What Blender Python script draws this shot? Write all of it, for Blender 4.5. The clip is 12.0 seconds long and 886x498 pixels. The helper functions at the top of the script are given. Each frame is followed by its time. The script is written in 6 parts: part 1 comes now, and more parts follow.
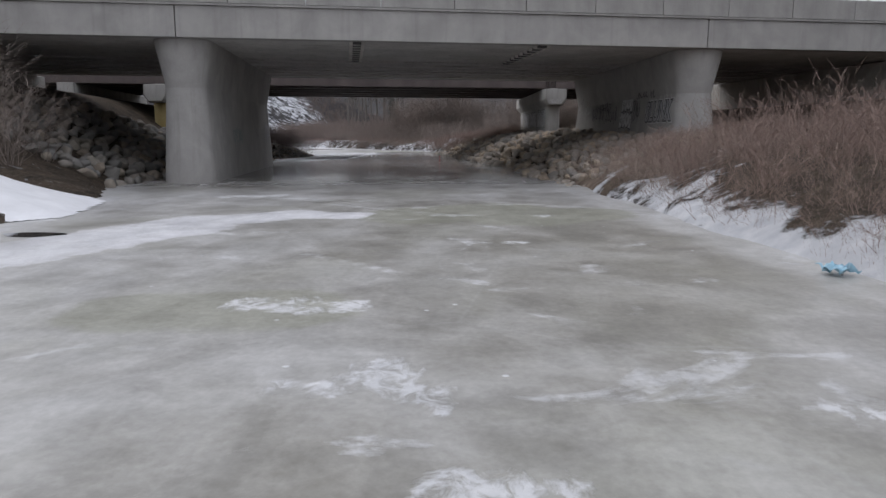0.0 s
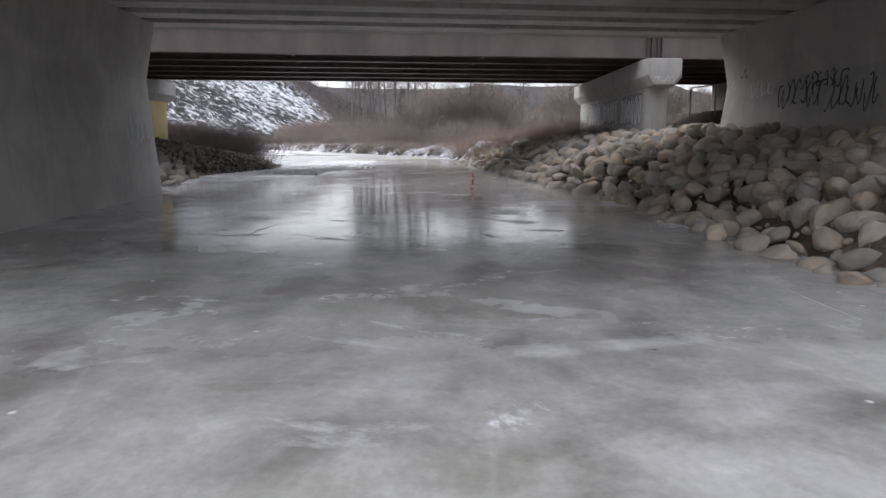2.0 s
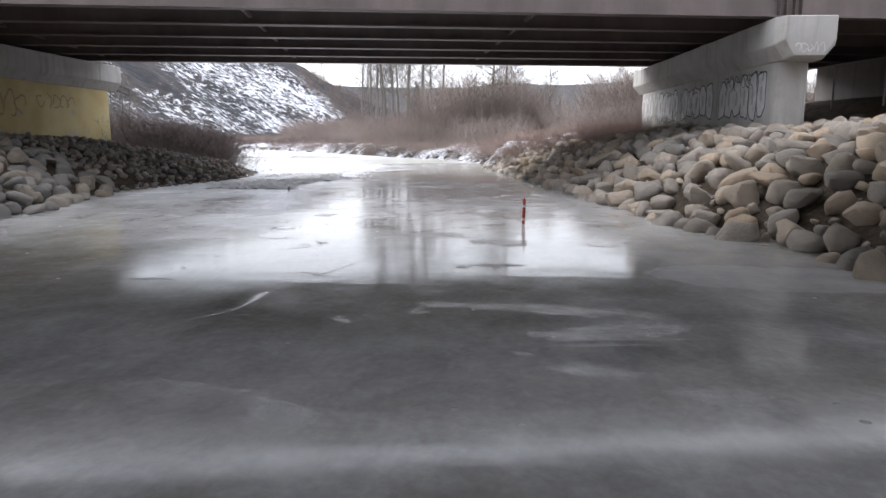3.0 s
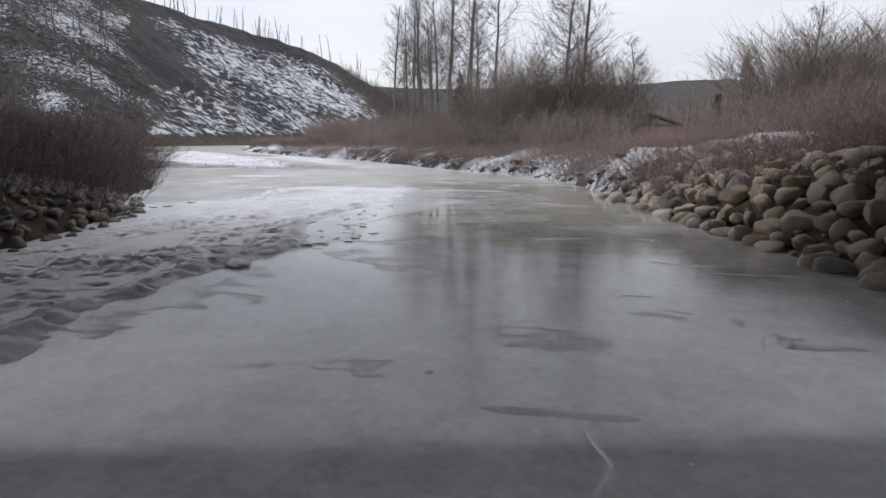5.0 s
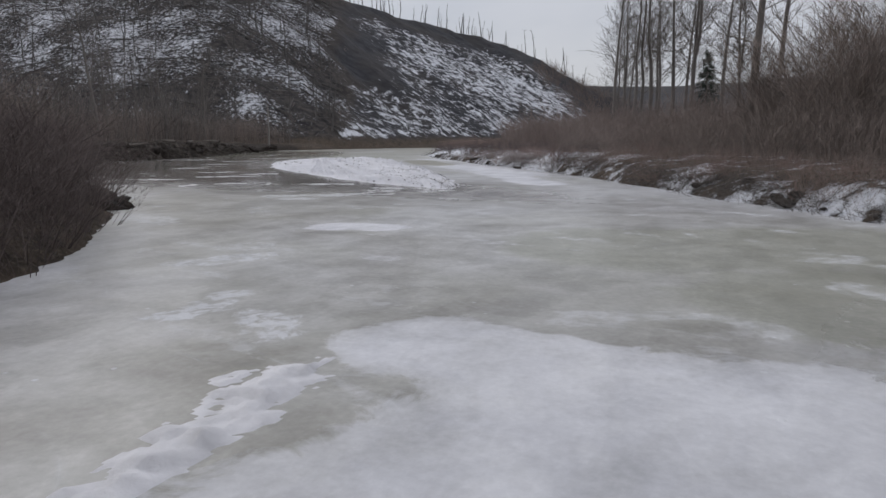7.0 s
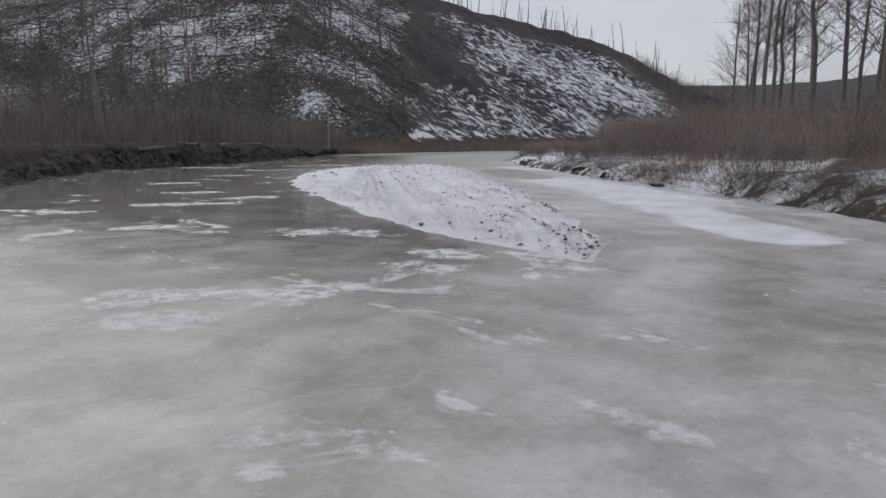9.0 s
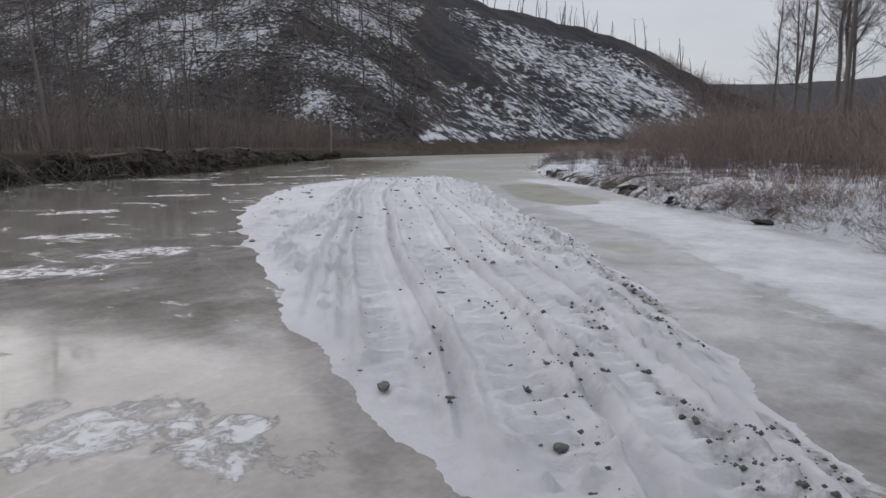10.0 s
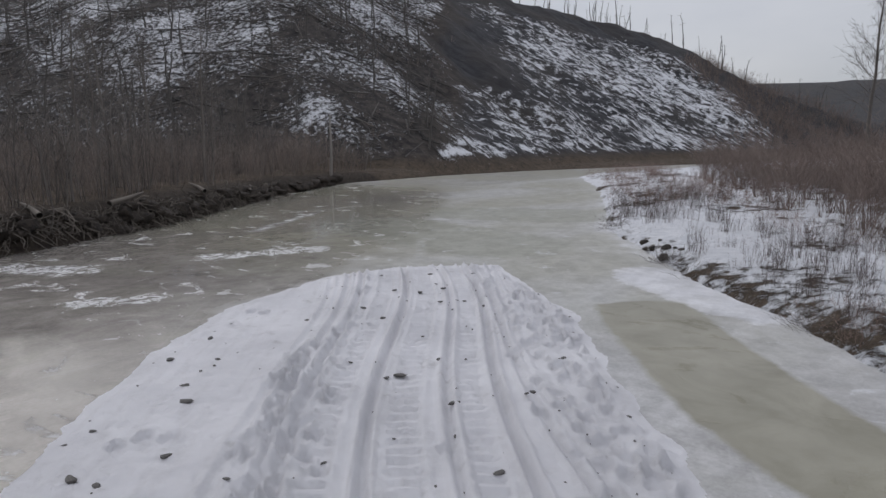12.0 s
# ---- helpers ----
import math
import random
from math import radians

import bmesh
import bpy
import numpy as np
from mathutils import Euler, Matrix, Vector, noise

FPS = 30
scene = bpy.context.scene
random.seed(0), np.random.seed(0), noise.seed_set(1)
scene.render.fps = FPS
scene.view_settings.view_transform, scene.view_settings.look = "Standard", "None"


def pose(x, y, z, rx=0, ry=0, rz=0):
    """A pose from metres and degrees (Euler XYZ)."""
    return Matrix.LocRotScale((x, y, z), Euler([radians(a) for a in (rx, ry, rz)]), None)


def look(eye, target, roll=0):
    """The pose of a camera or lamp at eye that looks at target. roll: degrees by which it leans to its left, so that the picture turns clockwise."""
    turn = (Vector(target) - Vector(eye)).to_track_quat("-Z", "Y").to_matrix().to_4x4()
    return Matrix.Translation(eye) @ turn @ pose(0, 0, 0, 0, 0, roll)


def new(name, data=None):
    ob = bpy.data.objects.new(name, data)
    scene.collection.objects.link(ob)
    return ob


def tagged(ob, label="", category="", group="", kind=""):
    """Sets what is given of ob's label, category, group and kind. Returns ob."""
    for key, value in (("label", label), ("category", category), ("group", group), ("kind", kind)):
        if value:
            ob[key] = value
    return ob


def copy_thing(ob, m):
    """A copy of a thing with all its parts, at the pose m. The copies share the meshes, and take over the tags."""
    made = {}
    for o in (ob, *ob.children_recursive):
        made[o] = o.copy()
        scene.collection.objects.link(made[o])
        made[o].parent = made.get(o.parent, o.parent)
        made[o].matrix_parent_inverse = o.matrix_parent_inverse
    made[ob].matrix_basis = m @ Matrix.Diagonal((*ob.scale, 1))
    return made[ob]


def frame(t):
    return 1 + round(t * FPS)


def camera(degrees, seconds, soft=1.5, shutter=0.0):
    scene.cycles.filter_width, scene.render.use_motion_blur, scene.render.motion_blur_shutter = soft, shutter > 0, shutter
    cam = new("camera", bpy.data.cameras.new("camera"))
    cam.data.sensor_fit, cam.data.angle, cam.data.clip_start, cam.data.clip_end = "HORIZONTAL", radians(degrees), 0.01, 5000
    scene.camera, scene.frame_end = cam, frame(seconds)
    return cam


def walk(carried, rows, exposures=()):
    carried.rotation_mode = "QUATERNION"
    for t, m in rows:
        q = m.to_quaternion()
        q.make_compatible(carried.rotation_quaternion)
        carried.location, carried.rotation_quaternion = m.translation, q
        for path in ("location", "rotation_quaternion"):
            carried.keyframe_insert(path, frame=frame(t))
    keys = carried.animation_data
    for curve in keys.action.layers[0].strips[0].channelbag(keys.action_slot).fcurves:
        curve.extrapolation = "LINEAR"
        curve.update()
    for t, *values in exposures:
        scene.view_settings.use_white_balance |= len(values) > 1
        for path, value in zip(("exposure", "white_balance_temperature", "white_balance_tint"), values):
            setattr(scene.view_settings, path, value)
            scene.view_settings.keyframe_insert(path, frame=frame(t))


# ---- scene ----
cam = camera(66.7, 12.0)
PATH = [
    (0, (2.837, 7.202, 1.468), (2.739, 8.843, 1.192), 0.1),
    (0.5, (2.44, 11.134, 1.485), (2.342, 12.774, 1.208), 0.2),
    (1, (2.119, 15.34, 1.426), (2.018, 16.981, 1.154), 0.2),
    (1.5, (1.724, 19.22, 1.497), (1.611, 20.86, 1.223), -0.0),
    (2, (1.261, 23.274, 1.474), (1.127, 24.912, 1.202), -0.0),
    (2.5, (0.895, 27.255, 1.503), (0.757, 28.894, 1.228), 0.0),
    (3, (0.339, 31.4, 1.477), (0.167, 33.035, 1.203), 0.0),
    (3.2, (0.228, 32.95, 1.462), (0.037, 34.583, 1.192), 0.0),
    (4.8, (-2.001, 44.951, 1.471), (-2.317, 46.9, 1.148), 0.1),
    (5, (-2.338, 46.511, 1.486), (-2.653, 48.459, 1.162), 0.2),
    (5.5, (-3.081, 50.484, 1.491), (-3.398, 52.433, 1.169), 0.2),
    (6, (-3.939, 54.719, 1.52), (-4.333, 56.653, 1.198), -0.0),
    (6.5, (-5.376, 58.744, 1.486), (-6.063, 60.595, 1.165), 0.0),
    (7, (-7.203, 61.54, 1.558), (-8.068, 63.314, 1.236), 0.0),
    (7.5, (-8.9, 63.467, 1.57), (-9.771, 65.238, 1.248), 0.3),
    (7.7, (-9.55, 64.512, 1.542), (-10.454, 66.267, 1.222), 0.1),
    (9.3, (-14.323, 74.229, 1.548), (-15.394, 75.888, 1.231), -0.0),
    (9.5, (-15.076, 75.437, 1.629), (-16.153, 77.092, 1.311), 0.0),
    (10, (-17.086, 78.652, 1.95), (-18.18, 80.296, 1.632), -0.0),
    (10.5, (-19.037, 81.518, 2.415), (-20.156, 83.145, 2.096), -0.0),
    (11, (-21.264, 84.489, 2.832), (-22.396, 86.107, 2.514), 0.1),
    (11.5, (-23.432, 87.331, 3.307), (-24.566, 88.946, 2.988), 0.1),
    (12, (-25.599, 90.135, 3.927), (-26.734, 91.75, 3.606), 0.0),
]
EXPOSURES = [(0.0, 0.3), (1.0, 0.52), (1.5, 0.78), (2.0, 1.2), (2.5, 1.62), (3.2, 1.78), (4.0, 1.25), (4.8, 0.66), (5.5, 0.54), (6.0, 0.16), (6.5, 0.02), (7.5, -0.04), (9.5, 0.05), (12.0, -0.04)]
walk(cam, [(t, look(eye, target, roll)) for t, eye, target, roll in PATH], EXPOSURES)

# ---- daylight: a bright overcast winter sky ----
world = bpy.data.worlds.new("overcast_sky")
scene.world = world
world.use_nodes = True
wn, wl = world.node_tree.nodes, world.node_tree.links
wn.clear()
w_out, w_bg = wn.new("ShaderNodeOutputWorld"), wn.new("ShaderNodeBackground")
w_sky = wn.new("ShaderNodeTexSky")
w_sky.sky_type, w_sky.sun_disc = "NISHITA", False
w_sky.sun_elevation, w_sky.sun_rotation = radians(33), radians(284)
w_co, w_map, w_noise = wn.new("ShaderNodeTexCoord"), wn.new("ShaderNodeMapping"), wn.new("ShaderNodeTexNoise")
w_map.inputs["Scale"].default_value = (1.2, 1.2, 3.5)
w_noise.inputs["Scale"].default_value, w_noise.inputs["Detail"].default_value = 2.2, 5
w_ramp = wn.new("ShaderNodeValToRGB")
w_ramp.color_ramp.elements[0].position, w_ramp.color_ramp.elements[0].color = 0.3, (5.95, 6.08, 6.7, 1)
w_ramp.color_ramp.elements[1].position, w_ramp.color_ramp.elements[1].color = 0.7, (7.42, 7.4, 7.85, 1)
w_mix = wn.new("ShaderNodeMixRGB")
w_mix.inputs[0].default_value = 0.82
wl.new(w_co.outputs["Generated"], w_map.inputs[0])
wl.new(w_map.outputs[0], w_noise.inputs["Vector"])
wl.new(w_noise.outputs["Fac"], w_ramp.inputs[0])
wl.new(w_sky.outputs[0], w_mix.inputs[1])
wl.new(w_ramp.outputs[0], w_mix.inputs[2])
# an overcast sky is brighter overhead than at the horizon
w_sep, w_grad = wn.new("ShaderNodeSeparateXYZ"), wn.new("ShaderNodeMapRange")
w_grad.inputs["From Min"].default_value, w_grad.inputs["From Max"].default_value = 0.0, 0.75
w_grad.inputs["To Min"].default_value, w_grad.inputs["To Max"].default_value = 0.8, 1.3
w_mul = wn.new("ShaderNodeVectorMath")
w_mul.operation = "SCALE"
wl.new(w_co.outputs["Generated"], w_sep.inputs[0])
wl.new(w_sep.outputs[2], w_grad.inputs["Value"])
wl.new(w_mix.outputs[0], w_mul.inputs[0])
wl.new(w_grad.outputs[0], w_mul.inputs["Scale"])
wl.new(w_mul.outputs[0], w_bg.inputs["Color"])
w_bg.inputs["Strength"].default_value = 0.1
wl.new(w_bg.outputs[0], w_out.inputs["Surface"])

sun = new("sun", bpy.data.lights.new("sun", "SUN"))
sun.data.energy, sun.data.angle, sun.data.color = 0.85, radians(60), (1.0, 0.97, 0.94)
sun.matrix_world = look((0, 0, 60), (36, -9, 36))


# ---- small tools ----
def smooth(a, b, x):
    t = np.clip((x - a) / (b - a), 0, 1)
    return t * t * (3 - 2 * t)


def lattice(ix, iy, seed):
    h = (ix.astype(np.int64) * 374761393 + iy.astype(np.int64) * 668265263 + seed * 974711) & 0x7FFFFFFF
    h = ((h ^ (h >> 13)) * 1274126177) & 0x7FFFFFFF
    return ((h ^ (h >> 16)) & 0xFFFF) / 65535.0


def value_noise(x, y, seed=0):
    ix, iy = np.floor(x), np.floor(y)
    fx, fy = x - ix, y - iy
    fx, fy = fx * fx * (3 - 2 * fx), fy * fy * (3 - 2 * fy)
    a, b = lattice(ix, iy, seed), lattice(ix + 1, iy, seed)
    c, d = lattice(ix, iy + 1, seed), lattice(ix + 1, iy + 1, seed)
    return (a * (1 - fx) + b * fx) * (1 - fy) + (c * (1 - fx) + d * fx) * fy


def fbm(x, y, seed=0, octaves=4):
    total, amp = 0, 0.5
    for k in range(octaves):
        total, amp, x, y = total + amp * (value_noise(x, y, seed + k) - 0.5), amp * 0.5, x * 2.03, y * 2.03
    return total


def array_mesh(name, verts, quads, material, smooth_faces=True):
    """A mesh from numpy arrays of corners and four-cornered faces (three-cornered where the last two are the same)."""
    verts, quads = np.asarray(verts, np.float32), np.asarray(quads, np.int32)
    me = bpy.data.meshes.new(name)
    me.vertices.add(len(verts))
    me.vertices.foreach_set("co", verts.ravel())
    total = np.full(len(quads), quads.shape[1], np.int32)
    if quads.shape[1] == 4:
        total[quads[:, 2] == quads[:, 3]] = 3
    loops = quads.ravel()[(np.arange(quads.shape[1])[None] < total[:, None]).ravel()]
    me.loops.add(len(loops))
    me.loops.foreach_set("vertex_index", loops)
    me.polygons.add(len(quads))
    me.polygons.foreach_set("loop_start", np.concatenate([[0], np.cumsum(total)[:-1]]).astype(np.int32))
    me.polygons.foreach_set("loop_total", total)
    me.polygons.foreach_set("use_smooth", np.full(len(quads), smooth_faces))
    me.update(calc_edges=True)
    me.validate()
    me.materials.append(material)
    return me


def attribute(me, name, values):
    a = me.attributes.new(name, "FLOAT", "POINT")
    a.data.foreach_set("value", np.asarray(values, np.float32).ravel())


def mesh_of(name, bm, material, smooth_angle=None):
    me = bpy.data.meshes.new(name)
    bm.normal_update()
    bm.to_mesh(me)
    bm.free()
    if smooth_angle is not None:
        me.shade_smooth()
        me.set_sharp_from_angle(angle=radians(smooth_angle))
    me.materials.append(material)
    return me


def part(name, data, parent, label="", m=None):
    ob = new(name, data)
    ob.parent = parent
    if m is not None:
        ob.matrix_basis = m
    if label:
        ob["label"] = label
    return ob


def box_bm(x0, x1, y0, y1, z0, z1, bevel=0.0):
    bm = bmesh.new()
    bmesh.ops.create_cube(bm, size=1, matrix=Matrix.LocRotScale(((x0 + x1) / 2, (y0 + y1) / 2, (z0 + z1) / 2), None, (x1 - x0, y1 - y0, z1 - z0)))
    if bevel:
        bmesh.ops.bevel(bm, geom=bm.edges[:], offset=bevel, segments=1, affect="EDGES")
    return bm


def extrude_profile(profile, axis_from, axis_to, axis="x"):
    """A prism with the given outline of (a, z) run along x or y."""
    bm = bmesh.new()
    ends = []
    for s in (axis_from, axis_to):
        ends.append([bm.verts.new((s, a, z) if axis == "x" else (a, s, z)) for a, z in profile])
    bm.faces.new(ends[0])
    bm.faces.new(ends[1][::-1])
    n = len(profile)
    for i in range(n):
        bm.faces.new((ends[0][i], ends[1][i], ends[1][(i + 1) % n], ends[0][(i + 1) % n]))
    bmesh.ops.recalc_face_normals(bm, faces=bm.faces[:])
    return bm


def tubes(points, radii, sides=3):
    """Corners and faces of many thin tapered stems: points (n, rings, 3), radii (n, rings)."""
    points, radii = np.asarray(points, float), np.asarray(radii, float)
    n, rings, _ = points.shape
    ahead = points[:, -1] - points[:, 0]
    ahead /= np.linalg.norm(ahead, axis=1, keepdims=True) + 1e-9
    other = np.where(np.abs(ahead[:, 2:3]) > 0.9, np.array([[1.0, 0, 0]]), np.array([[0, 0, 1.0]]))
    a = np.cross(ahead, other)
    a /= np.linalg.norm(a, axis=1, keepdims=True) + 1e-9
    b = np.cross(ahead, a)
    ang = np.arange(sides) * 2 * math.pi / sides
    ring = a[:, None] * np.cos(ang)[None, :, None] + b[:, None] * np.sin(ang)[None, :, None]
    verts = points[:, :, None] + ring[:, None] * radii[:, :, None, None]
    base = (np.arange(n) * rings * sides)[:, None, None]
    i, j = np.arange(rings - 1)[None, :, None] * sides, np.arange(sides)[None, None, :]
    jn = (j + 1) % sides
    quads = np.stack([base + i + j, base + i + jn, base + i + sides + jn, base + i + sides + j], -1)
    return verts.reshape(-1, 3), quads.reshape(-1, 4)


def slivers(start, end, r0, r1, rng):
    """The finest twigs: one pointed sliver each, turned at random; r1 widens its foot a little."""
    side = np.cross(end - start, rng.normal(0, 1, start.shape))
    side /= np.linalg.norm(side, axis=1, keepdims=True) + 1e-9
    half = (r0 + 0.6 * r1)[:, None]
    verts = np.stack([start - side * half, start + side * half, end], 1)
    tri = np.arange(3 * len(start)).reshape(-1, 3)
    return verts.reshape(-1, 3), np.column_stack([tri, tri[:, 2]])


def join_arrays(pieces):
    verts, quads, n = [], [], 0
    for v, q in pieces:
        verts.append(v), quads.append(q + n)
        n += len(v)
    return np.concatenate(verts), np.concatenate(quads)


# ---- materials ----
def material(name, rough=0.8, metal=0.0, spec=0.5):
    m = bpy.data.materials.new(name)
    m.use_nodes = True
    b = m.node_tree.nodes["Principled BSDF"]
    b.inputs["Roughness"].default_value, b.inputs["Metallic"].default_value = rough, metal
    b.inputs["Specular IOR Level"].default_value = spec
    return m, m.node_tree.nodes, m.node_tree.links, b


class Net:
    """Short hand for shader nodes of one material."""

    def __init__(self, m):
        self.n, self.l = m.node_tree.nodes, m.node_tree.links

    def coords(self, kind="Object", scale=(1, 1, 1), turn=(0, 0, 0)):
        if kind == "World":
            src = self.n.new("ShaderNodeNewGeometry").outputs["Position"]
        else:
            src = self.n.new("ShaderNodeTexCoord").outputs[kind]
        mp = self.n.new("ShaderNodeMapping")
        mp.inputs["Scale"].default_value, mp.inputs["Rotation"].default_value = scale, turn
        self.l.new(src, mp.inputs[0])
        return mp.outputs[0]

    def noise(self, vec, scale, detail=4, rough=0.55, warp=0.0):
        t = self.n.new("ShaderNodeTexNoise")
        t.inputs["Scale"].default_value, t.inputs["Detail"].default_value = scale, detail
        t.inputs["Roughness"].default_value, t.inputs["Distortion"].default_value = rough, warp
        self.l.new(vec, t.inputs["Vector"])
        return t.outputs["Fac"]

    def voronoi(self, vec, scale, feature="F1", out="Distance"):
        t = self.n.new("ShaderNodeTexVoronoi")
        t.feature = feature
        t.inputs["Scale"].default_value = scale
        self.l.new(vec, t.inputs["Vector"])
        return t.outputs[out]

    def ramp(self, fac, *stops):
        r = self.n.new("ShaderNodeValToRGB")
        el = r.color_ramp.elements
        while len(el) < len(stops):
            el.new(0.5)
        for e, (p, c) in zip(el, stops):
            e.position = p
            e.color = (c, c, c, 1) if isinstance(c, (int, float)) else (*c, 1)
        self.l.new(fac, r.inputs[0])
        return r.outputs[0]

    def value(self, src, sock):
        if isinstance(src, (int, float)):
            sock.default_value = src
        elif isinstance(src, tuple):
            sock.default_value = (*src, 1) if len(src) == 3 else src
        else:
            self.l.new(src, sock)

    def mix(self, fac, a, b, mode="MIX"):
        x = self.n.new("ShaderNodeMixRGB")
        x.blend_type = mode
        for s, v in zip(x.inputs, (fac, a, b)):
            self.value(v, s)
        return x.outputs[0]

    def math(self, op, a, b=0.0, clamp=False):
        x = self.n.new("ShaderNodeMath")
        x.operation, x.use_clamp = op, clamp
        self.value(a, x.inputs[0]), self.value(b, x.inputs[1])
        return x.outputs[0]

    def attr(self, name):
        a = self.n.new("ShaderNodeAttribute")
        a.attribute_name = name
        return a.outputs["Fac"]

    def object_random(self):
        return self.n.new("ShaderNodeObjectInfo").outputs["Random"]

    def island_random(self):
        return self.n.new("ShaderNodeNewGeometry").outputs["Random Per Island"]

    def axis(self, vec, k):
        s = self.n.new("ShaderNodeSeparateXYZ")
        self.l.new(vec, s.inputs[0])
        return s.outputs[k]

    def bump(self, bsdf, height, strength, distance):
        b = self.n.new("ShaderNodeBump")
        b.inputs["Strength"].default_value, b.inputs["Distance"].default_value = strength, distance
        self.l.new(height, b.inputs["Height"])
        self.l.new(b.outputs[0], bsdf.inputs["Normal"])
        return b


def concrete(name, light, dark, stain=(0.06, 0.055, 0.05), stains=0.5, rough=0.85):
    m, _, _, b = material(name, rough)
    k = Net(m)
    p = k.coords("Object")
    cloud = k.noise(p, 0.7, 6, 0.6, 0.4)
    grain = k.noise(p, 34, 4, 0.7)
    streak = k.noise(k.coords("Object", (2.6, 2.6, 0.16)), 1.6, 5, 0.6)
    col = k.mix(k.ramp(cloud, (0.35, 0), (0.68, 1)), dark, light)
    col = k.mix(k.math("MULTIPLY", k.ramp(streak, (0.52, 0), (0.75, 1)), stains), col, stain)
    col = k.mix(0.25, col, k.ramp(grain, (0.3, 0.25), (0.7, 0.85)), "SOFT_LIGHT")
    k.l.new(col, b.inputs["Base Color"])
    k.bump(b, k.mix(0.4, grain, cloud), 0.25, 0.02)
    return m


m_concrete = concrete("grey_concrete", (0.42, 0.406, 0.388), (0.31, 0.3, 0.287), (0.14, 0.132, 0.122), 0.25)
m_soffit = concrete("beam_concrete", (0.6, 0.58, 0.555), (0.46, 0.445, 0.425), (0.22, 0.21, 0.195), 0.5)
m_cap = concrete("pale_concrete", (0.45, 0.44, 0.42), (0.34, 0.33, 0.31), (0.14, 0.13, 0.12), 0.5)


def yellow_wall():
    m, _, _, b = material("yellow_painted_concrete", 0.8)
    k = Net(m)
    p = k.coords("Object")
    worn = k.math("ADD", k.noise(p, 1.3, 6, 0.65), k.math("MULTIPLY", k.axis(p, 2), 0.05))
    col = k.mix(k.ramp(k.noise(p, 0.8, 4), (0.35, 0), (0.7, 1)), (0.40, 0.31, 0.13), (0.50, 0.42, 0.22))
    col = k.mix(k.ramp(worn, (0.4, 1), (0.52, 0)), col, (0.3, 0.29, 0.27))
    k.l.new(col, b.inputs["Base Color"])
    k.bump(b, k.noise(p, 30, 3), 0.2, 0.02)
    return m


def steel():
    m, _, _, b = material("brown_steel", 0.55)
    k = Net(m)
    p = k.coords("Object")
    col = k.mix(k.ramp(k.noise(k.coords("Object", (1, 1, 0.3)), 0.9, 6, 0.65), (0.35, 0), (0.7, 1)), (0.1, 0.08, 0.075), (0.165, 0.132, 0.124))
    col = k.mix(k.ramp(k.noise(p, 6, 5, 0.7), (0.55, 0), (0.8, 0.5)), col, (0.12, 0.07, 0.05))
    k.l.new(col, b.inputs["Base Color"])
    k.bump(b, k.noise(p, 20, 3), 0.1, 0.01)
    return m


m_yellow, m_steel = yellow_wall(), steel()


def plain(name, colour, rough=0.7, metal=0.0, vary=0.25, scale=8):
    m, _, _, b = material(name, rough, metal)
    k = Net(m)
    f = k.noise(k.coords("Object"), scale, 5, 0.6)
    d = tuple(c * (1 - vary) for c in colour)
    e = tuple(min(1, c * (1 + vary)) for c in colour)
    k.l.new(k.mix(k.ramp(f, (0.3, 0), (0.7, 1)), d, e), b.inputs["Base Color"])
    k.bump(b, f, 0.15, 0.01)
    return m


def stems(name, low, high, rough=0.85):
    """Bark that changes from stem to stem."""
    m, _, _, b = material(name, rough)
    k = Net(m)
    r = k.island_random()
    patch = k.noise(k.coords("World"), 0.35, 3)
    col = k.mix(k.ramp(k.math("ADD", k.math("MULTIPLY", r, 0.6), k.math("MULTIPLY", patch, 0.5)), (0.2, 0), (0.9, 1)), low, high)
    k.l.new(col, b.inputs["Base Color"])
    return m


m_red_twig = stems("reddish_willow_bark", (0.15, 0.106, 0.092), (0.34, 0.25, 0.214))
m_grey_twig = stems("grey_brown_willow_bark", (0.115, 0.095, 0.085), (0.31, 0.255, 0.22))
m_brown_twig = stems("brown_willow_bark", (0.11, 0.087, 0.077), (0.28, 0.22, 0.192))
m_tan_twig = stems("tan_brush_bark", (0.18, 0.14, 0.12), (0.42, 0.335, 0.285))
m_point_twig = stems("dark_brown_willow_bark", (0.055, 0.043, 0.04), (0.155, 0.12, 0.11))
m_dry_grass = stems("dry_grass", (0.2, 0.15, 0.09), (0.4, 0.31, 0.2))
m_bark = stems("dark_poplar_bark", (0.075, 0.066, 0.06), (0.19, 0.17, 0.155))
m_burnt = stems("burnt_trunk", (0.03, 0.028, 0.028), (0.13, 0.12, 0.11))
m_pale_trunk = stems("weathered_pale_wood", (0.16, 0.145, 0.13), (0.3, 0.28, 0.26))
m_driftwood = stems("weathered_roots", (0.05, 0.042, 0.036), (0.2, 0.175, 0.15))


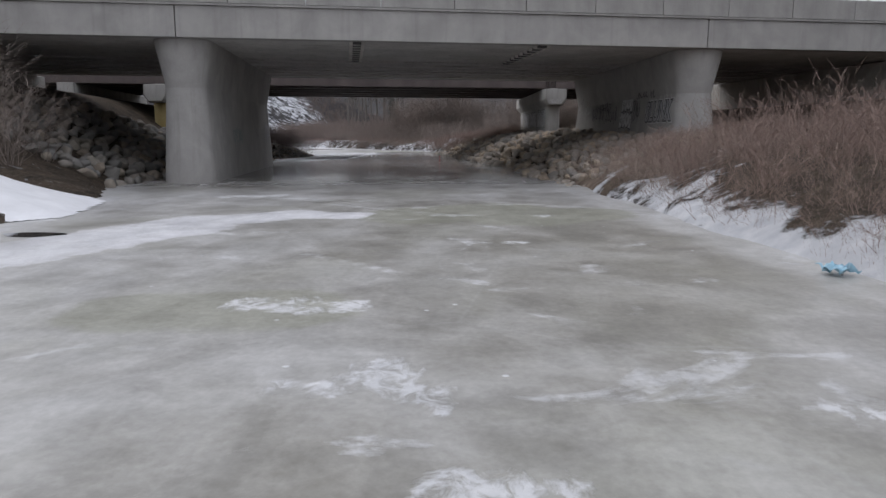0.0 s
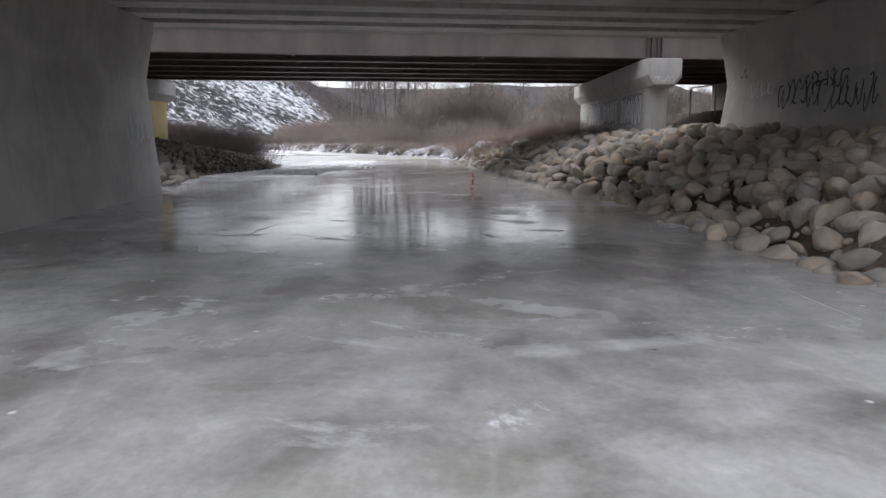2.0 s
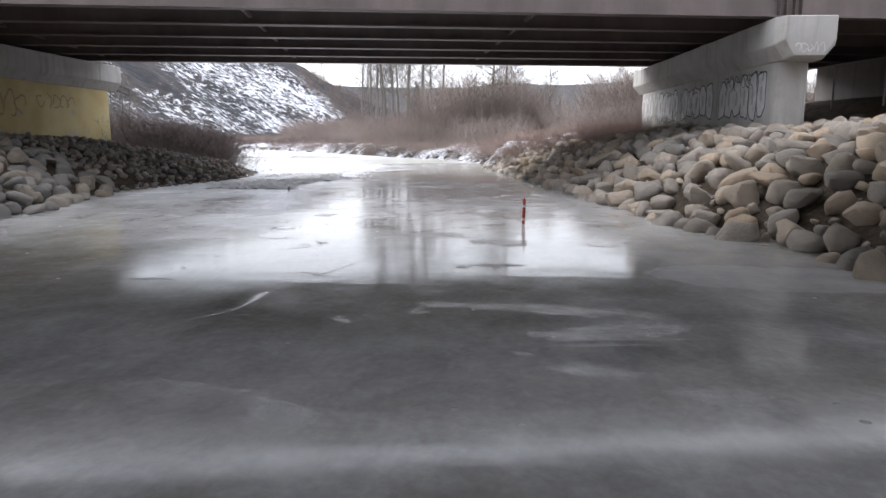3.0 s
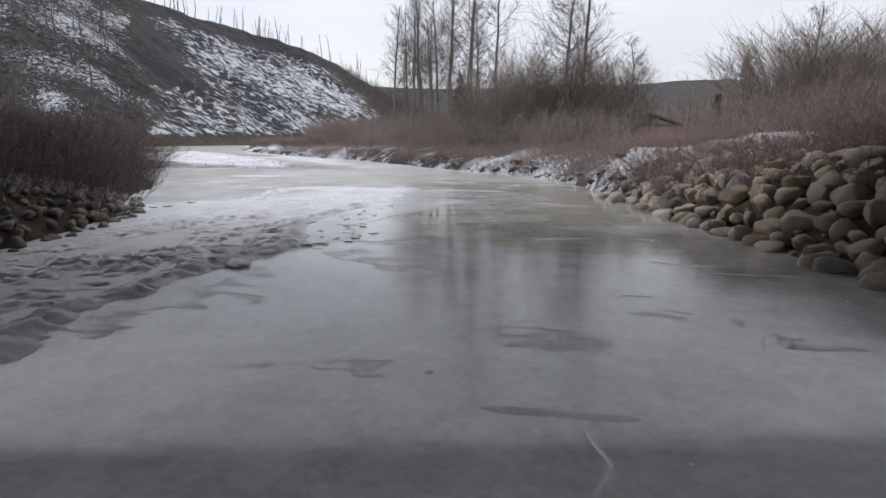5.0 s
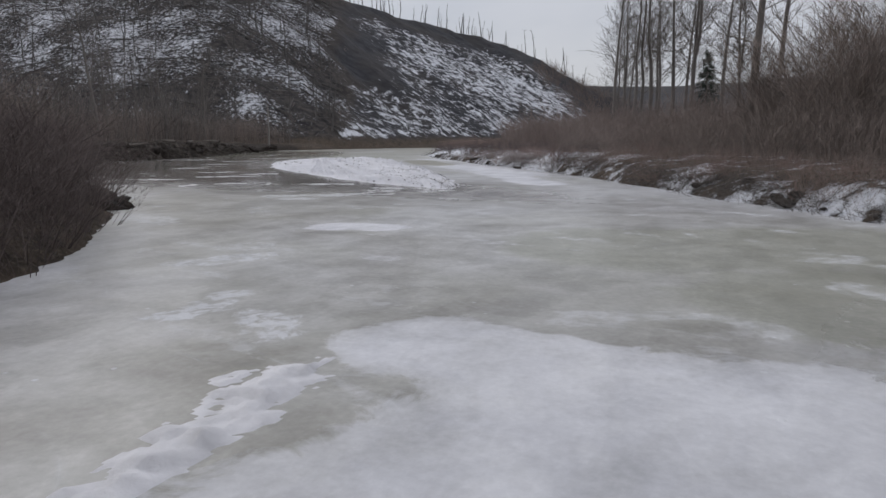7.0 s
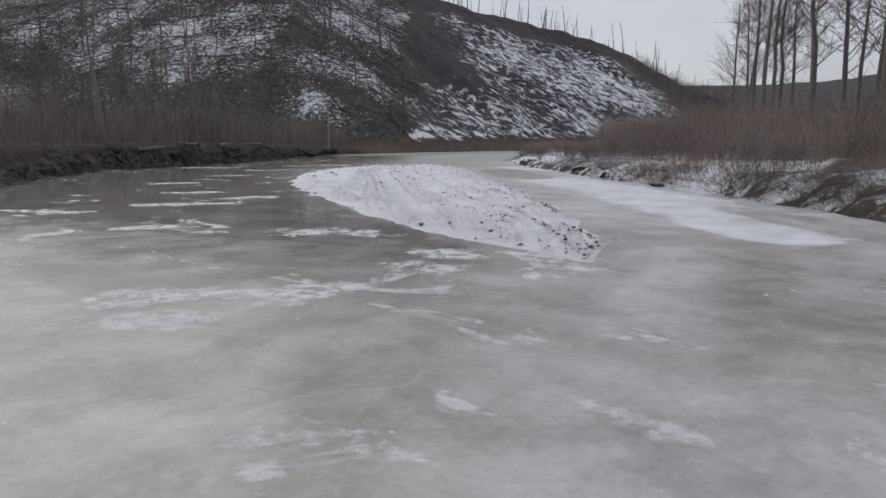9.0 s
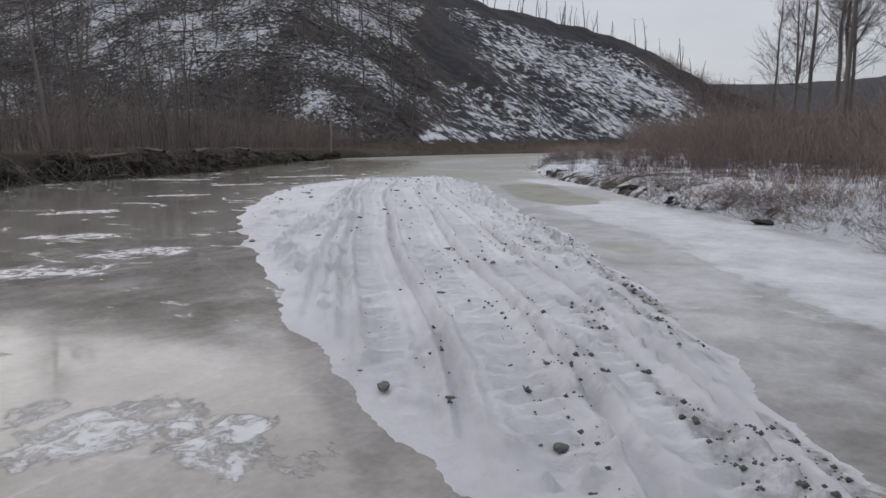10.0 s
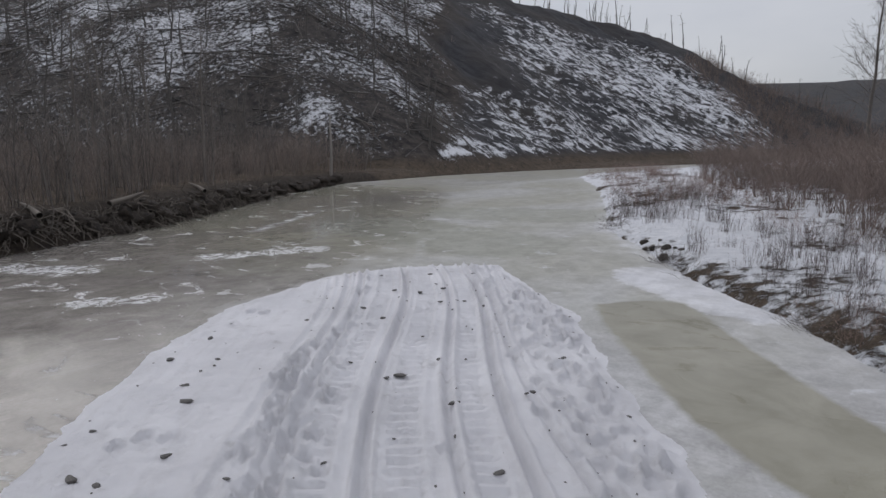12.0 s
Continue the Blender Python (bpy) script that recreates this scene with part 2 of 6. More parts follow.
def stone(name="river_boulder", tint=1.0, cool=1.0):
    m, _, _, b = material(name, 0.82)
    k = Net(m)
    r = k.object_random()
    p = k.coords("Object")
    base = k.ramp(k.math("FRACT", k.math("ADD", r, k.island_random())), (0.0, (0.25, 0.232, 0.215)), (0.3, (0.385, 0.335, 0.285)), (0.5, (0.49, 0.38, 0.28)), (0.62, (0.33, 0.305, 0.28)), (0.82, (0.41, 0.365, 0.32)), (1.0, (0.54, 0.44, 0.335)))
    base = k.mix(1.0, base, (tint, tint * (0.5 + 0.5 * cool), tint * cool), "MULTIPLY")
    col = k.mix(k.ramp(k.noise(p, 3.2, 6, 0.65), (0.42, 0.0), (0.8, 0.4)), base, (0.12, 0.11, 0.1))
    col = k.mix(k.ramp(k.noise(p, 22, 4), (0.45, 0), (0.8, 0.35)), col, (0.36 * tint, 0.34 * tint, 0.3 * tint))
    k.l.new(col, b.inputs["Base Color"])
    k.bump(b, k.mix(0.4, k.noise(p, 4.5, 8, 0.72), k.noise(p, 22, 6, 0.7)), 0.8, 0.12)
    return m


m_stone = stone()
# the same stone, darker and slightly bluer, for the left bank
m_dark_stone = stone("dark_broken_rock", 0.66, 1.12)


def snow_material():
    m, _, _, b = material("trampled_snow", 0.75, 0.0, 0.3)
    k = Net(m)
    p = k.coords("World")
    col = k.mix(k.ramp(k.noise(p, 0.5, 5, 0.6), (0.3, 0), (0.7, 1)), (0.6, 0.6, 0.63), (0.77, 0.77, 0.8))
    dirt = k.math("MULTIPLY", k.ramp(k.noise(p, 5.5, 8, 0.75), (0.4, 0.1), (0.6, 1)), k.attr("dirt"))
    col = k.mix(dirt, col, (0.2, 0.188, 0.175))
    k.l.new(col, b.inputs["Base Color"])
    b.inputs["Subsurface Weight"].default_value = 0.0
    k.bump(b, k.noise(p, 6, 10, 0.76), 0.75, 0.11)
    return m


m_snow = snow_material()
m_clean_snow = plain("wind_packed_snow", (0.72, 0.73, 0.76), 0.7, 0, 0.08, 1.5)


# ---- the lie of the land: shore points with the bank's height and run ----
LEFT_BY_BRIDGES = [(-6.85, -42.91, 1.25, 3.33), (-6.02, 2.92, 1.25, 3.33), (-5.19, 13.75, 1.0, 2.5), (-5.02, 17.92, 0.75, 2.5), (-6.19, 22.5, 0.75, 2.92), (-8.02, 26.09, 1.83, 5.83), (-8.52, 28.75, 2.17, 7.5), (-9.6, 37.09, 2.17, 7.5),
    (-9.27, 43.75, 1.83, 5.83), (-10.6, 49, 2.0, 6.5), (-9.5, 54.3, 1.6, 6), (-10.4, 58.2, 1.2, 5), (-12.6, 61.6, 0.8, 4), (-14.3, 65.6, 0.7, 2.5), (-16.8, 68.8, 0.7, 2.5), (-19.6, 71.2, 0.8, 2)]
LEFT_ROUND_BEND = [(-25, 74.2, 0.9, 2), (-30, 77, 1.1, 1.2), (-37, 82, 1.3, 0.9), (-45, 88.5, 1.4, 0.8), (-50.4, 95, 1.4, 0.8), (-51, 100, 1.4, 0.8), (-54, 108, 1.4, 0.9), (-62.5, 122, 1.2, 1.0),
    (-68, 135, 1.0, 1.5), (-68.5, 150, 1.0, 3), (-66, 166, 0.8, 3), (-60.5, 184, 0.8, 3), (-52, 212, 0.8, 3), (-44, 238, 0.8, 3), (-33, 266, 0.8, 3), (-20, 300, 0.8, 3)]
LEFT = np.array(LEFT_BY_BRIDGES + LEFT_ROUND_BEND)
RIGHT_BY_BRIDGES = [(8.15, -42.91, 1.42, 4.17), (7.65, 7.09, 1.42, 4.17), (6.98, 14.17, 1.42, 4.17), (6.48, 17.09, 1.42, 4.17), (5.98, 22.09, 1.58, 4.17), (5.73, 27.09, 1.67, 4.17), (5.4, 30.0, 1.67, 4.58), (4.81, 32.92, 1.67, 4.17),
    (4.65, 37.09, 1.67, 4.17), (4.4, 40.42, 1.75, 4.17), (3.23, 43.09, 1.75, 4.17), (2.4, 48.34, 1.75, 4.17), (1.3, 54, 2.0, 4.5), (0.4, 58.5, 1.8, 4.5), (-0.6, 64, 1.5, 4), (-2.3, 71.5, 1.2, 3), (-5.3, 76.3, 0.9, 2)]
RIGHT_ROUND_BEND = [(-9.8, 82.8, 0.8, 1.8), (-14.5, 90, 0.9, 1.5), (-16, 91.5, 0.9, 1.3), (-19.5, 96, 0.8, 1.2), (-22.5, 99, 0.7, 1.2), (-27.7, 106, 0.6, 1.5), (-31, 110, 0.5, 1.5), (-36.5, 118, 0.5, 1.8),
    (-41, 129, 0.5, 2), (-47, 142, 0.6, 3), (-55, 157, 0.6, 3), (-53, 170, 0.6, 3), (-47, 186, 0.8, 3), (-39, 210, 0.8, 3), (-31, 234, 0.8, 3), (-20, 262, 0.8, 3),
    (-6, 300, 0.8, 3)]
RIGHT = np.array(RIGHT_BY_BRIDGES + RIGHT_ROUND_BEND)
SHOULDER = np.array([(0.2, 66.9), (2.2, 66.4), (4.2, 65.9), (6.4, 65.0)])
TOE = np.array([(-400, 60), (-260, 82), (-140, 108), (-110, 120), (-90, 129), (-76, 140), (-69, 150), (-66, 172), (-62, 190), (-55, 215), (-48, 240), (-38, 268), (-25, 300), (0, 360)])
TURN = radians(11.3)
DECK_X, DECK_Y = np.array([math.cos(TURN), math.sin(TURN)]), np.array([-math.sin(TURN), math.cos(TURN)])
DECK_O = np.array([1.813, 28.837])
BRIDGE_UNIT = 1 / 1.2


def nearest_on(line, x, y):
    """Distance, side (left of the line is positive) and the interpolated columns at the nearest point of a polyline."""
    best = np.full(x.shape, 1e9)
    side = np.zeros(x.shape)
    extra = np.zeros(x.shape + (max(1, line.shape[1] - 2),))
    for a, b in zip(line[:-1], line[1:]):
        ab = b[:2] - a[:2]
        t = np.clip(((x - a[0]) * ab[0] + (y - a[1]) * ab[1]) / (ab @ ab), 0, 1)
        d = np.hypot(x - a[0] - t * ab[0], y - a[1] - t * ab[1])
        near = d < best
        best = np.where(near, d, best)
        side = np.where(near, np.sign(ab[0] * (y - a[1]) - ab[1] * (x - a[0])), side)
        if line.shape[1] > 2:
            extra = np.where(near[..., None], a[2:] + t[..., None] * (b[2:] - a[2:]), extra)
    return best, side, extra


def inside(poly, x, y):
    c = np.zeros(x.shape, bool)
    for (x0, y0), (x1, y1) in zip(poly, np.roll(poly, -1, 0)):
        if y0 != y1:
            c ^= ((y0 > y) != (y1 > y)) & (x < (x1 - x0) * (y - y0) / (y1 - y0) + x0)
    return c


RIVER = np.concatenate([LEFT[:, :2], RIGHT[::-1, :2]])


def land(x, y, fine=True):
    """Height of the ground, and masks for what covers it."""
    x, y = np.asarray(x, float), np.asarray(y, float)
    wx, wy = x + 0.8 * fbm(x / 2.3, y / 2.3, 3, 3), y + 0.7 * fbm(x / 2.3, y / 2.3, 9, 3)
    water = inside(RIVER, wx, wy)
    dl, _, el = nearest_on(LEFT, wx, wy)
    dr, _, er = nearest_on(RIGHT, wx, wy)
    right = dr < dl
    d, e = np.where(right, dr, dl), np.where(right[..., None], er, el)
    rise = e[..., 0] * (1 - np.exp(-1.9 * d / e[..., 1]))
    rise += 0.012 * np.clip(d - 8, 0, 200) + np.where(d > 3, 0.5, 0.15) * fbm(x / 6, y / 6, 21, 4)
    rise += 0.34 * fbm(x / 1.4, y / 1.4, 24, 3) * smooth(0.3, 1.2, d) * (1 - smooth(10, 20, d))
    # road fill at both ends of the bridges
    u, v = (x - DECK_O[0]) * DECK_X[0] + (y - DECK_O[1]) * DECK_X[1], (x - DECK_O[0]) * DECK_Y[0] + (y - DECK_O[1]) * DECK_Y[1]
    u, v = u / BRIDGE_UNIT, v / BRIDGE_UNIT
    fill = smooth(11.5, 20.5, np.abs(u)) * (1 - smooth(0, 9, np.maximum(np.maximum(-v - 1, v - 39.5), 0)))
    rise = np.maximum(rise, fill * np.where(u > 0, 2.92, 3.58))
    # the snowy shoulder of the bank above the last boulders
    shoulder, _, _ = nearest_on(SHOULDER, x, y)
    rise = rise + np.where(right, (0.4 + 0.5 * fbm(x / 1.3, y / 1.3, 58, 3)) * np.exp(-(shoulder / 1.5) ** 2), 0)
    # the bluff
    dt, st, _ = nearest_on(TOE, x, y)
    db = np.where(st > 0, dt, 0)
    w = (x + 118) * 0.671 + (y - 214) * 0.742
    crest = np.interp(w, (-260, -150, -60, 0, 19, 54, 71, 77, 86, 104, 130, 200), (70, 60, 46, 37, 33.5, 30, 26, 22, 15.5, 9, 6, 5))
    bluff = 0.6 * db
    gully = fbm((x * 0.27 + y * 0.96) / 7, (x * 0.96 - y * 0.27) / 30, 40, 4)
    bluff = bluff + smooth(2, 14, db) * gully * 5.0 + smooth(1, 6, db) * fbm(x / 2.2, y / 2.2, 50, 3) * 0.9
    top = crest + 0.05 * db + fbm(x / 9, y / 9, 60, 3) * 1.2
    hill = np.where(db > 0, np.minimum(bluff, top), 0)
    rise = rise + np.maximum(hill, 0)
    # far ridges round the valley
    far = np.hypot(x + 10, y - 90)
    ridge = smooth(190, 520, far) * (26 + 26 * fbm(x / 170, y / 170, 70, 4))
    ridge = ridge * np.where(db > 0, smooth(120, 400, db), 1) * smooth(-60, 130, x * 0.55 + y - 60)
    rise = rise + np.maximum(ridge, 0)
    z = np.where(water, -np.minimum(0.9 * d, 0.8) - 0.05, np.maximum(rise, np.minimum(0.25 * d, 0.3) - 0.02))
    masks = dict(d=d, u=u, v=v, db=db, w=w, right=right, water=water, hill=hill, shoulder=shoulder, bluff=bluff - top, far=far)
    return z, masks


def lower_reach(y):
    """Distance along the river below the bridges, in the bridges' own units."""
    return (y - 7.087) / BRIDGE_UNIT


def ground_height(x, y):
    return land(np.atleast_1d(np.asarray(x, float)), np.atleast_1d(np.asarray(y, float)))[0]


def ground_material():
    m, _, _, b = material("bank_soil_and_snow", 0.9, 0.0, 0.2)
    k = Net(m)
    p = k.coords("World")
    soil = k.mix(k.ramp(k.noise(p, 1.6, 7, 0.65), (0.35, 0), (0.68, 1)), (0.03, 0.024, 0.019), (0.105, 0.08, 0.06))
    soil = k.mix(k.ramp(k.noise(p, 11, 5, 0.7), (0.48, 0), (0.7, 0.8)), soil, (0.17, 0.135, 0.1))
    soil = k.mix(k.attr("tan"), soil, k.mix(k.ramp(k.noise(p, 3.0, 8, 0.72), (0.35, 0), (0.65, 1)), (0.13, 0.1, 0.078), (0.31, 0.25, 0.2)))
    # shale: thin beds and rills down the slope
    rills = k.noise(k.coords("World", (0.18, 0.75, 0.35), (0, 0, radians(15.7))), 1.1, 9, 0.68, 0.6)
    shale = k.mix(k.ramp(rills, (0.36, 0), (0.64, 1)), (0.019, 0.0205, 0.025), (0.066, 0.066, 0.071))
    shale = k.mix(k.ramp(k.noise(p, 0.09, 4), (0.4, 0), (0.65, 0.6)), shale, (0.062, 0.055, 0.05))
    col = k.mix(k.attr("shale"), soil, shale)
    brush = k.mix(k.ramp(k.noise(p, 0.9, 8, 0.7), (0.4, 0), (0.62, 1)), (0.022, 0.021, 0.022), (0.078, 0.068, 0.062))
    col = k.mix(k.attr("brush"), col, brush)
    col = k.mix(k.attr("cut"), col, k.mix(k.ramp(k.noise(p, 3, 7, 0.7), (0.35, 0), (0.7, 1)), (0.018, 0.015, 0.013), (0.075, 0.06, 0.048)))
    # snow: broad patches, broken by streaks on the bluff and by tufts on the flats
    streaks = k.noise(k.coords("World", (0.58, 0.92, 0.7), (0, 0, radians(15.7))), 0.85, 10, 0.74, 0.5)
    tufts = k.noise(p, 1.7, 10, 0.76, 0.4)
    broken = k.mix(k.attr("shale"), tufts, streaks)
    cover = k.math("ADD", broken, k.math("SUBTRACT", k.attr("snow"), 0.5))
    cover = k.ramp(cover, (0.5, 0), (0.58, 1))
    col = k.mix(cover, col, k.mix(k.ramp(k.noise(p, 3.5, 5), (0.3, 0), (0.7, 1)), (0.58, 0.6, 0.64), (0.76, 0.77, 0.8)))
    k.l.new(col, b.inputs["Base Color"])
    k.bump(b, k.mix(0.35, k.noise(p, 5, 9, 0.75), cover), 0.9, 0.25)
    return m


def ground():
    def steps(*runs):
        return np.unique(np.round(np.concatenate([np.arange(a, b, s) for a, b, s in runs] + [[-3500, -2400, -1600, -1100, -800, -620, -480, -380, 380, 480, 620, 800, 1100, 1600, 2400, 3500]]), 3))
    xs = steps((-300, -150, 8), (-150, -75, 1.1), (-75, 16, 0.5), (16, 40, 1.2), (40, 300, 10))
    ys = steps((-300, -60, 12), (-60, -10, 2.5), (-10, 135, 0.5), (135, 300, 1.1), (300, 380, 6))
    gx, gy = np.meshgrid(xs, ys)
    z, k = land(gx, gy)
    n, r = len(xs), len(ys)
    i = (np.arange(r - 1)[:, None] * n + np.arange(n - 1)[None]).ravel()
    me = array_mesh("ground", np.stack([gx, gy, z], -1).reshape(-1, 3), np.stack([i, i + 1, i + n + 1, i + n], -1), ground_material())
    d, right = k["d"], k["right"]
    low = lower_reach(gy)
    snow = np.full(gx.shape, 0.36)
    snow = np.where(right & (low < 25), 0.32 + (0.33 - 0.17 * smooth(18, 24, low)) * (1 - smooth(0.5, 1.7, d)) + 0.7 * fbm(gx / 1.1, gy / 1.1, 87, 4), snow)
    snow = np.where(right & (gy > 54) & (gy < 92), 0.37 + 0.07 * smooth(60, 64, gy) * (1 - smooth(73, 78, gy)) + smooth(54, 62, gy) * (0.13 * (1 - smooth(14, 30, d)) + 0.55 * fbm(gx / 1.6, gy / 1.6, 89, 4) - 0.1 * smooth(4, 9, d)), snow)
    snow = snow + np.where(right & (gy < 80), 0.2 * smooth(59, 62, gy) * (1 - smooth(73, 77, gy)) * smooth(2.2, 3.2, d) * (1 - smooth(6.5, 8.5, d)), 0)
    snow = snow + np.where(right, 0.12 * np.exp(-(k["shoulder"] / 1.3) ** 2) + 0.1 * smooth(66, 68, gy) * (1 - smooth(76, 79, gy)) * smooth(0.1, 0.4, d) * (1 - smooth(1.6, 2.6, d)), 0)
    flat = right & (gy >= 91) & (gx < -14)
    snow = np.where(flat, 0.66 + 0.6 * fbm(gx / 2.2, gy / 2.2, 88, 3) - 0.06 * (1 - smooth(0.2, 0.7, d)) - 0.3 * smooth(11, 18, d), snow)
    snow = np.where(~right & (low < 40), 0.36 + 0.09 * (1 - smooth(12, 26, low)), snow)
    snow = np.where(~right & (gy > 64) & (k["db"] <= 0), 0.34, snow)
    # far ridges: distance haze painted as a thin mottle of snow
    snow = np.where((k["far"] > 170) & (k["db"] <= 0), 0.45, snow)
    under = smooth(-1.5, 0.5, k["v"]) * (1 - smooth(38, 41, k["v"])) * (np.abs(k["u"]) < 30)
    snow = snow * (1 - under)
    on = smooth(0.5, 3, k["db"]) * (k["hill"] > 0)
    left_part = smooth(-4, 4, -((gx + 69) * 0.817 + (gy - 152) * 0.577) + 14 * fbm(gx / 9, gy / 9, 33, 4))
    cliff = smooth(10, 17, k["hill"]) * (1 - smooth(-20, 0, k["w"] - 14))
    bluff_snow = 0.43 + 0.07 * smooth(-20, 25, k["w"]) - 0.3 * cliff * (1 - left_part) + 0.2 * fbm(gx / 9, gy / 9, 71, 4) - 0.3 * smooth(68, 80, k["w"])
    bluff_snow = bluff_snow - 0.24 * smooth(-8, 0, k["bluff"])
    # snow lying in the two gullies of the nose and on the ledge at its foot
    for cx, cy, rx, ry in ((-70.2, 155.5, 1.3, 6.0), (-66.6, 160.5, 1.6, 5.0)):
        bluff_snow = bluff_snow + 0.16 * np.exp(-((gx - cx + 0.35 * (gy - cy)) / rx) ** 2 - ((gy - cy) / ry) ** 2)
    bluff_snow = bluff_snow + 0.06 * (1 - smooth(1.2, 3.0, k["hill"])) * smooth(145, 150, gy) * (1 - smooth(163, 172, gy))
    bluff_snow = np.where(left_part > 0.5, 0.485 + 0.32 * fbm(gx / 7, gy / 7, 72, 4) - 0.08 * (1 - smooth(1, 6, k["hill"])) - 0.12 * smooth(-3, 3, k["bluff"]), bluff_snow)
    snow = snow * (1 - on) + bluff_snow * on
    attribute(me, "snow", snow)
    tan = np.where(right & (gy < 60), smooth(19, 24, low) * (1 - smooth(26, 34, low)) * (d < 7), 0)
    attribute(me, "tan", np.maximum(tan, smooth(11, 14, k["u"]) * (1 - smooth(24, 30, k["u"])) * smooth(-2, 4, k["v"]) * (1 - smooth(44, 56, k["v"]))))
    attribute(me, "cut", np.where(~right & (gy > 74) & (gy < 140), 1 - smooth(1.0, 2.2, d), 0))
    attribute(me, "shale", on * (1 - 0.85 * left_part))
    attribute(me, "brush", np.maximum(on * left_part, np.where(k["db"] <= 0, smooth(8, 20, d), 0)))
    return tagged(new("ground", me), "brown river bank and dark shale bluff with broken snow", "ground", kind="structure")


ground()


# ---- river ice ----
def ice_material():
    m, _, _, b = material("river_ice", 0.3, 0.0, 0.5)
    k = Net(m)
    p = k.coords("World")
    stretched = k.coords("World", (1.0, 0.55, 1), (0, 0, radians(-14)))
    broad = k.noise(stretched, 0.16, 5, 0.55, 0.6)
    cloud = k.noise(p, 0.8, 8, 0.62, 0.35)
    veins = k.noise(k.coords("World", (1, 0.7, 1)), 1.5, 10, 0.66, 0.6)
    ragged = k.noise(p, 2.2, 9, 0.66, 0.7)
    frost_and_light = k.math("ADD", k.attr("frost_and_light"), k.math("ADD", k.math("MULTIPLY", k.math("SUBTRACT", broad, 0.5), 0.65), k.math("MULTIPLY", k.math("SUBTRACT", cloud, 0.5), 0.55)))
    clear = k.mix(k.ramp(cloud, (0.3, 0), (0.7, 1)), (0.168, 0.161, 0.151), (0.284, 0.273, 0.255))
    clear = k.mix(k.attr("brown"), clear, k.mix(k.ramp(cloud, (0.3, 0), (0.7, 1)), (0.17, 0.156, 0.142), (0.28, 0.26, 0.24)))
    milky = k.mix(k.ramp(veins, (0.35, 0), (0.65, 1)), (0.36, 0.36, 0.36), (0.48, 0.48, 0.484))
    col = k.mix(k.ramp(frost_and_light, (0.25, 0), (0.5, 1)), clear, milky)
    white = k.mix(k.ramp(cloud, (0.35, 0), (0.7, 1)), (0.49, 0.495, 0.52), (0.64, 0.645, 0.67))
    # plates of white overflow ice with ragged borders, and faint windows in them
    plate = k.math("ADD", k.attr("plate"), k.math("ADD", k.math("MULTIPLY", k.math("SUBTRACT", ragged, 0.5), 0.75), k.math("MULTIPLY", k.math("SUBTRACT", cloud, 0.5), 0.4)))
    plate = k.ramp(plate, (0.44, 0), (0.53, 0.75), (0.8, 1))
    whiteness = k.math("MAXIMUM", k.ramp(frost_and_light, (0.66, 0), (0.9, 1)), plate)
    # greenish and brownish stains frozen in
    col = k.mix(k.ramp(k.noise(p, 0.33, 4, 0.6, 0.8), (0.5, 0), (0.75, 0.34)), col, (0.32, 0.325, 0.26))
    col = k.mix(k.math("MULTIPLY", k.attr("green"), k.ramp(broad, (0.35, 0.9), (0.65, 0.2))), col, (0.315, 0.307, 0.235))
    olive = k.ramp(k.math("ADD", k.attr("olive"), k.math("MULTIPLY", k.math("SUBTRACT", ragged, 0.5), 0.7)), (0.4, 0), (0.62, 0.8))
    col = k.mix(olive, col, k.mix(k.ramp(cloud, (0.3, 0), (0.7, 1)), (0.24, 0.24, 0.195), (0.32, 0.322, 0.275)))
    col = k.mix(k.math("MULTIPLY", whiteness, k.ramp(veins, (0.3, 0.72), (0.6, 1))), col, white)
    # thin rims and crusts of blown snow
    rim = k.noise(k.coords("World", (0.8, 1.35, 1), (0, 0, radians(20))), 0.62, 9, 0.62, 1.1)
    crust = k.math("MULTIPLY", k.ramp(rim, (0.6, 0), (0.64, 1)), k.ramp(k.noise(p, 4.5, 6, 0.7), (0.4, 0.1), (0.56, 1)))
    crust = k.math("MULTIPLY", crust, k.attr("crust"))
    # ragged drifts with holes
    lace = k.noise(k.coords("World", (1.0, 0.75, 1), (0, 0, radians(25))), 1.9, 9, 0.66, 0.6)
    drift = k.ramp(k.math("ADD", k.math("MULTIPLY", k.attr("drift"), 0.4), lace), (0.79, 0), (0.87, 1))
    holes = k.ramp(k.noise(p, 5.0, 6, 0.7, 0.8), (0.42, 0.1), (0.54, 1))
    crust = k.math("MAXIMUM", crust, k.math("MULTIPLY", drift, holes))
    # thin ridges of frozen slush at the borders of the overflow
    slush = k.math("ADD", k.attr("slush"), k.math("MULTIPLY", k.math("SUBTRACT", ragged, 0.5), 0.35))
    slush = k.ramp(slush, (0.74, 0), (0.9, 1))
    crust = k.math("MAXIMUM", crust, k.math("MULTIPLY", slush, k.ramp(veins, (0.38, 0.1), (0.62, 0.7))))
    seam = k.ramp(k.math("ABSOLUTE", k.math("SUBTRACT", k.noise(k.coords("World", (1, 0.6, 1), (0, 0, radians(-30))), 0.21, 3, 0.45, 0.9), 0.5)), (0.0, 1), (0.0028, 0.6), (0.0045, 0))
    seam = k.math("MULTIPLY", seam, k.ramp(k.noise(p, 0.55, 6, 0.7), (0.52, 0), (0.6, 1)))
    crust = k.math("MAXIMUM", crust, k.math("MULTIPLY", seam, 0.28))
    specks = k.math("MULTIPLY", k.ramp(k.voronoi(p, 2.1), (0.035, 1), (0.06, 0)), k.ramp(k.noise(p, 0.9, 3), (0.46, 0), (0.54, 1)))
    crust = k.math("MAXIMUM", crust, specks)
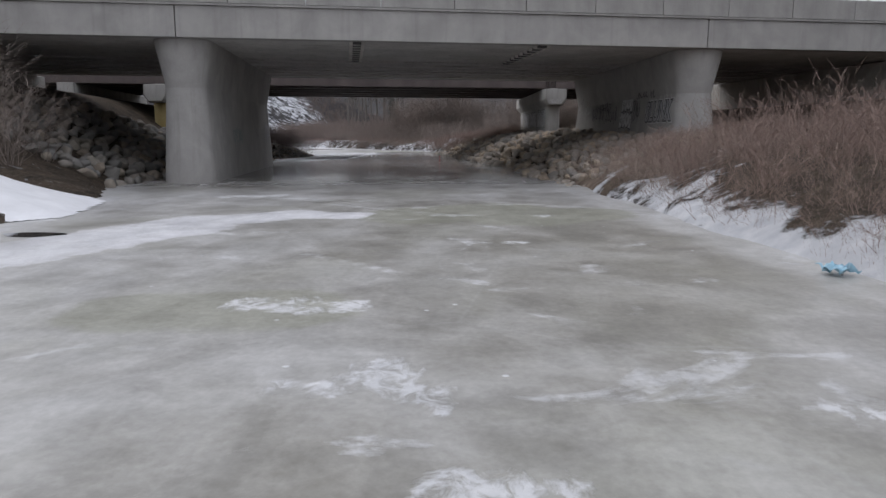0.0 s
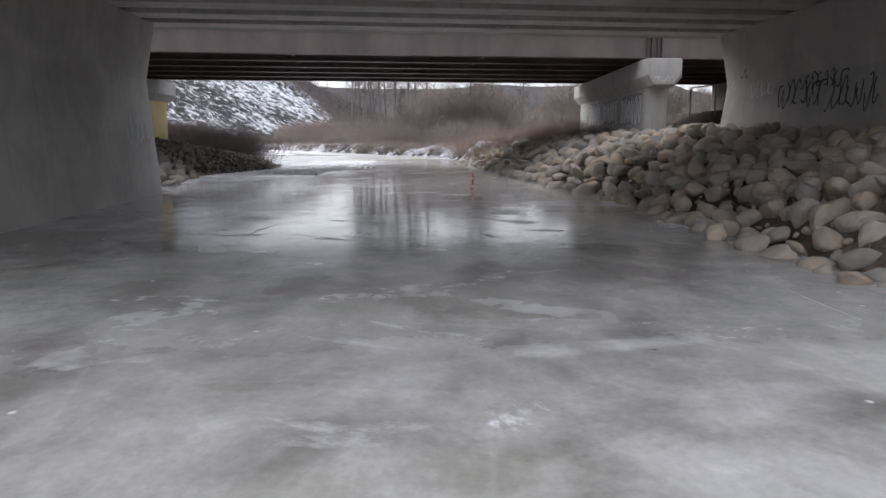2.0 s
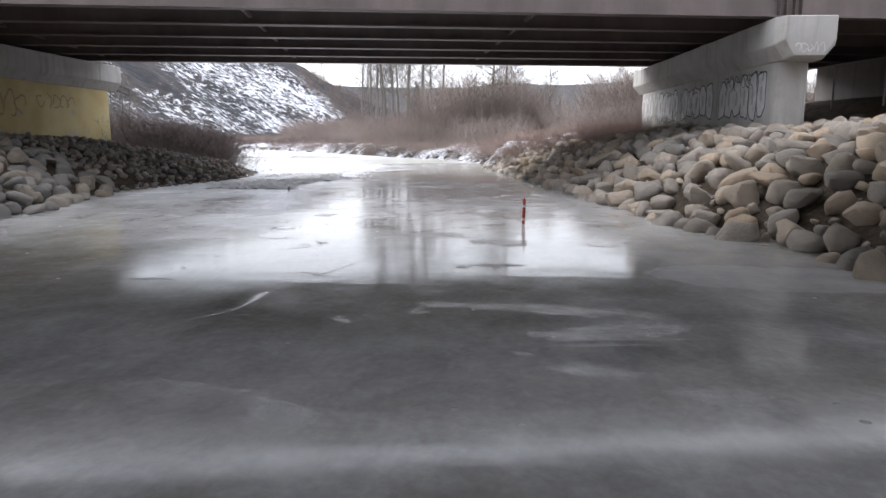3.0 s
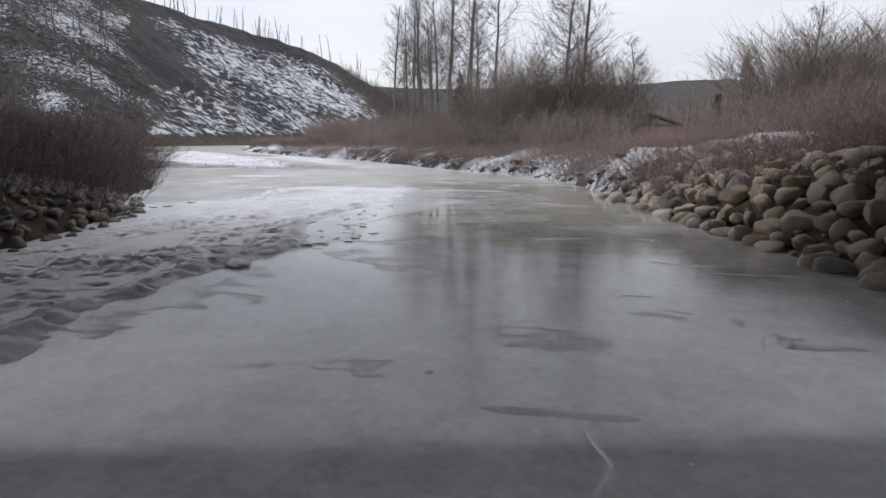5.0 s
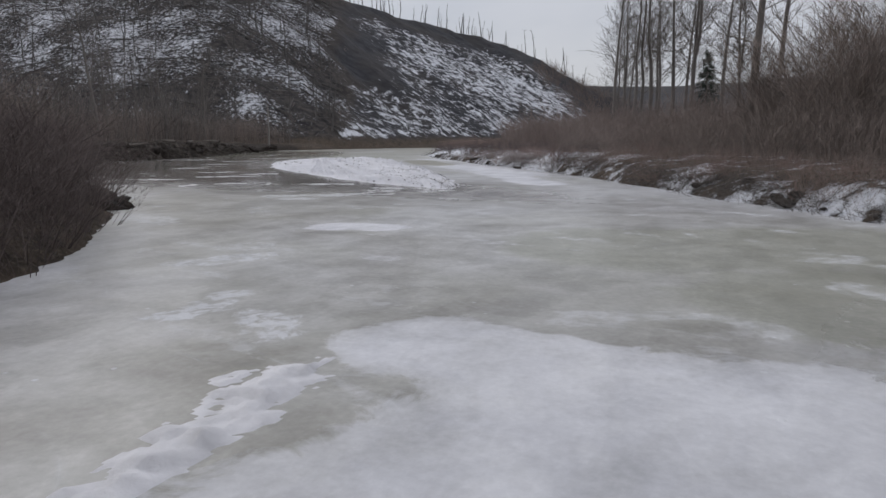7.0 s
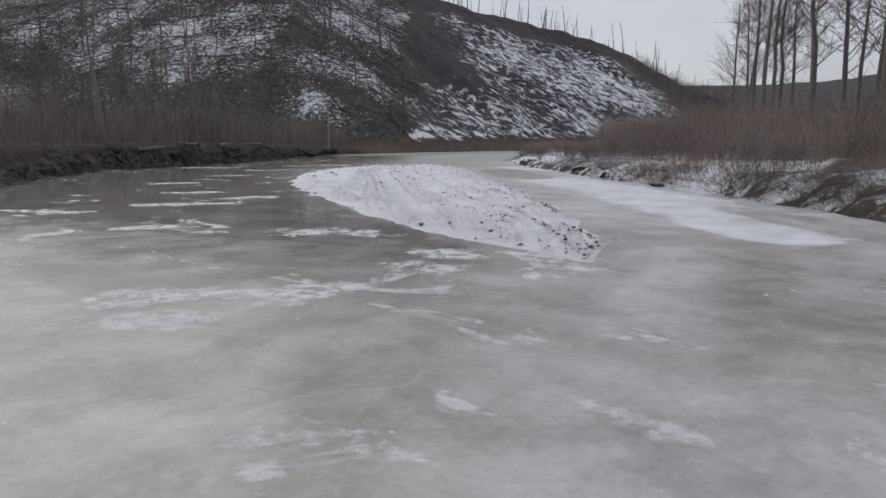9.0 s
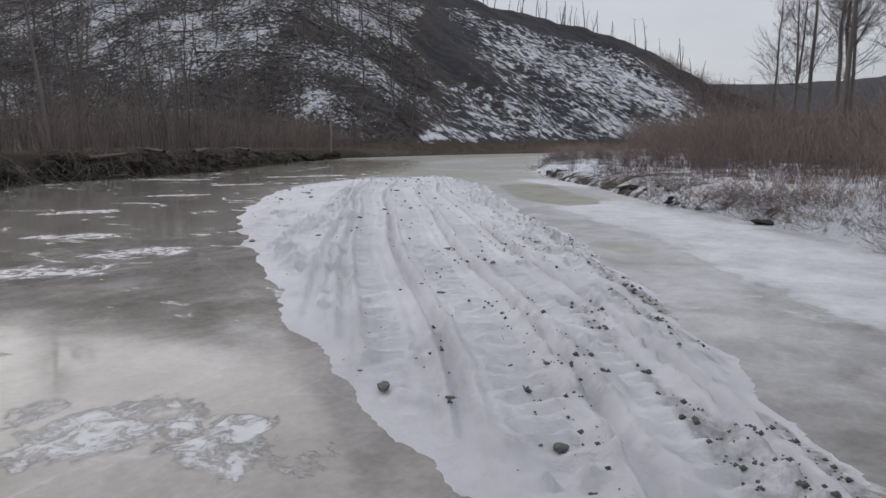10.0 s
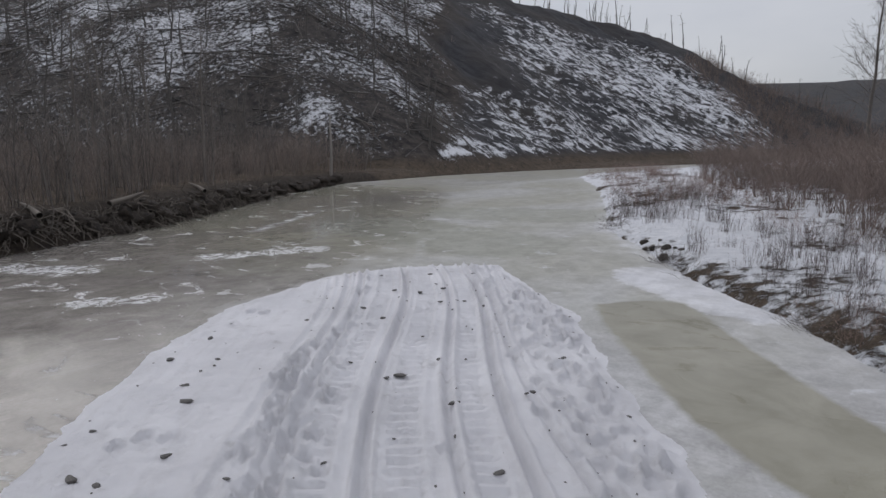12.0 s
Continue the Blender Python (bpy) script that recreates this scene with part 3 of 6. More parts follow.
    col = k.mix(k.math("MULTIPLY", crust, 0.85), col, (0.6, 0.61, 0.63))
    # fine cracks
    crack = k.voronoi(k.coords("World", (1, 1, 1)), 0.3, "DISTANCE_TO_EDGE")
    col = k.mix(k.math("MULTIPLY", k.ramp(crack, (0.0, 1), (0.006, 0)), 0.1), col, (0.5, 0.51, 0.52))
    # shallow scallops and old footmarks of meltwater, sharp on one side
    scallop = k.ramp(k.noise(k.coords("World", (1.0, 0.6, 1), (0, 0, radians(-25))), 1.3, 7, 0.56, 0.5), (0.4, 0.36), (0.5, 0.5), (0.515, 0.61), (0.7, 0.5))
    col = k.mix(0.45, col, scallop, "SOFT_LIGHT")
    mottle = k.mix(0.5, k.noise(p, 3.2, 8, 0.66), k.noise(k.coords("World", (1, 0.9, 1)), 15, 5, 0.65))
    col = k.mix(0.5, col, k.ramp(mottle, (0.38, 0.3), (0.5, 0.5), (0.62, 0.72)), "SOFT_LIGHT")
    pool = k.ramp(k.math("ADD", k.attr("pool"), k.math("MULTIPLY", k.math("SUBTRACT", veins, 0.5), 0.5)), (0.4, 0), (0.6, 1))
    col = k.mix(pool, col, k.mix(k.ramp(k.noise(p, 0.7, 6, 0.6, 0.6), (0.35, 0), (0.7, 1)), (0.2, 0.19, 0.143), (0.31, 0.297, 0.24)))
    k.l.new(col, b.inputs["Base Color"])
    wet = k.math("MULTIPLY", k.attr("wet"), k.ramp(cloud, (0.3, 1), (0.75, 0.8)))
    dry = k.math("MAXIMUM", k.math("MULTIPLY", whiteness, k.math("SUBTRACT", 0.8, k.math("MULTIPLY", k.attr("wet"), 0.75))), crust)
    rough = k.math("ADD", k.math("SUBTRACT", 0.5, k.math("MULTIPLY", wet, 0.45)), k.math("MULTIPLY", dry, 0.3), True)
    k.l.new(rough, b.inputs["Roughness"])
    b.inputs["IOR"].default_value = 1.36
    swell = k.noise(k.coords("World", (0.55, 1.8, 1), (0, 0, radians(8))), 0.9, 5, 0.5)
    h = k.math("ADD", k.math("MULTIPLY", swell, 0.22), k.math("MULTIPLY", k.math("ADD", crust, plate), 0.35))
    h = k.math("ADD", h, k.math("MULTIPLY", k.noise(p, 9, 6, 0.65), k.math("MULTIPLY", dry, 0.5)))
    k.bump(b, h, 0.32, 0.05)
    return m


# blown snow, slush ridges, white plates and olive windows in the ice: from point, to point, half width
DRIFTS_BEFORE_BRIDGE = [(-2.9, 14.8, -2.5, 17.5, 0.67), (-1.9, 18.9, -0.3, 19.7, 0.5), (0.8, 12.7, 1.6, 13.0, 0.33), (2.1, 11.3, 2.5, 10.9, 0.25), (1.6, 10.9, 2.0, 10.9, 0.21), (4.7, 10.8, 5.1, 10.7, 0.21), (3.3, 16.5, 3.5, 16.5, 0.23),
    (2.6, 9.9, 3.0, 9.8, 0.25), (-3.4, 23.2, -2.1, 23.7, 0.46), (1.4, 21.0, 1.6, 21.0, 0.25), (0.1, 22.5, 0.3, 22.5, 0.21), (3.9, 19.9, 4.0, 19.9, 0.21), (1.3, 26.8, 1.5, 26.8, 0.25)]
DRIFTS_UNDER_BRIDGES = [(1.7, 26.8, 1.8, 26.8, 0.18), (5.1, 31.7, 5.4, 30.8, 0.33), (4.3, 34.6, 4.4, 37.1, 0.25), (-11.9, 65.7, -11.9, 66.5, 0.4),
    (-11.2, 66.1, -10.7, 65.6, 0.35), (-13.9, 67.6, -13.4, 68.4, 0.45), (-10.0, 65.6, -9.9, 65.7, 0.3)]
DRIFTS_BY_BAR = [(-28.3, 82.8, -27.3, 84.0, 0.7), (-21.6, 80.9, -20.7, 81.3, 0.65), (-18.5, 80.3, -18.0, 80.4, 0.5), (-18.2, 79.2, -17.7, 79.4, 0.5), (-18.6, 77.0, -18.2, 77.6, 0.35), (-18.2, 77.6, -17.8, 77.9, 0.3),
    (-17.8, 78.2, -17.9, 78.8, 0.22), (-16.4, 79.6, -16.3, 79.8, 0.3), (-18.0, 77.1, -17.8, 77.4, 0.3), (-19.6, 76.2, -19.0, 76.8, 0.5), (-35.8, 88.2, -35.3, 89.1, 0.7), (-28.3, 85.1, -27.7, 86.0, 0.55),
    (-45.0, 104.0, -43.3, 107.3, 0.9), (-48.6, 99.0, -46.0, 100.3, 0.9), (-24.6, 79.6, -23.9, 80.2, 0.4), (-31.5, 85.5, -30.6, 86.4, 0.5), (-39, 93, -38, 94, 0.6), (-42, 98, -41, 99.5, 0.6)]
SLUSH_LINES = [(-0.4, 21.6, 0.6, 20.8, 0.13), (0.6, 20.8, 2.2, 19.8, 0.12), (2.2, 19.8, 2.9, 19.8, 0.1), (3.1, 22.3, 4.2, 21.6, 0.12), (4.2, 21.6, 5.5, 21.1, 0.12), (0.3, 35.8, 1.6, 35.3, 0.13), (1.6, 35.3, 1.8, 35.0, 0.17),
    (-2.2, 34.6, -1.9, 34.9, 0.08), (-1.8, 53.1, -1.2, 52.9, 0.07), (-1.2, 52.9, -0.6, 51.6, 0.08), (-4.95, 66.5, -4.8, 65.1, 0.1), (-4.8, 65.1, -4.45, 63.9, 0.09), (-0.3, 11.2, -0.0, 11.7, 0.07), (-0.0, 11.7, 1.1, 11.5, 0.07)]
SLUSH_LINES += [(0.6, 15.4, 1.9, 14.4, 0.1), (-41.5, 111.2, -39.2, 108.0, 0.2), (-48.9, 109.1, -52.6, 116.4, 0.4), (-52.6, 116.4, -52.7, 120.2, 0.5),
    (-2.4, 24.8, -1.4, 25.3, 0.12), (1.5, 27.8, 2.8, 28.3, 0.17), (1.7, 34.3, 2.8, 33.7, 0.15), (1.1, 29.3, 2.2, 28.8, 0.18)]
WHITE_PLATES = [(-8.4, 60.5, -7.0, 64.6, 2.1), (-9.4, 66.0, -7.0, 65.4, 0.8), (-8.5, 52.5, -9.5, 58.5, 2.8), (-7.6, 56.0, -9.0, 60.0, 2.2), (-2.2, 18.4, -0.7, 19.8, 0.7), (-3.0, 15.3, -2.2, 17.6, 0.95), (0.3, 19.4, 0.3, 19.8, 0.42),
    (2.5, 38.8, 3.8, 38.8, 0.62), (-14.3, 71.5, -13.5, 71.9, 0.45), (-6.4, 58.6, -5.4, 62.4, 0.9), (-17.5, 90.5, -24.5, 98.5, 1.5), (-14.5, 84.5, -19.0, 91.0, 0.9), (-31.5, 109.5, -28.5, 107.0, 1.4)]
OLIVE_WINDOWS = [(-4.0, 59.2, -1.4, 60.0, 1.6), (-3.4, 57.2, -1.6, 56.4, 1.1), (-4.2, 68.2, -1.8, 66.2, 1.5), (-1.8, 66.0, -1.0, 62.8, 1.2), (-9.0, 71.6, -5.4, 73.2, 2.0), (-6.4, 69.0, -4.0, 70.0, 1.6), (-46.0, 114.0, -38.5, 112.0, 3.0),
    (-44.5, 121.0, -41.0, 122.5, 3.2), (-0.1, 12.6, 1.1, 12.8, 0.67), (1.5, 19.6, 3.0, 20.9, 1.17), (-20.1, 91.9, -19.4, 91.5, 0.45), (-21.6, 90.9, -20.8, 90.5, 0.4), (3.5, 19.3, 4.8, 20.3, 1.0)]
POOL = [(-31.7, 105.1), (-30.9, 106.3), (-30.1, 106.6), (-29.2, 105.6), (-28.3, 104.1), (-26.5, 101.7), (-25.2, 100.2), (-24.6, 98.9), (-25.2, 97.6), (-26.6, 98.3), (-28.2, 99.9), (-29.6, 101.9), (-30.8, 103.6)]


def strokes(x, y, rows, top=1.5, fade=1.0):
    """How deep each place lies within the nearest rounded stroke, which fades over its reach from the spine."""
    best = np.zeros(x.shape)
    for x0, y0, x1, y1, r in rows:
        ux, uy = x1 - x0, y1 - y0
        t = np.clip(((x - x0) * ux + (y - y0) * uy) / (ux * ux + uy * uy + 1e-9), 0, 1)
        best = np.maximum(best, np.clip(top - fade * np.hypot(x - x0 - t * ux, y - y0 - t * uy) / r, 0, 1))
    return best


def river_ice():
    xs = np.concatenate([np.arange(-90, -52, 1.0), np.arange(-52, -28, 0.4), np.arange(-28, 9, 0.2), np.arange(9, 13, 1.0)])
    ys = np.concatenate([np.arange(-62, 0, 2.0), np.arange(0, 26, 0.2), np.arange(26, 50, 0.3), np.arange(50, 84, 0.2), np.arange(84, 125, 0.4), np.arange(125, 302, 1.2)])
    gx, gy = np.meshgrid(xs, ys)
    n, r = len(xs), len(ys)
    i = (np.arange(r - 1)[:, None] * n + np.arange(n - 1)[None]).ravel()
    me = array_mesh("frozen_river", np.stack([gx, gy, 0 * gx], -1).reshape(-1, 3), np.stack([i, i + 1, i + n + 1, i + n], -1), ice_material())
    v = ((gx - DECK_O[0]) * DECK_Y[0] + (gy - DECK_O[1]) * DECK_Y[1]) / BRIDGE_UNIT
    low = lower_reach(gy)
    dl, _, _ = nearest_on(LEFT, gx, gy)
    dr, _, _ = nearest_on(RIGHT, gx, gy)
    across = dr / (dl + dr + 1e-6)
    smooth_ice = smooth(36, 40, low) * (1 - smooth(66, 72, gy)) * smooth(-7.6, -5.6, gx)
    wet = 0.35 + 0.65 * smooth(-6, 8, v) * (1 - smooth(18, 30, v)) + (0.42 + 0.2 * smooth(51, 55, gy)) * smooth_ice
    wet = wet + 0.35 * smooth(78, 84, gy) * (dl < 9) * (1 - smooth(120, 140, gy))
    # last term: paler strip between the bridges, daylight from the gap put into the colour
    frost_and_light = 0.45 - 0.12 * (1 - smooth(10, 24, low)) + 0.12 * (1 - smooth(6, 22, low)) * smooth(0.2, 0.8, across) - 0.05 * smooth(-4, 8, v) * (1 - smooth(16, 24, v)) + 0.16 * smooth(16, 22, v) * (1 - smooth(22, 28, v))
    # first term: white ice by the steel bridge, lightened further against the deck's shade
    # last term: pale cross band painted for the sky gap mirrored in the ice
    frost_and_light = frost_and_light + 0.28 * smooth(50, 54, gy) * (1 - smooth(61, 65, gy)) * (1 - smooth(-3.0, -0.5, gx)) - 0.06 * smooth(65, 68, gy) * (1 - smooth(76, 80, gy)) - 0.12 * smooth(19, 24, low) * (1 - smooth(30.5, 32.5, low)) + 0.16 * smooth(31.5, 33, low) * (1 - smooth(34, 36, low))
    # clear green ice beyond the bar
    frost_and_light = frost_and_light - 0.2 * smooth(84, 92, gy) * (dl < 12)
    frost_and_light = frost_and_light + 0.3 * (1 - smooth(0.2, 1.0, np.minimum(dl, dr))) * ((low < 24) | (gy > 62))
    # more of the gap's daylight painted as whiter ice past the steel bridge's edge
    frost_and_light = frost_and_light + 0.3 * smooth(20, 24, v) * (1 - smooth(24, 30, v)) * (low < 46)
    brown = smooth(74, 82, gy) * (dl < dr + 14) * (1 - smooth(9, 14, dl)) * (1 - smooth(122, 140, gy))
    frost_and_light = frost_and_light - 0.25 * brown
    wet = wet + 0.5 * brown
    attribute(me, "brown", brown)
    wx, wy = gx + 0.5 * fbm(gx / 0.9, gy / 0.9, 131, 3), gy + 0.5 * fbm(gx / 0.9, gy / 0.9, 132, 3)
    attribute(me, "drift", strokes(wx, wy, DRIFTS_BEFORE_BRIDGE + DRIFTS_UNDER_BRIDGES + DRIFTS_BY_BAR))
    attribute(me, "slush", strokes(gx + 0.4 * (wx - gx), gy + 0.4 * (wy - gy), SLUSH_LINES, 1.0, 0.25))
    attribute(me, "plate", strokes(wx, wy, WHITE_PLATES))
    attribute(me, "olive", strokes(wx, wy, OLIVE_WINDOWS))
    ring = np.array(POOL)
    off, _, _ = nearest_on(np.concatenate([ring, ring[:1]]), gx, gy)
    off = np.where(inside(ring, gx, gy), off, -off)
    attribute(me, "pool", smooth(-0.5, 0.5, off))
    crust = 0.35 + 0.3 * (1 - smooth(16, 30, low)) + 0.5 * smooth(60, 78, gy)
    attribute(me, "green", 0.75 * smooth(100, 110, gy) + 0.28 * (1 - smooth(8, 26, low)) + 0.3 * smooth(58, 64, gy) * (1 - smooth(74, 80, gy)))
    attribute(me, "wet", np.clip(wet, 0, 1))
    attribute(me, "frost_and_light", frost_and_light)
    attribute(me, "crust", np.clip(crust, 0, 1))
    return tagged(new("frozen_river", me), "grey green frozen river with frosted and wet glossy ice", "frozen river", kind="structure")


river_ice()


# ---- bridges ----
DECK = Matrix.Translation((DECK_O[0], DECK_O[1], 0)) @ Matrix.Rotation(TURN, 4, "Z") @ Matrix.Scale(BRIDGE_UNIT, 4)


def wall_pier(levels, n=24):
    """A wall pier with rounded ends: levels of z, half width, near end and far end along y."""
    bm = bmesh.new()
    rings = []
    for z, half, y0, y1 in levels:
        ring = []
        for k in range(n + 1):
            a = math.pi + math.pi * k / n
            ring.append(bm.verts.new((half * math.cos(a), y0 + half * 0.75 + half * 0.75 * math.sin(a), z)))
        for k in range(n + 1):
            a = math.pi * k / n
            ring.append(bm.verts.new((half * math.cos(a), y1 - half * 0.75 + half * 0.75 * math.sin(a), z)))
        rings.append(ring)
    for a, b in zip(rings[:-1], rings[1:]):
        for i in range(len(a)):
            bm.faces.new((a[i], a[(i + 1) % len(a)], b[(i + 1) % len(b)], b[i]))
    bm.faces.new(rings[0][::-1])
    bm.faces.new(rings[-1])
    return bm


def lettering(text, size, parent, mat, label, m, name="graffiti", outline=0.0, thick=0.004):
    cu = bpy.data.curves.new(name, "FONT")
    cu.body, cu.size, cu.extrude, cu.offset = text, size, thick, outline
    cu.align_x, cu.align_y = "CENTER", "CENTER"
    tmp = new("tmp_text", cu)
    me = bpy.data.meshes.new_from_object(tmp.evaluated_get(bpy.context.evaluated_depsgraph_get()))
    bpy.data.objects.remove(tmp)
    me.name = name
    me.materials.clear()
    me.materials.append(mat)
    return part(name, me, parent, label, m)


m_paint_white = plain("white_spray_paint", (0.54, 0.54, 0.54), 0.6, 0, 0.22, 3)
m_paint_grey = plain("grey_spray_paint", (0.36, 0.36, 0.37), 0.6, 0, 0.25, 3)
m_paint_black = plain("black_spray_paint", (0.03, 0.03, 0.032), 0.6, 0, 0.3, 5)
m_paint_teal = plain("faded_teal_spray_paint", (0.16, 0.24, 0.23), 0.7, 0, 0.25, 3)
m_paint_ochre = plain("faded_brown_spray_paint", (0.26, 0.19, 0.09), 0.7, 0, 0.25, 3)
m_paint_blue = plain("pale_blue_spray_paint", (0.4, 0.43, 0.5), 0.7, 0, 0.2, 3)


def scrawl(parent, mat, label, m, wide, high, loops, seed, thick=0.035):
    """Loose spray-paint strokes that spell nothing, as flat ribbons on a wall (x along, y up, z out)."""
    rng = random.Random(seed)
    for k in range(loops):
        bm = bmesh.new()
        cx = -wide / 2 + wide * (k + 0.5) / loops
        rx, ry, ph = wide / loops * rng.uniform(0.3, 0.55), high * rng.uniform(0.32, 0.5), rng.uniform(0, 6.28)
        turn = rng.uniform(3.4, 6.0)
        prev = None
        for i in range(17):
            a = ph + turn * i / 16
            wob = 1 + 0.18 * math.sin(3 * a + k)
            c = Vector((cx + rx * math.cos(a) * wob, ry * math.sin(a) * wob, 0.003 + 0.0004 * k))
            out = Vector((math.cos(a), math.sin(a), 0)) * thick / 2
            pair = (bm.verts.new(c - out), bm.verts.new(c + out))
            if prev:
                bm.faces.new((prev[0], prev[1], pair[1], pair[0]))
            prev = pair
        part("graffiti_stroke", mesh_of("graffiti_stroke", bm, mat), parent, label, m)


def bubble_letters(parent, m, wide, high, count, seed):
    """Rounded throw-up shapes with a dark rim, unreadable."""
    rng = random.Random(seed)
    for layer, mat, grow, lift in (("rim", m_paint_black, 0.045, 0.003), ("fill", m_paint_white, 0.0, 0.006)):
        rng.seed(seed)
        for k in range(count):
            bm = bmesh.new()
            cx, cy = -wide / 2 + wide * (k + 0.5) / count, rng.uniform(-0.05, 0.05)
            rx, ry = wide / count * 0.47, high / 2 * rng.uniform(0.85, 1.0)
            ring_o, ring_i = [], []
            for i in range(22):
                a = 2 * math.pi * i / 22
                s = 1 + 0.1 * math.sin(2 * a + k) + 0.07 * math.sin(5 * a + 2 * k)
                px, py = math.copysign(abs(math.cos(a)) ** 0.6, math.cos(a)), math.copysign(abs(math.sin(a)) ** 0.6, math.sin(a))
                ring_o.append(bm.verts.new((cx + (rx + grow) * s * px, cy + (ry + grow) * s * py, lift)))
                ring_i.append(bm.verts.new((cx + rx * 0.22 * px, cy + ry * 0.4 * py, lift)))
            for i in range(22):
                j = (i + 1) % 22
                bm.faces.new((ring_o[i], ring_o[j], ring_i[j], ring_i[i]))
            part("graffiti_shape", mesh_of("graffiti_shape", bm, mat), parent, "white bubble lettering with black rim", m)


def concrete_bridge():
    root = tagged(new("concrete_bridge"), "grey concrete road bridge on two wall piers", "bridge")
    root.matrix_basis = DECK
    span = [(-30, -9.87), (-9.83, 10.12), (10.16, 34)]
    edge = [(0.0, 5.2), (0.0, 6.27), (0.5, 6.27), (0.5, 6.1), (0.28, 6.0), (0.28, 5.35), (0.5, 5.2)]
    for a, b in span:
        part("fascia_girder", mesh_of("fascia_girder", extrude_profile(edge, a, b), m_concrete), root, "smooth pale grey edge beam")
    # wide flat beams next to the edge, then single beams with dark gaps
    for k in range(5):
        y0 = 0.52 + k * 1.3
        part("box_beam", mesh_of("box_beam", box_bm(-30, 34, y0, y0 + 1.285, 5.22, 6.05, 0.015), m_soffit), root)
    beam = [(-0.42, 5.2), (-0.42, 5.42), (-0.1, 5.52), (-0.1, 5.9), (-0.4, 6.05), (0.4, 6.05), (0.1, 5.9), (0.1, 5.52), (0.42, 5.42), (0.42, 5.2)]
    for k in range(6):
        for a, b in span:
            me = mesh_of("bridge_girder", extrude_profile([(p[0] + 7.9 + 1.62 * k, p[1]) for p in beam], a, b), m_soffit)
            part("bridge_girder", me, root)
    far = [(16.9 - p[0], p[1]) for p in edge][::-1]
    part("fascia_girder", mesh_of("fascia_girder", extrude_profile(far, -30, 34), m_concrete), root)
    part("deck_slab", mesh_of("deck_slab", box_bm(-30, 34, -0.08, 17.0, 6.285, 6.36), m_concrete), root)
    # dark drain slots across the flat beams
    for x in (-3.5, 3.6):
        bm = box_bm(x - 0.16, x + 0.16, 0.35, 7.0, 5.12, 5.225, 0.02)
        part("drain_channel", mesh_of("drain_channel", bm, plain("dark_drain", (0.05, 0.047, 0.045), 0.6)), root, "dark channel under the deck")
        for k in range(9):
            part("bracket", mesh_of("bracket", box_bm(x - 0.3, x + 0.3, 0.6 + 0.75 * k, 0.66 + 0.75 * k, 5.1, 5.22), m_soffit), root)
    n = 0
    panel = mesh_of("barrier_panel", extrude_profile([(-0.1, 6.37), (-0.1, 7.12), (0.12, 7.12), (0.22, 6.6), (0.34, 6.37)], 0, 2.67), m_concrete)
    x = -29.6
    while x < 33:
        part("barrier_panel", panel, root, m=pose(x, 0, 0))
        part("barrier_panel", panel, root, m=pose(x + 2.67, 16.9, 0, 0, 0, 180))
        x += 2.7
    rail = plain("galvanised_rail", (0.42, 0.43, 0.44), 0.45, 0.6)
    post = mesh_of("rail_post", box_bm(-0.04, 0.04, -0.05, 0.05, 7.12, 7.55, 0.01), rail)
    for k in range(24):
        part("rail_post", post, root, m=pose(-29 + 2.7 * k, 0.02, 0))
    part("guard_rail", mesh_of("guard_rail", box_bm(-30, 34, -0.06, 0.06, 7.5, 7.6, 0.02), rail), root, "galvanised rail on posts")
    for x, foot in ((-9.9, -0.6), (10.25, 1.0)):
        k = 1 if foot > 0 else 0
        levels = [(foot, 0.98, 0.45, 16.75), (3.5, 0.74, 0.72, 16.4), (5.19, 1.04, 0.36, 16.72)]
        pier = part("pier", mesh_of("pier", wall_pier(levels), m_concrete, 11), root, "tall grey concrete wall pier with rounded end", pose(x, 0, 0, 0, 0, -3.4 if foot > 0 else -2.0))
        face = Matrix(((0, 0, -1, 0), (1, 0, 0, 0), (0, -1, 0, 0), (0, 0, 0, 1)))
        if k:
            # wall that looks to the river: along the wall, up, and out
            def on_wall(y, z):
                half = np.interp(z, (1.0, 3.5, 5.19), (0.98, 0.74, 1.04)) + 0.012
                lean = math.atan2(0.26, 2.5)
                return Matrix.Translation((-half, y, z)) @ Matrix(((0, 0, -1, 0), (-1, 0, 0, 0), (0, 1, 0, 0), (0, 0, 0, 1))) @ Matrix.Rotation(-lean, 4, "X")
            tag = on_wall(2.85, 2.8) @ Matrix.Diagonal((0.92, 1.2, 1, 1))
            lettering("SLUNK", 1.0, pier, m_paint_white, "white halo of graffiti letters", tag, outline=0.1)
            lettering("SLUNK", 1.0, pier, m_paint_black, "black outline of graffiti letters", tag @ pose(0, 0, 0.005), outline=0.06)
            lettering("SLUNK", 1.0, pier, m_paint_grey, "grey graffiti letters", tag @ pose(0, 0, 0.01), outline=0.012)
            bubble_letters(pier, on_wall(6.9, 2.95) @ pose(0, 0.42, 0), 1.6, 0.78, 4, 3)
            bubble_letters(pier, on_wall(6.9, 2.95) @ pose(0, -0.42, 0), 1.7, 0.78, 4, 5)
            scrawl(pier, m_paint_black, "black sprayed scribble", on_wall(5.6, 3.0), 0.9, 1.1, 4, 1, 0.06)
            scrawl(pier, m_paint_black, "black sprayed scribble", on_wall(9.4, 2.9), 2.4, 0.9, 8, 2, 0.055)
            scrawl(pier, m_paint_black, "black sprayed scribble", on_wall(4.4, 3.75), 2.4, 0.5, 8, 12, 0.05)
            scrawl(pier, m_paint_black, "black sprayed scribble", on_wall(11.6, 3.0), 2.0, 0.8, 7, 41, 0.06)
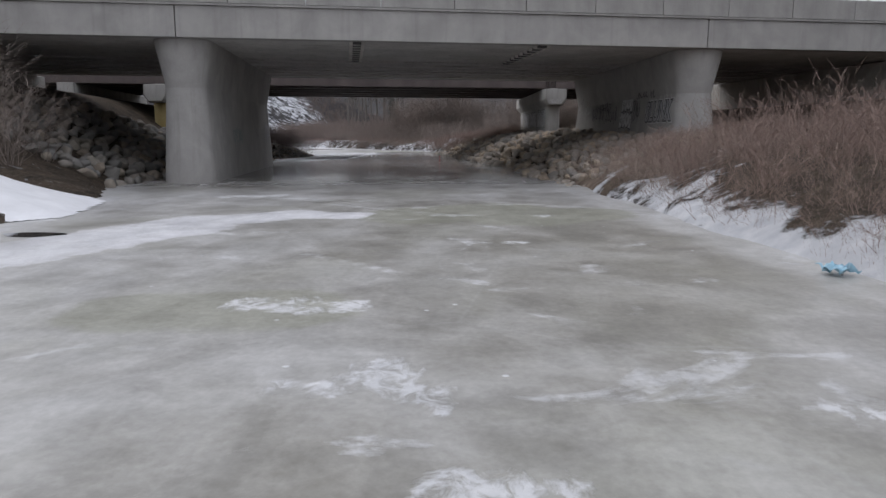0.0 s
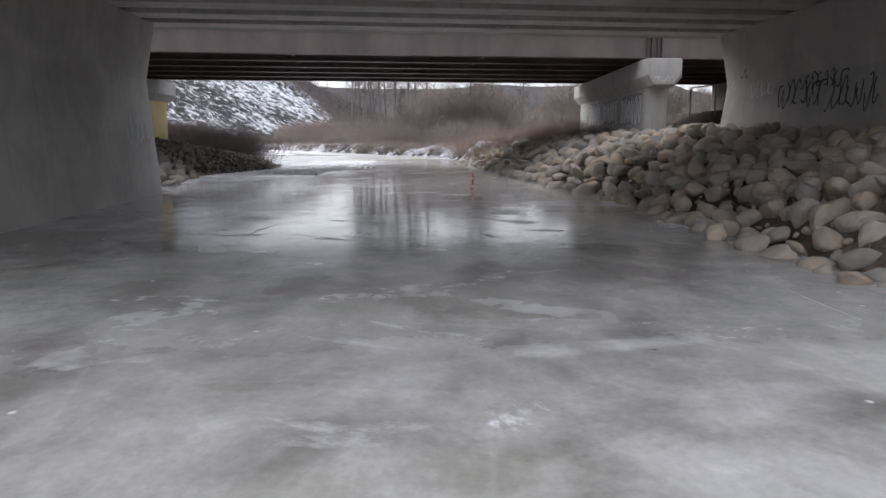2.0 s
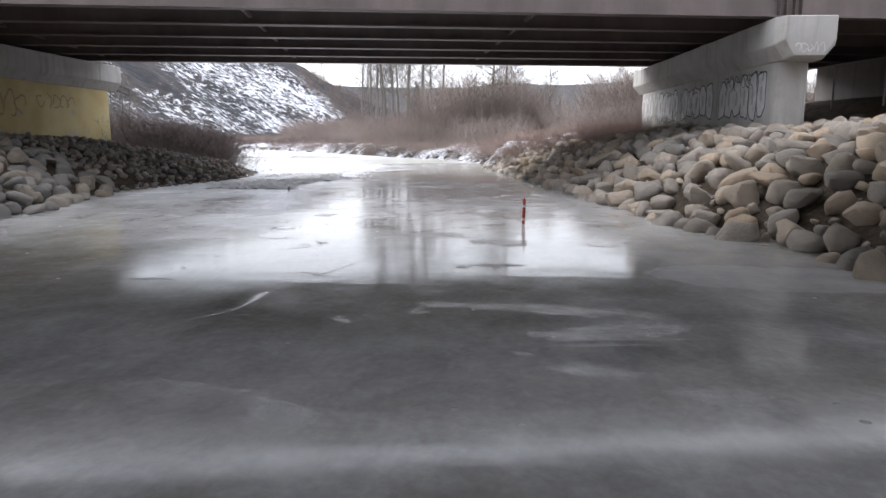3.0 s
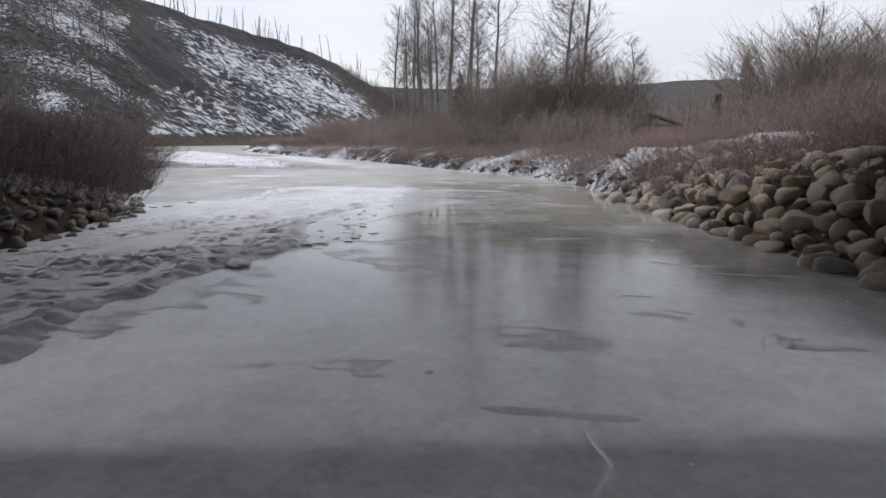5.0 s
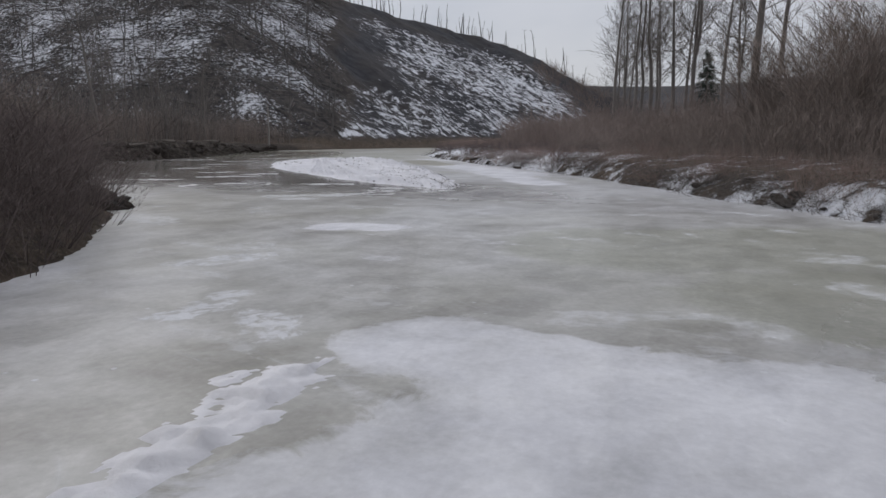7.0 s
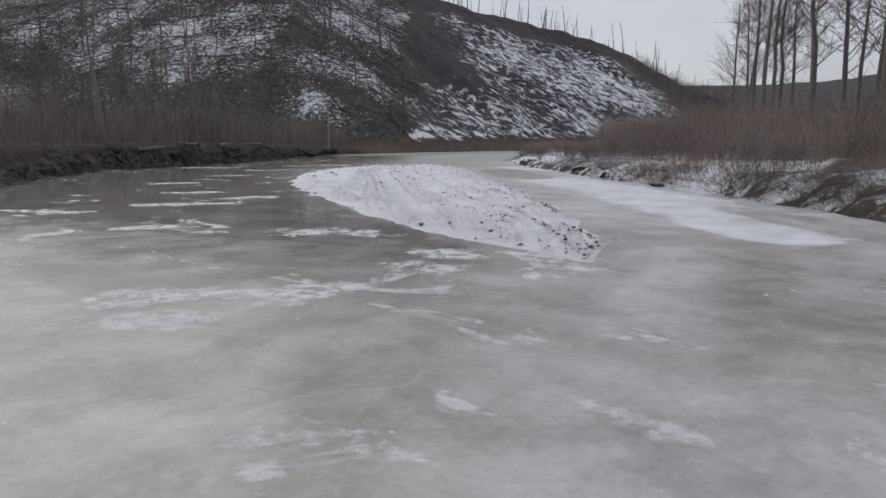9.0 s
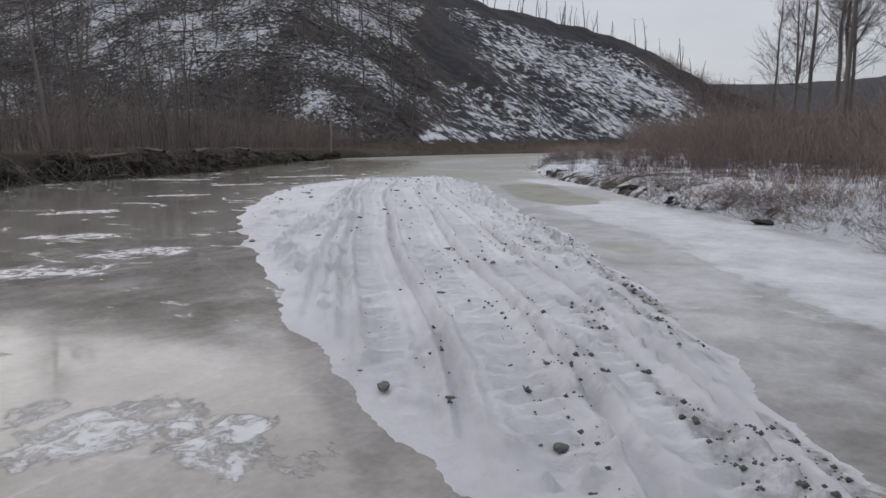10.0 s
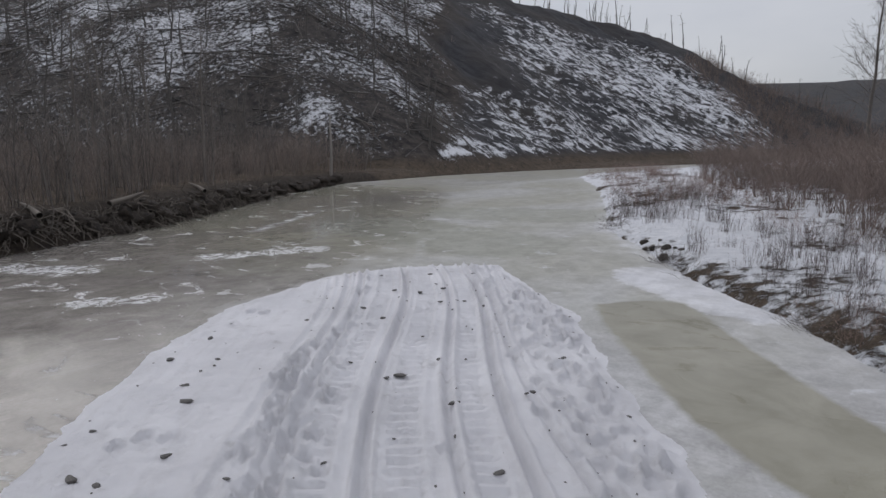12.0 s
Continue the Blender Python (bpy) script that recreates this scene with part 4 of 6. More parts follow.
            scrawl(pier, m_paint_black, "black sprayed scribble", on_wall(10.4, 3.3), 1.8, 0.5, 7, 42, 0.05)
            scrawl(pier, m_paint_white, "white sprayed scribble", on_wall(13.6, 3.3), 1.4, 0.7, 4, 4)
            scrawl(pier, m_paint_white, "white sprayed scribble", on_wall(15.5, 3.6), 0.8, 0.6, 2, 6)
            scrawl(pier, m_paint_black, "black sprayed scribble", on_wall(14.6, 3.9), 0.6, 0.6, 2, 7)
            scrawl(pier, m_paint_white, "white sprayed scribble", on_wall(2.2, 3.3), 1.2, 0.8, 3, 8)
        else:
            half, lean = 0.72, math.atan2(0.26, 4.1)
            wall = Matrix(((0, 0, 1, 0), (1, 0, 0, 0), (0, 1, 0, 0), (0, 0, 0, 1)))
            scrawl(pier, m_paint_teal, "faded teal sprayed scribble", Matrix.Translation((0.885, 6.0, 1.75)) @ wall @ Matrix.Rotation(-lean, 4, "X"), 1.9, 0.6, 6, 9, 0.06)
            scrawl(pier, m_paint_blue, "faded pale sprayed scribble", Matrix.Translation((0.87, 14.5, 2.0)) @ wall @ Matrix.Rotation(-lean, 4, "X"), 1.6, 0.9, 4, 10, 0.06)
    return root


concrete_bridge()


def hammer_cap(length):
    """A pier cap with chamfered undersides and pointed ends; it runs along y from 0."""
    bm = bmesh.new()
    rings = []
    for y, s in ((0.0, 0.55), (0.35, 1.0), (length - 0.35, 1.0), (length, 0.55)):
        wide, low = 0.85, 0.5 * s
        drop = 0.0 if s == 1 else 0.02
        out = [(-wide, 5.05), (-wide, 4.3), (-wide * 0.62, 3.9), (wide * 0.62, 3.9), (wide, 4.3), (wide, 5.05)]
        if s < 1:
            out = [(-wide * 0.82, 5.05), (-wide * 0.82, 4.42), (-wide * 0.5, 3.98), (wide * 0.5, 3.98), (wide * 0.82, 4.42), (wide * 0.82, 5.05)]
        rings.append([bm.verts.new((x, y, z)) for x, z in out])
    for a, b in zip(rings[:-1], rings[1:]):
        for i in range(6):
            bm.faces.new((a[i], a[(i + 1) % 6], b[(i + 1) % 6], b[i]))
    bm.faces.new(rings[0][::-1])
    bm.faces.new(rings[-1])
    bmesh.ops.recalc_face_normals(bm, faces=bm.faces[:])
    bmesh.ops.bevel(bm, geom=bm.edges[:], offset=0.02, segments=1, affect="EDGES")
    return bm


def steel_bridge():
    root = tagged(new("steel_bridge"), "road bridge with brown steel girders on concrete piers", "bridge")
    root.matrix_basis = DECK
    shape = [(-0.2, 5.15), (-0.2, 5.19), (-0.015, 5.19), (-0.015, 6.26), (-0.2, 6.26), (-0.2, 6.3), (0.2, 6.3), (0.2, 6.26), (0.015, 6.26), (0.015, 5.19), (0.2, 5.19), (0.2, 5.15)]
    rows = (22.6, 25.3, 28.0, 30.7, 33.4, 36.1)
    for y in rows:
        part("steel_girder", mesh_of("steel_girder", extrude_profile([(a + y, z) for a, z in shape], -32, 36), m_steel), root)
    stiff = mesh_of("web_stiffener", box_bm(-0.01, 0.01, -0.17, -0.02, 5.19, 6.26), m_steel)
    for x in (10.3, 10.5, 10.75, 10.95, -15.9, -15.7, -15.4):
        part("web_stiffener", stiff, root, m=pose(x, 22.6, 0))
    brace = mesh_of("cross_brace", extrude_profile([(-0.05, 5.35), (0.05, 5.35), (0.05, 5.45), (-0.05, 5.45)], 0, 2.56, "y"), m_steel)
    for k in range(5):
        for x in (-22, -13.5, -5, 3.5, 12, 20):
            part("cross_brace", brace, root, m=pose(x, rows[k] + 0.07, 0))
    part("deck_slab", mesh_of("deck_slab", box_bm(-32, 36, 22.2, 36.6, 6.31, 6.56, 0.02), m_soffit), root)
    for y in (22.2, 36.3):
        part("parapet", mesh_of("parapet", box_bm(-32, 36, y, y + 0.3, 6.57, 7.3, 0.03), m_concrete), root, "concrete parapet")
    bearing = mesh_of("bearing_pad", box_bm(-0.3, 0.3, -0.22, 0.22, 5.05, 5.15, 0.01), m_cap)
    for near, far, mat in ((10.68, 12.85, m_cap), (-16.4, -14.25, m_yellow)):
        lean = math.atan2(near - far, 16.8)
        at = pose(near, 21.5, 0, 0, 0, math.degrees(lean))
        cap = part("pier_cap", mesh_of("pier_cap", hammer_cap(16.9), m_cap), root, "pale concrete pier cap with chamfered ends", at)
        levels = [(0.6, 0.5, 0.75, 16.2), (3.9, 0.5, 0.75, 16.2), (3.96, 0.5, 0.75, 16.2)]
        stem = part("pier", mesh_of("pier", wall_pier(levels), mat, 40), root, "weathered concrete wall pier" if mat is m_cap else "yellow painted concrete wall pier", at)
        for y in rows:
            part("bearing_pad", bearing, root, m=pose(near + (far - near) * (y - 21.5) / 16.8, y, 0))
        if mat is m_cap:
            wall = Matrix(((0, 0, -1, 0), (-1, 0, 0, 0), (0, 1, 0, 0), (0, 0, 0, 1)))
            for y, wide, high, count, seed in ((3.3, 3.8, 1.35, 6, 31), (7.6, 3.6, 1.2, 5, 33), (11.4, 3.0, 1.3, 4, 35)):
                bubble_letters(stem, Matrix.Translation((-0.505, y, 3.05)) @ wall, wide, high, count, seed)
            scrawl(stem, m_paint_black, "black sprayed scribble", Matrix.Translation((-0.514, 3.2, 3.5)) @ wall, 3.2, 0.6, 7, 21, 0.04)
            scrawl(stem, m_paint_black, "black sprayed scribble", Matrix.Translation((-0.516, 9.5, 3.1)) @ wall, 4.0, 1.1, 7, 23, 0.04)
            scrawl(stem, m_paint_white, "white sprayed lettering", Matrix.Translation((-0.507, 14.3, 3.1)) @ wall, 3.0, 1.1, 5, 24, 0.16)
            end = Matrix(((1, 0, 0, 0), (0, 0, -1, 0), (0, 1, 0, 0), (0, 0, 0, 1)))
            scrawl(cap, m_paint_white, "white sprayed scribble", Matrix.Translation((0.0, -0.004, 4.2)) @ end, 0.8, 0.25, 5, 25, 0.03)
        else:
            wall = Matrix(((0, 0, 1, 0), (1, 0, 0, 0), (0, 1, 0, 0), (0, 0, 0, 1)))
            scrawl(stem, m_paint_ochre, "faded brown sprayed scribble", Matrix.Translation((0.505, 11.8, 3.2)) @ wall, 2.6, 0.6, 5, 26, 0.06)
            scrawl(stem, m_paint_ochre, "faded brown sprayed scribble", Matrix.Translation((0.505, 8.0, 3.0)) @ wall, 3.6, 1.0, 6, 27, 0.07)
    return root


steel_bridge()


def abutments():
    for x, name in ((20.8, "abutment_wall"), (-22, "abutment_wall")):
        for y0, y1 in ((-0.3, 17.8), (21.9, 35.6 if x > 0 else 38.2)):
            ob = new(name, mesh_of(name, box_bm(x - 0.5, x + 0.5, y0, y1, 2.5, 5.14, 0.03), m_cap))
            ob.matrix_basis = DECK
            tagged(ob, "pale concrete abutment wall under the bridge end", "abutment wall", "abutments", "structure")


abutments()


# ---- boulders ----
def boulder_mesh(seed, sub=3):
    """A river-worn boulder: a few broad flats and rounded shoulders."""
    rng = random.Random(seed)
    bm = bmesh.new()
    bmesh.ops.create_icosphere(bm, subdivisions=sub, radius=0.5)
    sx, sy, sz = rng.uniform(0.9, 1.3), rng.uniform(0.72, 1.0), rng.uniform(0.6, 0.85)
    cuts = [(Vector((rng.gauss(0, 1), rng.gauss(0, 1), rng.gauss(0, 1))).normalized(), rng.uniform(0.22, 0.38)) for _ in range(13)]
    for v in bm.verts:
        for nrm, far in cuts:
            over = v.co.dot(nrm) - far
            if over > 0:
                v.co -= nrm * over * 0.93
        v.co *= 1 + 0.22 * noise.noise(v.co * 1.9 + Vector((seed * 3.7, 0, 0))) + 0.1 * noise.noise(v.co * 5.0 + Vector((0, seed * 2.1, 0)))
        v.co = Vector((v.co.x * sx, v.co.y * sy, v.co.z * sz))
    return mesh_of("stone", bm, m_stone, 38)


BOULDERS = [boulder_mesh(s) for s in range(9)]
COBBLES = [boulder_mesh(s, 2) for s in range(9)]
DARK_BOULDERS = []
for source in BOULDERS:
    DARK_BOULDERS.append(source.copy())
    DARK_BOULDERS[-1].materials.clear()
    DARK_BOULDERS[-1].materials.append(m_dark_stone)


def riprap(name, label, spots, joined, mat=None):
    root = tagged(new(name), label, "riprap")
    rng = random.Random(hash(len(spots)) % 1000)
    for x, y, z, s in spots:
        m = Matrix.Translation((x, y, z)) @ Euler((rng.uniform(-0.5, 0.5), rng.uniform(-0.5, 0.5), rng.uniform(0, 6.28))).to_matrix().to_4x4() @ Matrix.Diagonal((s * rng.uniform(0.85, 1.25), s * rng.uniform(0.8, 1.1), s * rng.uniform(0.8, 1.15), 1))
        part("stone", (BOULDERS if mat is None else DARK_BOULDERS)[rng.randrange(9)], root, m=m)
    shapes = []
    for k in range(9):
        me = COBBLES[k]
        v = np.empty(len(me.vertices) * 3)
        me.vertices.foreach_get("co", v)
        q = np.array([tuple(p.vertices) for p in me.polygons])
        shapes.append((v.reshape(-1, 3), q))
    pieces = []
    for x, y, z, s in joined:
        v, q = shapes[rng.randrange(9)]
        turn = np.array(Euler((rng.uniform(-0.6, 0.6), rng.uniform(-0.6, 0.6), rng.uniform(0, 6.28))).to_matrix())
        pieces.append((v @ turn.T * s + (x, y, z), q))
    if pieces:
        v, q = join_arrays(pieces)
        tagged(part("stone_fill", array_mesh("stone_fill", v, q, mat or m_stone, True), root), kind="stuff")
    return root


def scatter_stones(line, y_from, y_to, depth, count, big, small, seed):
    """Stones laid on the bank along a stretch of shore, large ones first, none inside another."""
    rng = np.random.default_rng(seed)
    pts = line[(line[:, 1] >= y_from - 8) & (line[:, 1] <= y_to + 8)][:, :2]
    seg = np.linalg.norm(np.diff(pts, axis=0), axis=1)
    along = np.concatenate([[0], np.cumsum(seg)])
    out = []
    tries = count * 9
    s = rng.uniform(0, along[-1], tries)
    px, py = np.interp(s, along, pts[:, 0]), np.interp(s, along, pts[:, 1])
    d = depth * rng.uniform(-0.06, 1, tries)
    sign = 1 if line is RIGHT else -1
    px = px + sign * d
    py = py + sign * d * 0.15
    z, k = land(px, py)
    size = big * np.exp(-rng.exponential(0.6, tries))
    size = np.sort(np.clip(size, small, big))[::-1]
    cells = {}
    for x, y, h, r, inland in zip(px, py, z, size, k["d"]):
        low = lower_reach(y)
        if not y_from <= y <= y_to or (line is RIGHT and y > 56 and inland > 2.4) or len(out) >= count or (line is RIGHT and low < 32 and (x * 7.3 + y * 3.1) % 1 > 0.08 + 0.11 * (low - 24)):
            continue
        r = r * (0.58 if line is RIGHT and y > 52 else 0.5 if line is RIGHT and low < 28.5 else 0.6 if line is RIGHT and low < 36 else 0.72 if line is RIGHT else 0.5 if line is LEFT and y > 49 else 1.0)
        c = (int(x // 1.2), int(y // 1.2))
        near = [o for i in (-1, 0, 1) for j in (-1, 0, 1) for o in cells.get((c[0] + i, c[1] + j), ())]
        if any(math.hypot(x - o[0], y - o[1]) < 0.34 * (r + o[3]) for o in near):
            continue
        item = (x, y, max(h, -0.05) + (0.16 if line is LEFT or low > 30 else 0.02) * r, r)
        out.append(item)
        cells.setdefault(c, []).append(item)
    return out


right_stones = scatter_stones(RIGHT, 27.1, 64.5, 6.0, 3800, 0.95, 0.16, 4)
riprap("riprap_bank", "rounded tan and grey boulders piled on the bank under the bridges", right_stones[:300], right_stones[300:])
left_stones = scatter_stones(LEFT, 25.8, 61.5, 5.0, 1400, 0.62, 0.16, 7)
riprap("riprap_bank", "dark grey boulders and broken rock on the left bank", left_stones[:200], left_stones[200:], m_dark_stone)


# ---- pipe fence on the slope below the bridge end ----
def pipe_fence():
    wire = plain("weathered_fence_steel", (0.5, 0.5, 0.5), 0.45, 0.3)
    fence = tagged(new("pipe_fence"), "grey steel pipe fence below the abutment wall", "fence")
    fence.matrix_basis = DECK
    for k in range(5):
        v, q = tubes([[(18.3, 22.2 + 3.05 * k, 2.2), (18.3, 22.2 + 3.05 * k, 4.78)]], [[0.045, 0.045]], 8)
        part("fence_post", array_mesh("fence_post", v, q, wire), fence)
    v, q = tubes([[(18.3, 20.2, 4.76), (18.3, 34.4, 4.8)]], [[0.04, 0.04]], 8)
    part("fence_rail", array_mesh("fence_rail", v, q, wire), fence)


pipe_fence()


# ---- snow and gravel bar with sled tracks ----
BAR = np.array([(-16.3, 80.7), (-18.2, 81.4), (-19.2, 81.8), (-20.5, 82.5), (-22.8, 83.9), (-25, 85.5), (-26.9, 86.9), (-29.8, 89.0), (-31.3, 90.3), (-33.8, 93), (-35.6, 95.1),
                (-37.2, 97.3), (-38.5, 99.6), (-39.1, 102), (-39.3, 104), (-38.7, 106.2), (-36.2, 108.3), (-33.6, 105.7), (-31.7, 104), (-29.3, 100.5), (-27.6, 98.2),
                (-26.9, 97.2), (-24.7, 94.1), (-22.5, 91.6), (-21.5, 90.2), (-19.4, 87), (-17.4, 83.6), (-16.5, 82.2)])
BAR_O, BAR_S, BAR_C = np.array([-16.5, 81.5]), np.array([-0.62, 0.785]), np.array([0.785, 0.62])


def edge_distance(poly, x, y):
    ring = np.concatenate([poly, poly[:1]])
    d, _, _ = nearest_on(ring, x, y)
    return np.where(inside(poly, x, y), d, -d)


def snow_bar():
    s, c = np.meshgrid(np.arange(-1.5, 34, 0.055), np.arange(-7.6, 7.4, 0.04))
    x, y = BAR_O[0] + s * BAR_S[0] + c * BAR_C[0], BAR_O[1] + s * BAR_S[1] + c * BAR_C[1]
    e = edge_distance(BAR, x + 0.5 * fbm(x / 0.8, y / 0.8, 81, 4), y + 0.5 * fbm(x / 0.8, y / 0.8, 85, 4))
    z = 0.015 + 0.05 * smooth(0, 0.5, e) + 0.06 * smooth(0.1, 3.0, e) + 0.1 * fbm(x / 2.5, y / 2.5, 91, 4) * smooth(0, 1, e)
    packed = np.exp(-((c + 1.35) / 1.5) ** 4)
    lumps = fbm(x / 0.35, y / 0.35, 95, 4) * (1 - 0.6 * packed * smooth(3, 9, s)) * (1 + 0.7 * (1 - smooth(4, 11, s)))
    z = z + (0.09 + 0.07 * smooth(0.3, 3, c)) * lumps + 0.05 * fbm(x / 0.9, y / 0.9, 96, 3)
    z = z + (0.07 + 0.06 * smooth(0.2, 2.5, c) + 0.08 * (1 - smooth(2, 9, s))) * fbm(x / 0.15, y / 0.15, 98, 3)
    wob = 0.25 * np.sin(s * 0.21 + 1) + 0.1 * np.sin(s * 0.5)
    # belts with cross bars, ski grooves and their raised rims
    for at, wide, bars in ((-1.55, 0.2, 1), (-0.6, 0.2, 1), (-2.6, 0.17, 1)):
        off = np.abs(c - at - wob)
        pressed = 1 - smooth(wide * 0.85, wide * 1.15, off)
        z = z * (1 - 0.85 * pressed) + pressed * 0.85 * (z - 0.02 - 0.03 * lumps + bars * 0.03 * np.sign(np.sin(s * 2 * math.pi / 0.26 + 2 * fbm(s, c, 7, 2))))
        z = z + 0.025 * np.exp(-((off - wide * 1.35) / 0.05) ** 2)
    for at, depth, bend in ((-2.05, 0.09, 0.0), (-1.02, 0.08, 0.1), (-0.2, 0.09, 0.15), (-3.1, 0.07, -0.2), (-3.5, 0.06, -0.3), (0.45, 0.07, 0.5), (1.2, 0.04, 0.9), (-4.3, 0.03, -0.6)):
        off = np.abs(c - at - wob - bend * np.sin(s * 0.13 + at))
        z = z - 1.1 * depth * np.exp(-(off / 0.06) ** 4) + depth * 0.8 * np.exp(-((off - 0.12) / 0.04) ** 2)
    # footprints, human and dog
    rng = np.random.default_rng(12)
    for _ in range(3400):
        fs, fc = rng.uniform(0, 33), rng.choice([rng.normal(-3.6, 0.5), rng.uniform(0.4, 5.5), rng.normal(2.2, 0.8), rng.uniform(-6, 5)])
        if fc < -3 and fbm(np.array([fs / 2.2]), np.array([fc / 0.9]), 29, 2)[0] < 0.03:
            continue
        if -2.9 < fc < 0.0 and rng.random() > 0.12:
            continue
        i0, j0 = int((fs + 1.5) / 0.055), int((fc + 7.6) / 0.04)
        a, b = slice(max(0, j0 - 10), j0 + 11), slice(max(0, i0 - 7), i0 + 8)
        if z[a, b].size:
            r = ((s[a, b] - fs) / rng.uniform(0.12, 0.2)) ** 2 + ((c[a, b] - fc) / rng.uniform(0.09, 0.13)) ** 2
            z[a, b] += -0.085 * np.exp(-r * r * r) + 0.035 * np.exp(-((np.sqrt(r) - 1.35) / 0.3) ** 2)
    keep = e > -0.4
    z = np.maximum(z, 0.012) * smooth(0.0, 0.45, e) + 0.12 * np.minimum(e, 0)
    n, r = s.shape[1], s.shape[0]
    i = (np.arange(r - 1)[:, None] * n + np.arange(n - 1)[None]).ravel()
    q = np.stack([i, i + 1, i + n + 1, i + n], -1)[:, ::-1]
    ok = keep.ravel()[q].all(1)
    used, q = np.unique(q[ok], return_inverse=True)
    me = array_mesh("snow_bar", np.stack([x, y, z], -1).reshape(-1, 3)[used], q.reshape(-1, 4), m_snow)
    streak = smooth(-0.03, 0.1, fbm(s / 1.7, c / 0.17, 17, 4))
    dirt = np.clip(streak * (0.12 + 0.85 * smooth(-1.2, 0.8, c) * (1 - smooth(5, 15, s))) + 0.25 * smooth(0.16, 0.3, fbm(x / 0.3, y / 0.3, 18, 3)), 0, 1)
    attribute(me, "dirt", dirt.ravel()[used])
    tagged(new("snow_bar", me), "snow covered gravel bar with sled tracks and footprints", "snow bar", kind="structure")
    return x, y, z, e


bar_x, bar_y, bar_z, bar_e = snow_bar()
m_pebble = plain("dark_wet_gravel", (0.085, 0.08, 0.076), 0.7, 0, 0.5, 6)


def bar_stones():
    rng = np.random.default_rng(31)
    pebble = []
    for k in range(3):
        me = COBBLES[k].copy()
        me.name = "stone"
        me.materials.clear()
        me.materials.append(m_pebble)
        pebble.append(me)
    pick = np.argwhere(bar_e > 0.15)
    for a, b in pick[rng.integers(0, len(pick), 240)]:
        size = 0.035 + 0.13 * rng.random() ** 4
        ob = new("stone", pebble[rng.integers(3)])
        ob.matrix_basis = Matrix.Translation((bar_x[a, b], bar_y[a, b], bar_z[a, b] + 0.1 * size)) @ Euler((0, 0, rng.uniform(0, 6))).to_matrix().to_4x4() @ Matrix.Diagonal((size * 1.5, size, size * 0.8, 1))
        tagged(ob, "small dark stone lying on the trampled snow", "stone", "stones on the snow bar")


bar_stones()


def bar_gravel():
    """Fine gravel showing through at the upstream end and along the trampled side."""
    rng = np.random.default_rng(32)
    s, c = rng.exponential(5.0, 9000) - 0.6, rng.normal(1.4, 1.7, 9000)
    x, y = BAR_O[0] + s * BAR_S[0] + c * BAR_C[0], BAR_O[1] + s * BAR_S[1] + c * BAR_C[1]
    j, i = np.clip(((c + 7.6) / 0.04).astype(int), 0, bar_z.shape[0] - 1), np.clip(((s + 1.5) / 0.055).astype(int), 0, bar_z.shape[1] - 1)
    ok = (bar_e[j, i] > 0.1) & (fbm(s / 1.7, c / 0.17, 17, 4) > 0.03)
    x, y, z = x[ok], y[ok], bar_z[j, i][ok]
    n = len(x)
    base = np.array([(1, 0, 0), (0, 1, 0), (-1, 0, 0), (0, -1, 0), (0, 0, 0.8), (0, 0, -0.8)], float)
    face = np.array([(0, 1, 4), (1, 2, 4), (2, 3, 4), (3, 0, 4), (1, 0, 5), (2, 1, 5), (3, 2, 5), (0, 3, 5)])
    size = 0.01 + 0.026 * rng.random(n) ** 3
    v = base[None] * rng.uniform(0.6, 1.3, (n, 6, 1)) * size[:, None, None] + np.column_stack([x, y, z + size * 0.2])[:, None]
    q = face[None] + 6 * np.arange(n)[:, None, None]
    tagged(new("gravel", array_mesh("gravel", v.reshape(-1, 3), q.reshape(-1, 3), m_pebble)), "fine dark gravel showing through the snow", "gravel", kind="stuff")


bar_gravel()


LOWER = Matrix.Translation((0.646, 7.087, 0)) @ Matrix.Scale(BRIDGE_UNIT, 4)


def snow_mound():
    x, y = np.meshgrid(np.arange(-19, -4.5, 0.12), np.arange(11.8, 21, 0.12))
    ring = np.array([(-6.3, 14.0), (-7.4, 17.6), (-9.0, 19.0), (-12, 20.4), (-18, 20.6), (-18.8, 13.5), (-12, 12.6), (-7.6, 12.6)])
    e = edge_distance(ring, x + 0.4 * fbm(x, y, 5, 3), y + 0.4 * fbm(x, y, 6, 3))
    z = 1.35 * smooth(0, 4.6, e) + 0.12 * smooth(0, 0.6, e) + 0.08 * fbm(x / 1.2, y / 1.2, 7, 4)
    keep = (e > 0).ravel()
    n, r = x.shape[1], x.shape[0]
    i = (np.arange(r - 1)[:, None] * n + np.arange(n - 1)[None]).ravel()
    q = np.stack([i, i + 1, i + n + 1, i + n], -1)
    used, q = np.unique(q[keep[q].all(1)], return_inverse=True)
    me = array_mesh("snow_mound", np.stack([x, y, np.maximum(z, 0.01)], -1).reshape(-1, 3)[used], q.reshape(-1, 4), m_clean_snow)
    mound = new("snow_mound", me)
    mound.matrix_basis = LOWER
    tagged(mound, "smooth drift of white snow at the river edge", "snow drift")
    hole = bmesh.new()
    hole.faces.new([hole.verts.new((-5.45 + 0.55 * math.cos(a) * (1 + 0.2 * math.sin(3 * a)), 11.62 + 0.3 * math.sin(a), 0.006)) for a in np.linspace(0, 2 * math.pi, 24, endpoint=False)])
    m, _, _, b = material("open_water", 0.05)
    b.inputs["Base Color"].default_value = (0.008, 0.009, 0.01, 1)
    water = new("open_water", mesh_of("open_water", hole, m))
    water.matrix_basis = LOWER
    tagged(water, "dark hole of open water in the ice", "water", kind="structure")


snow_mound()


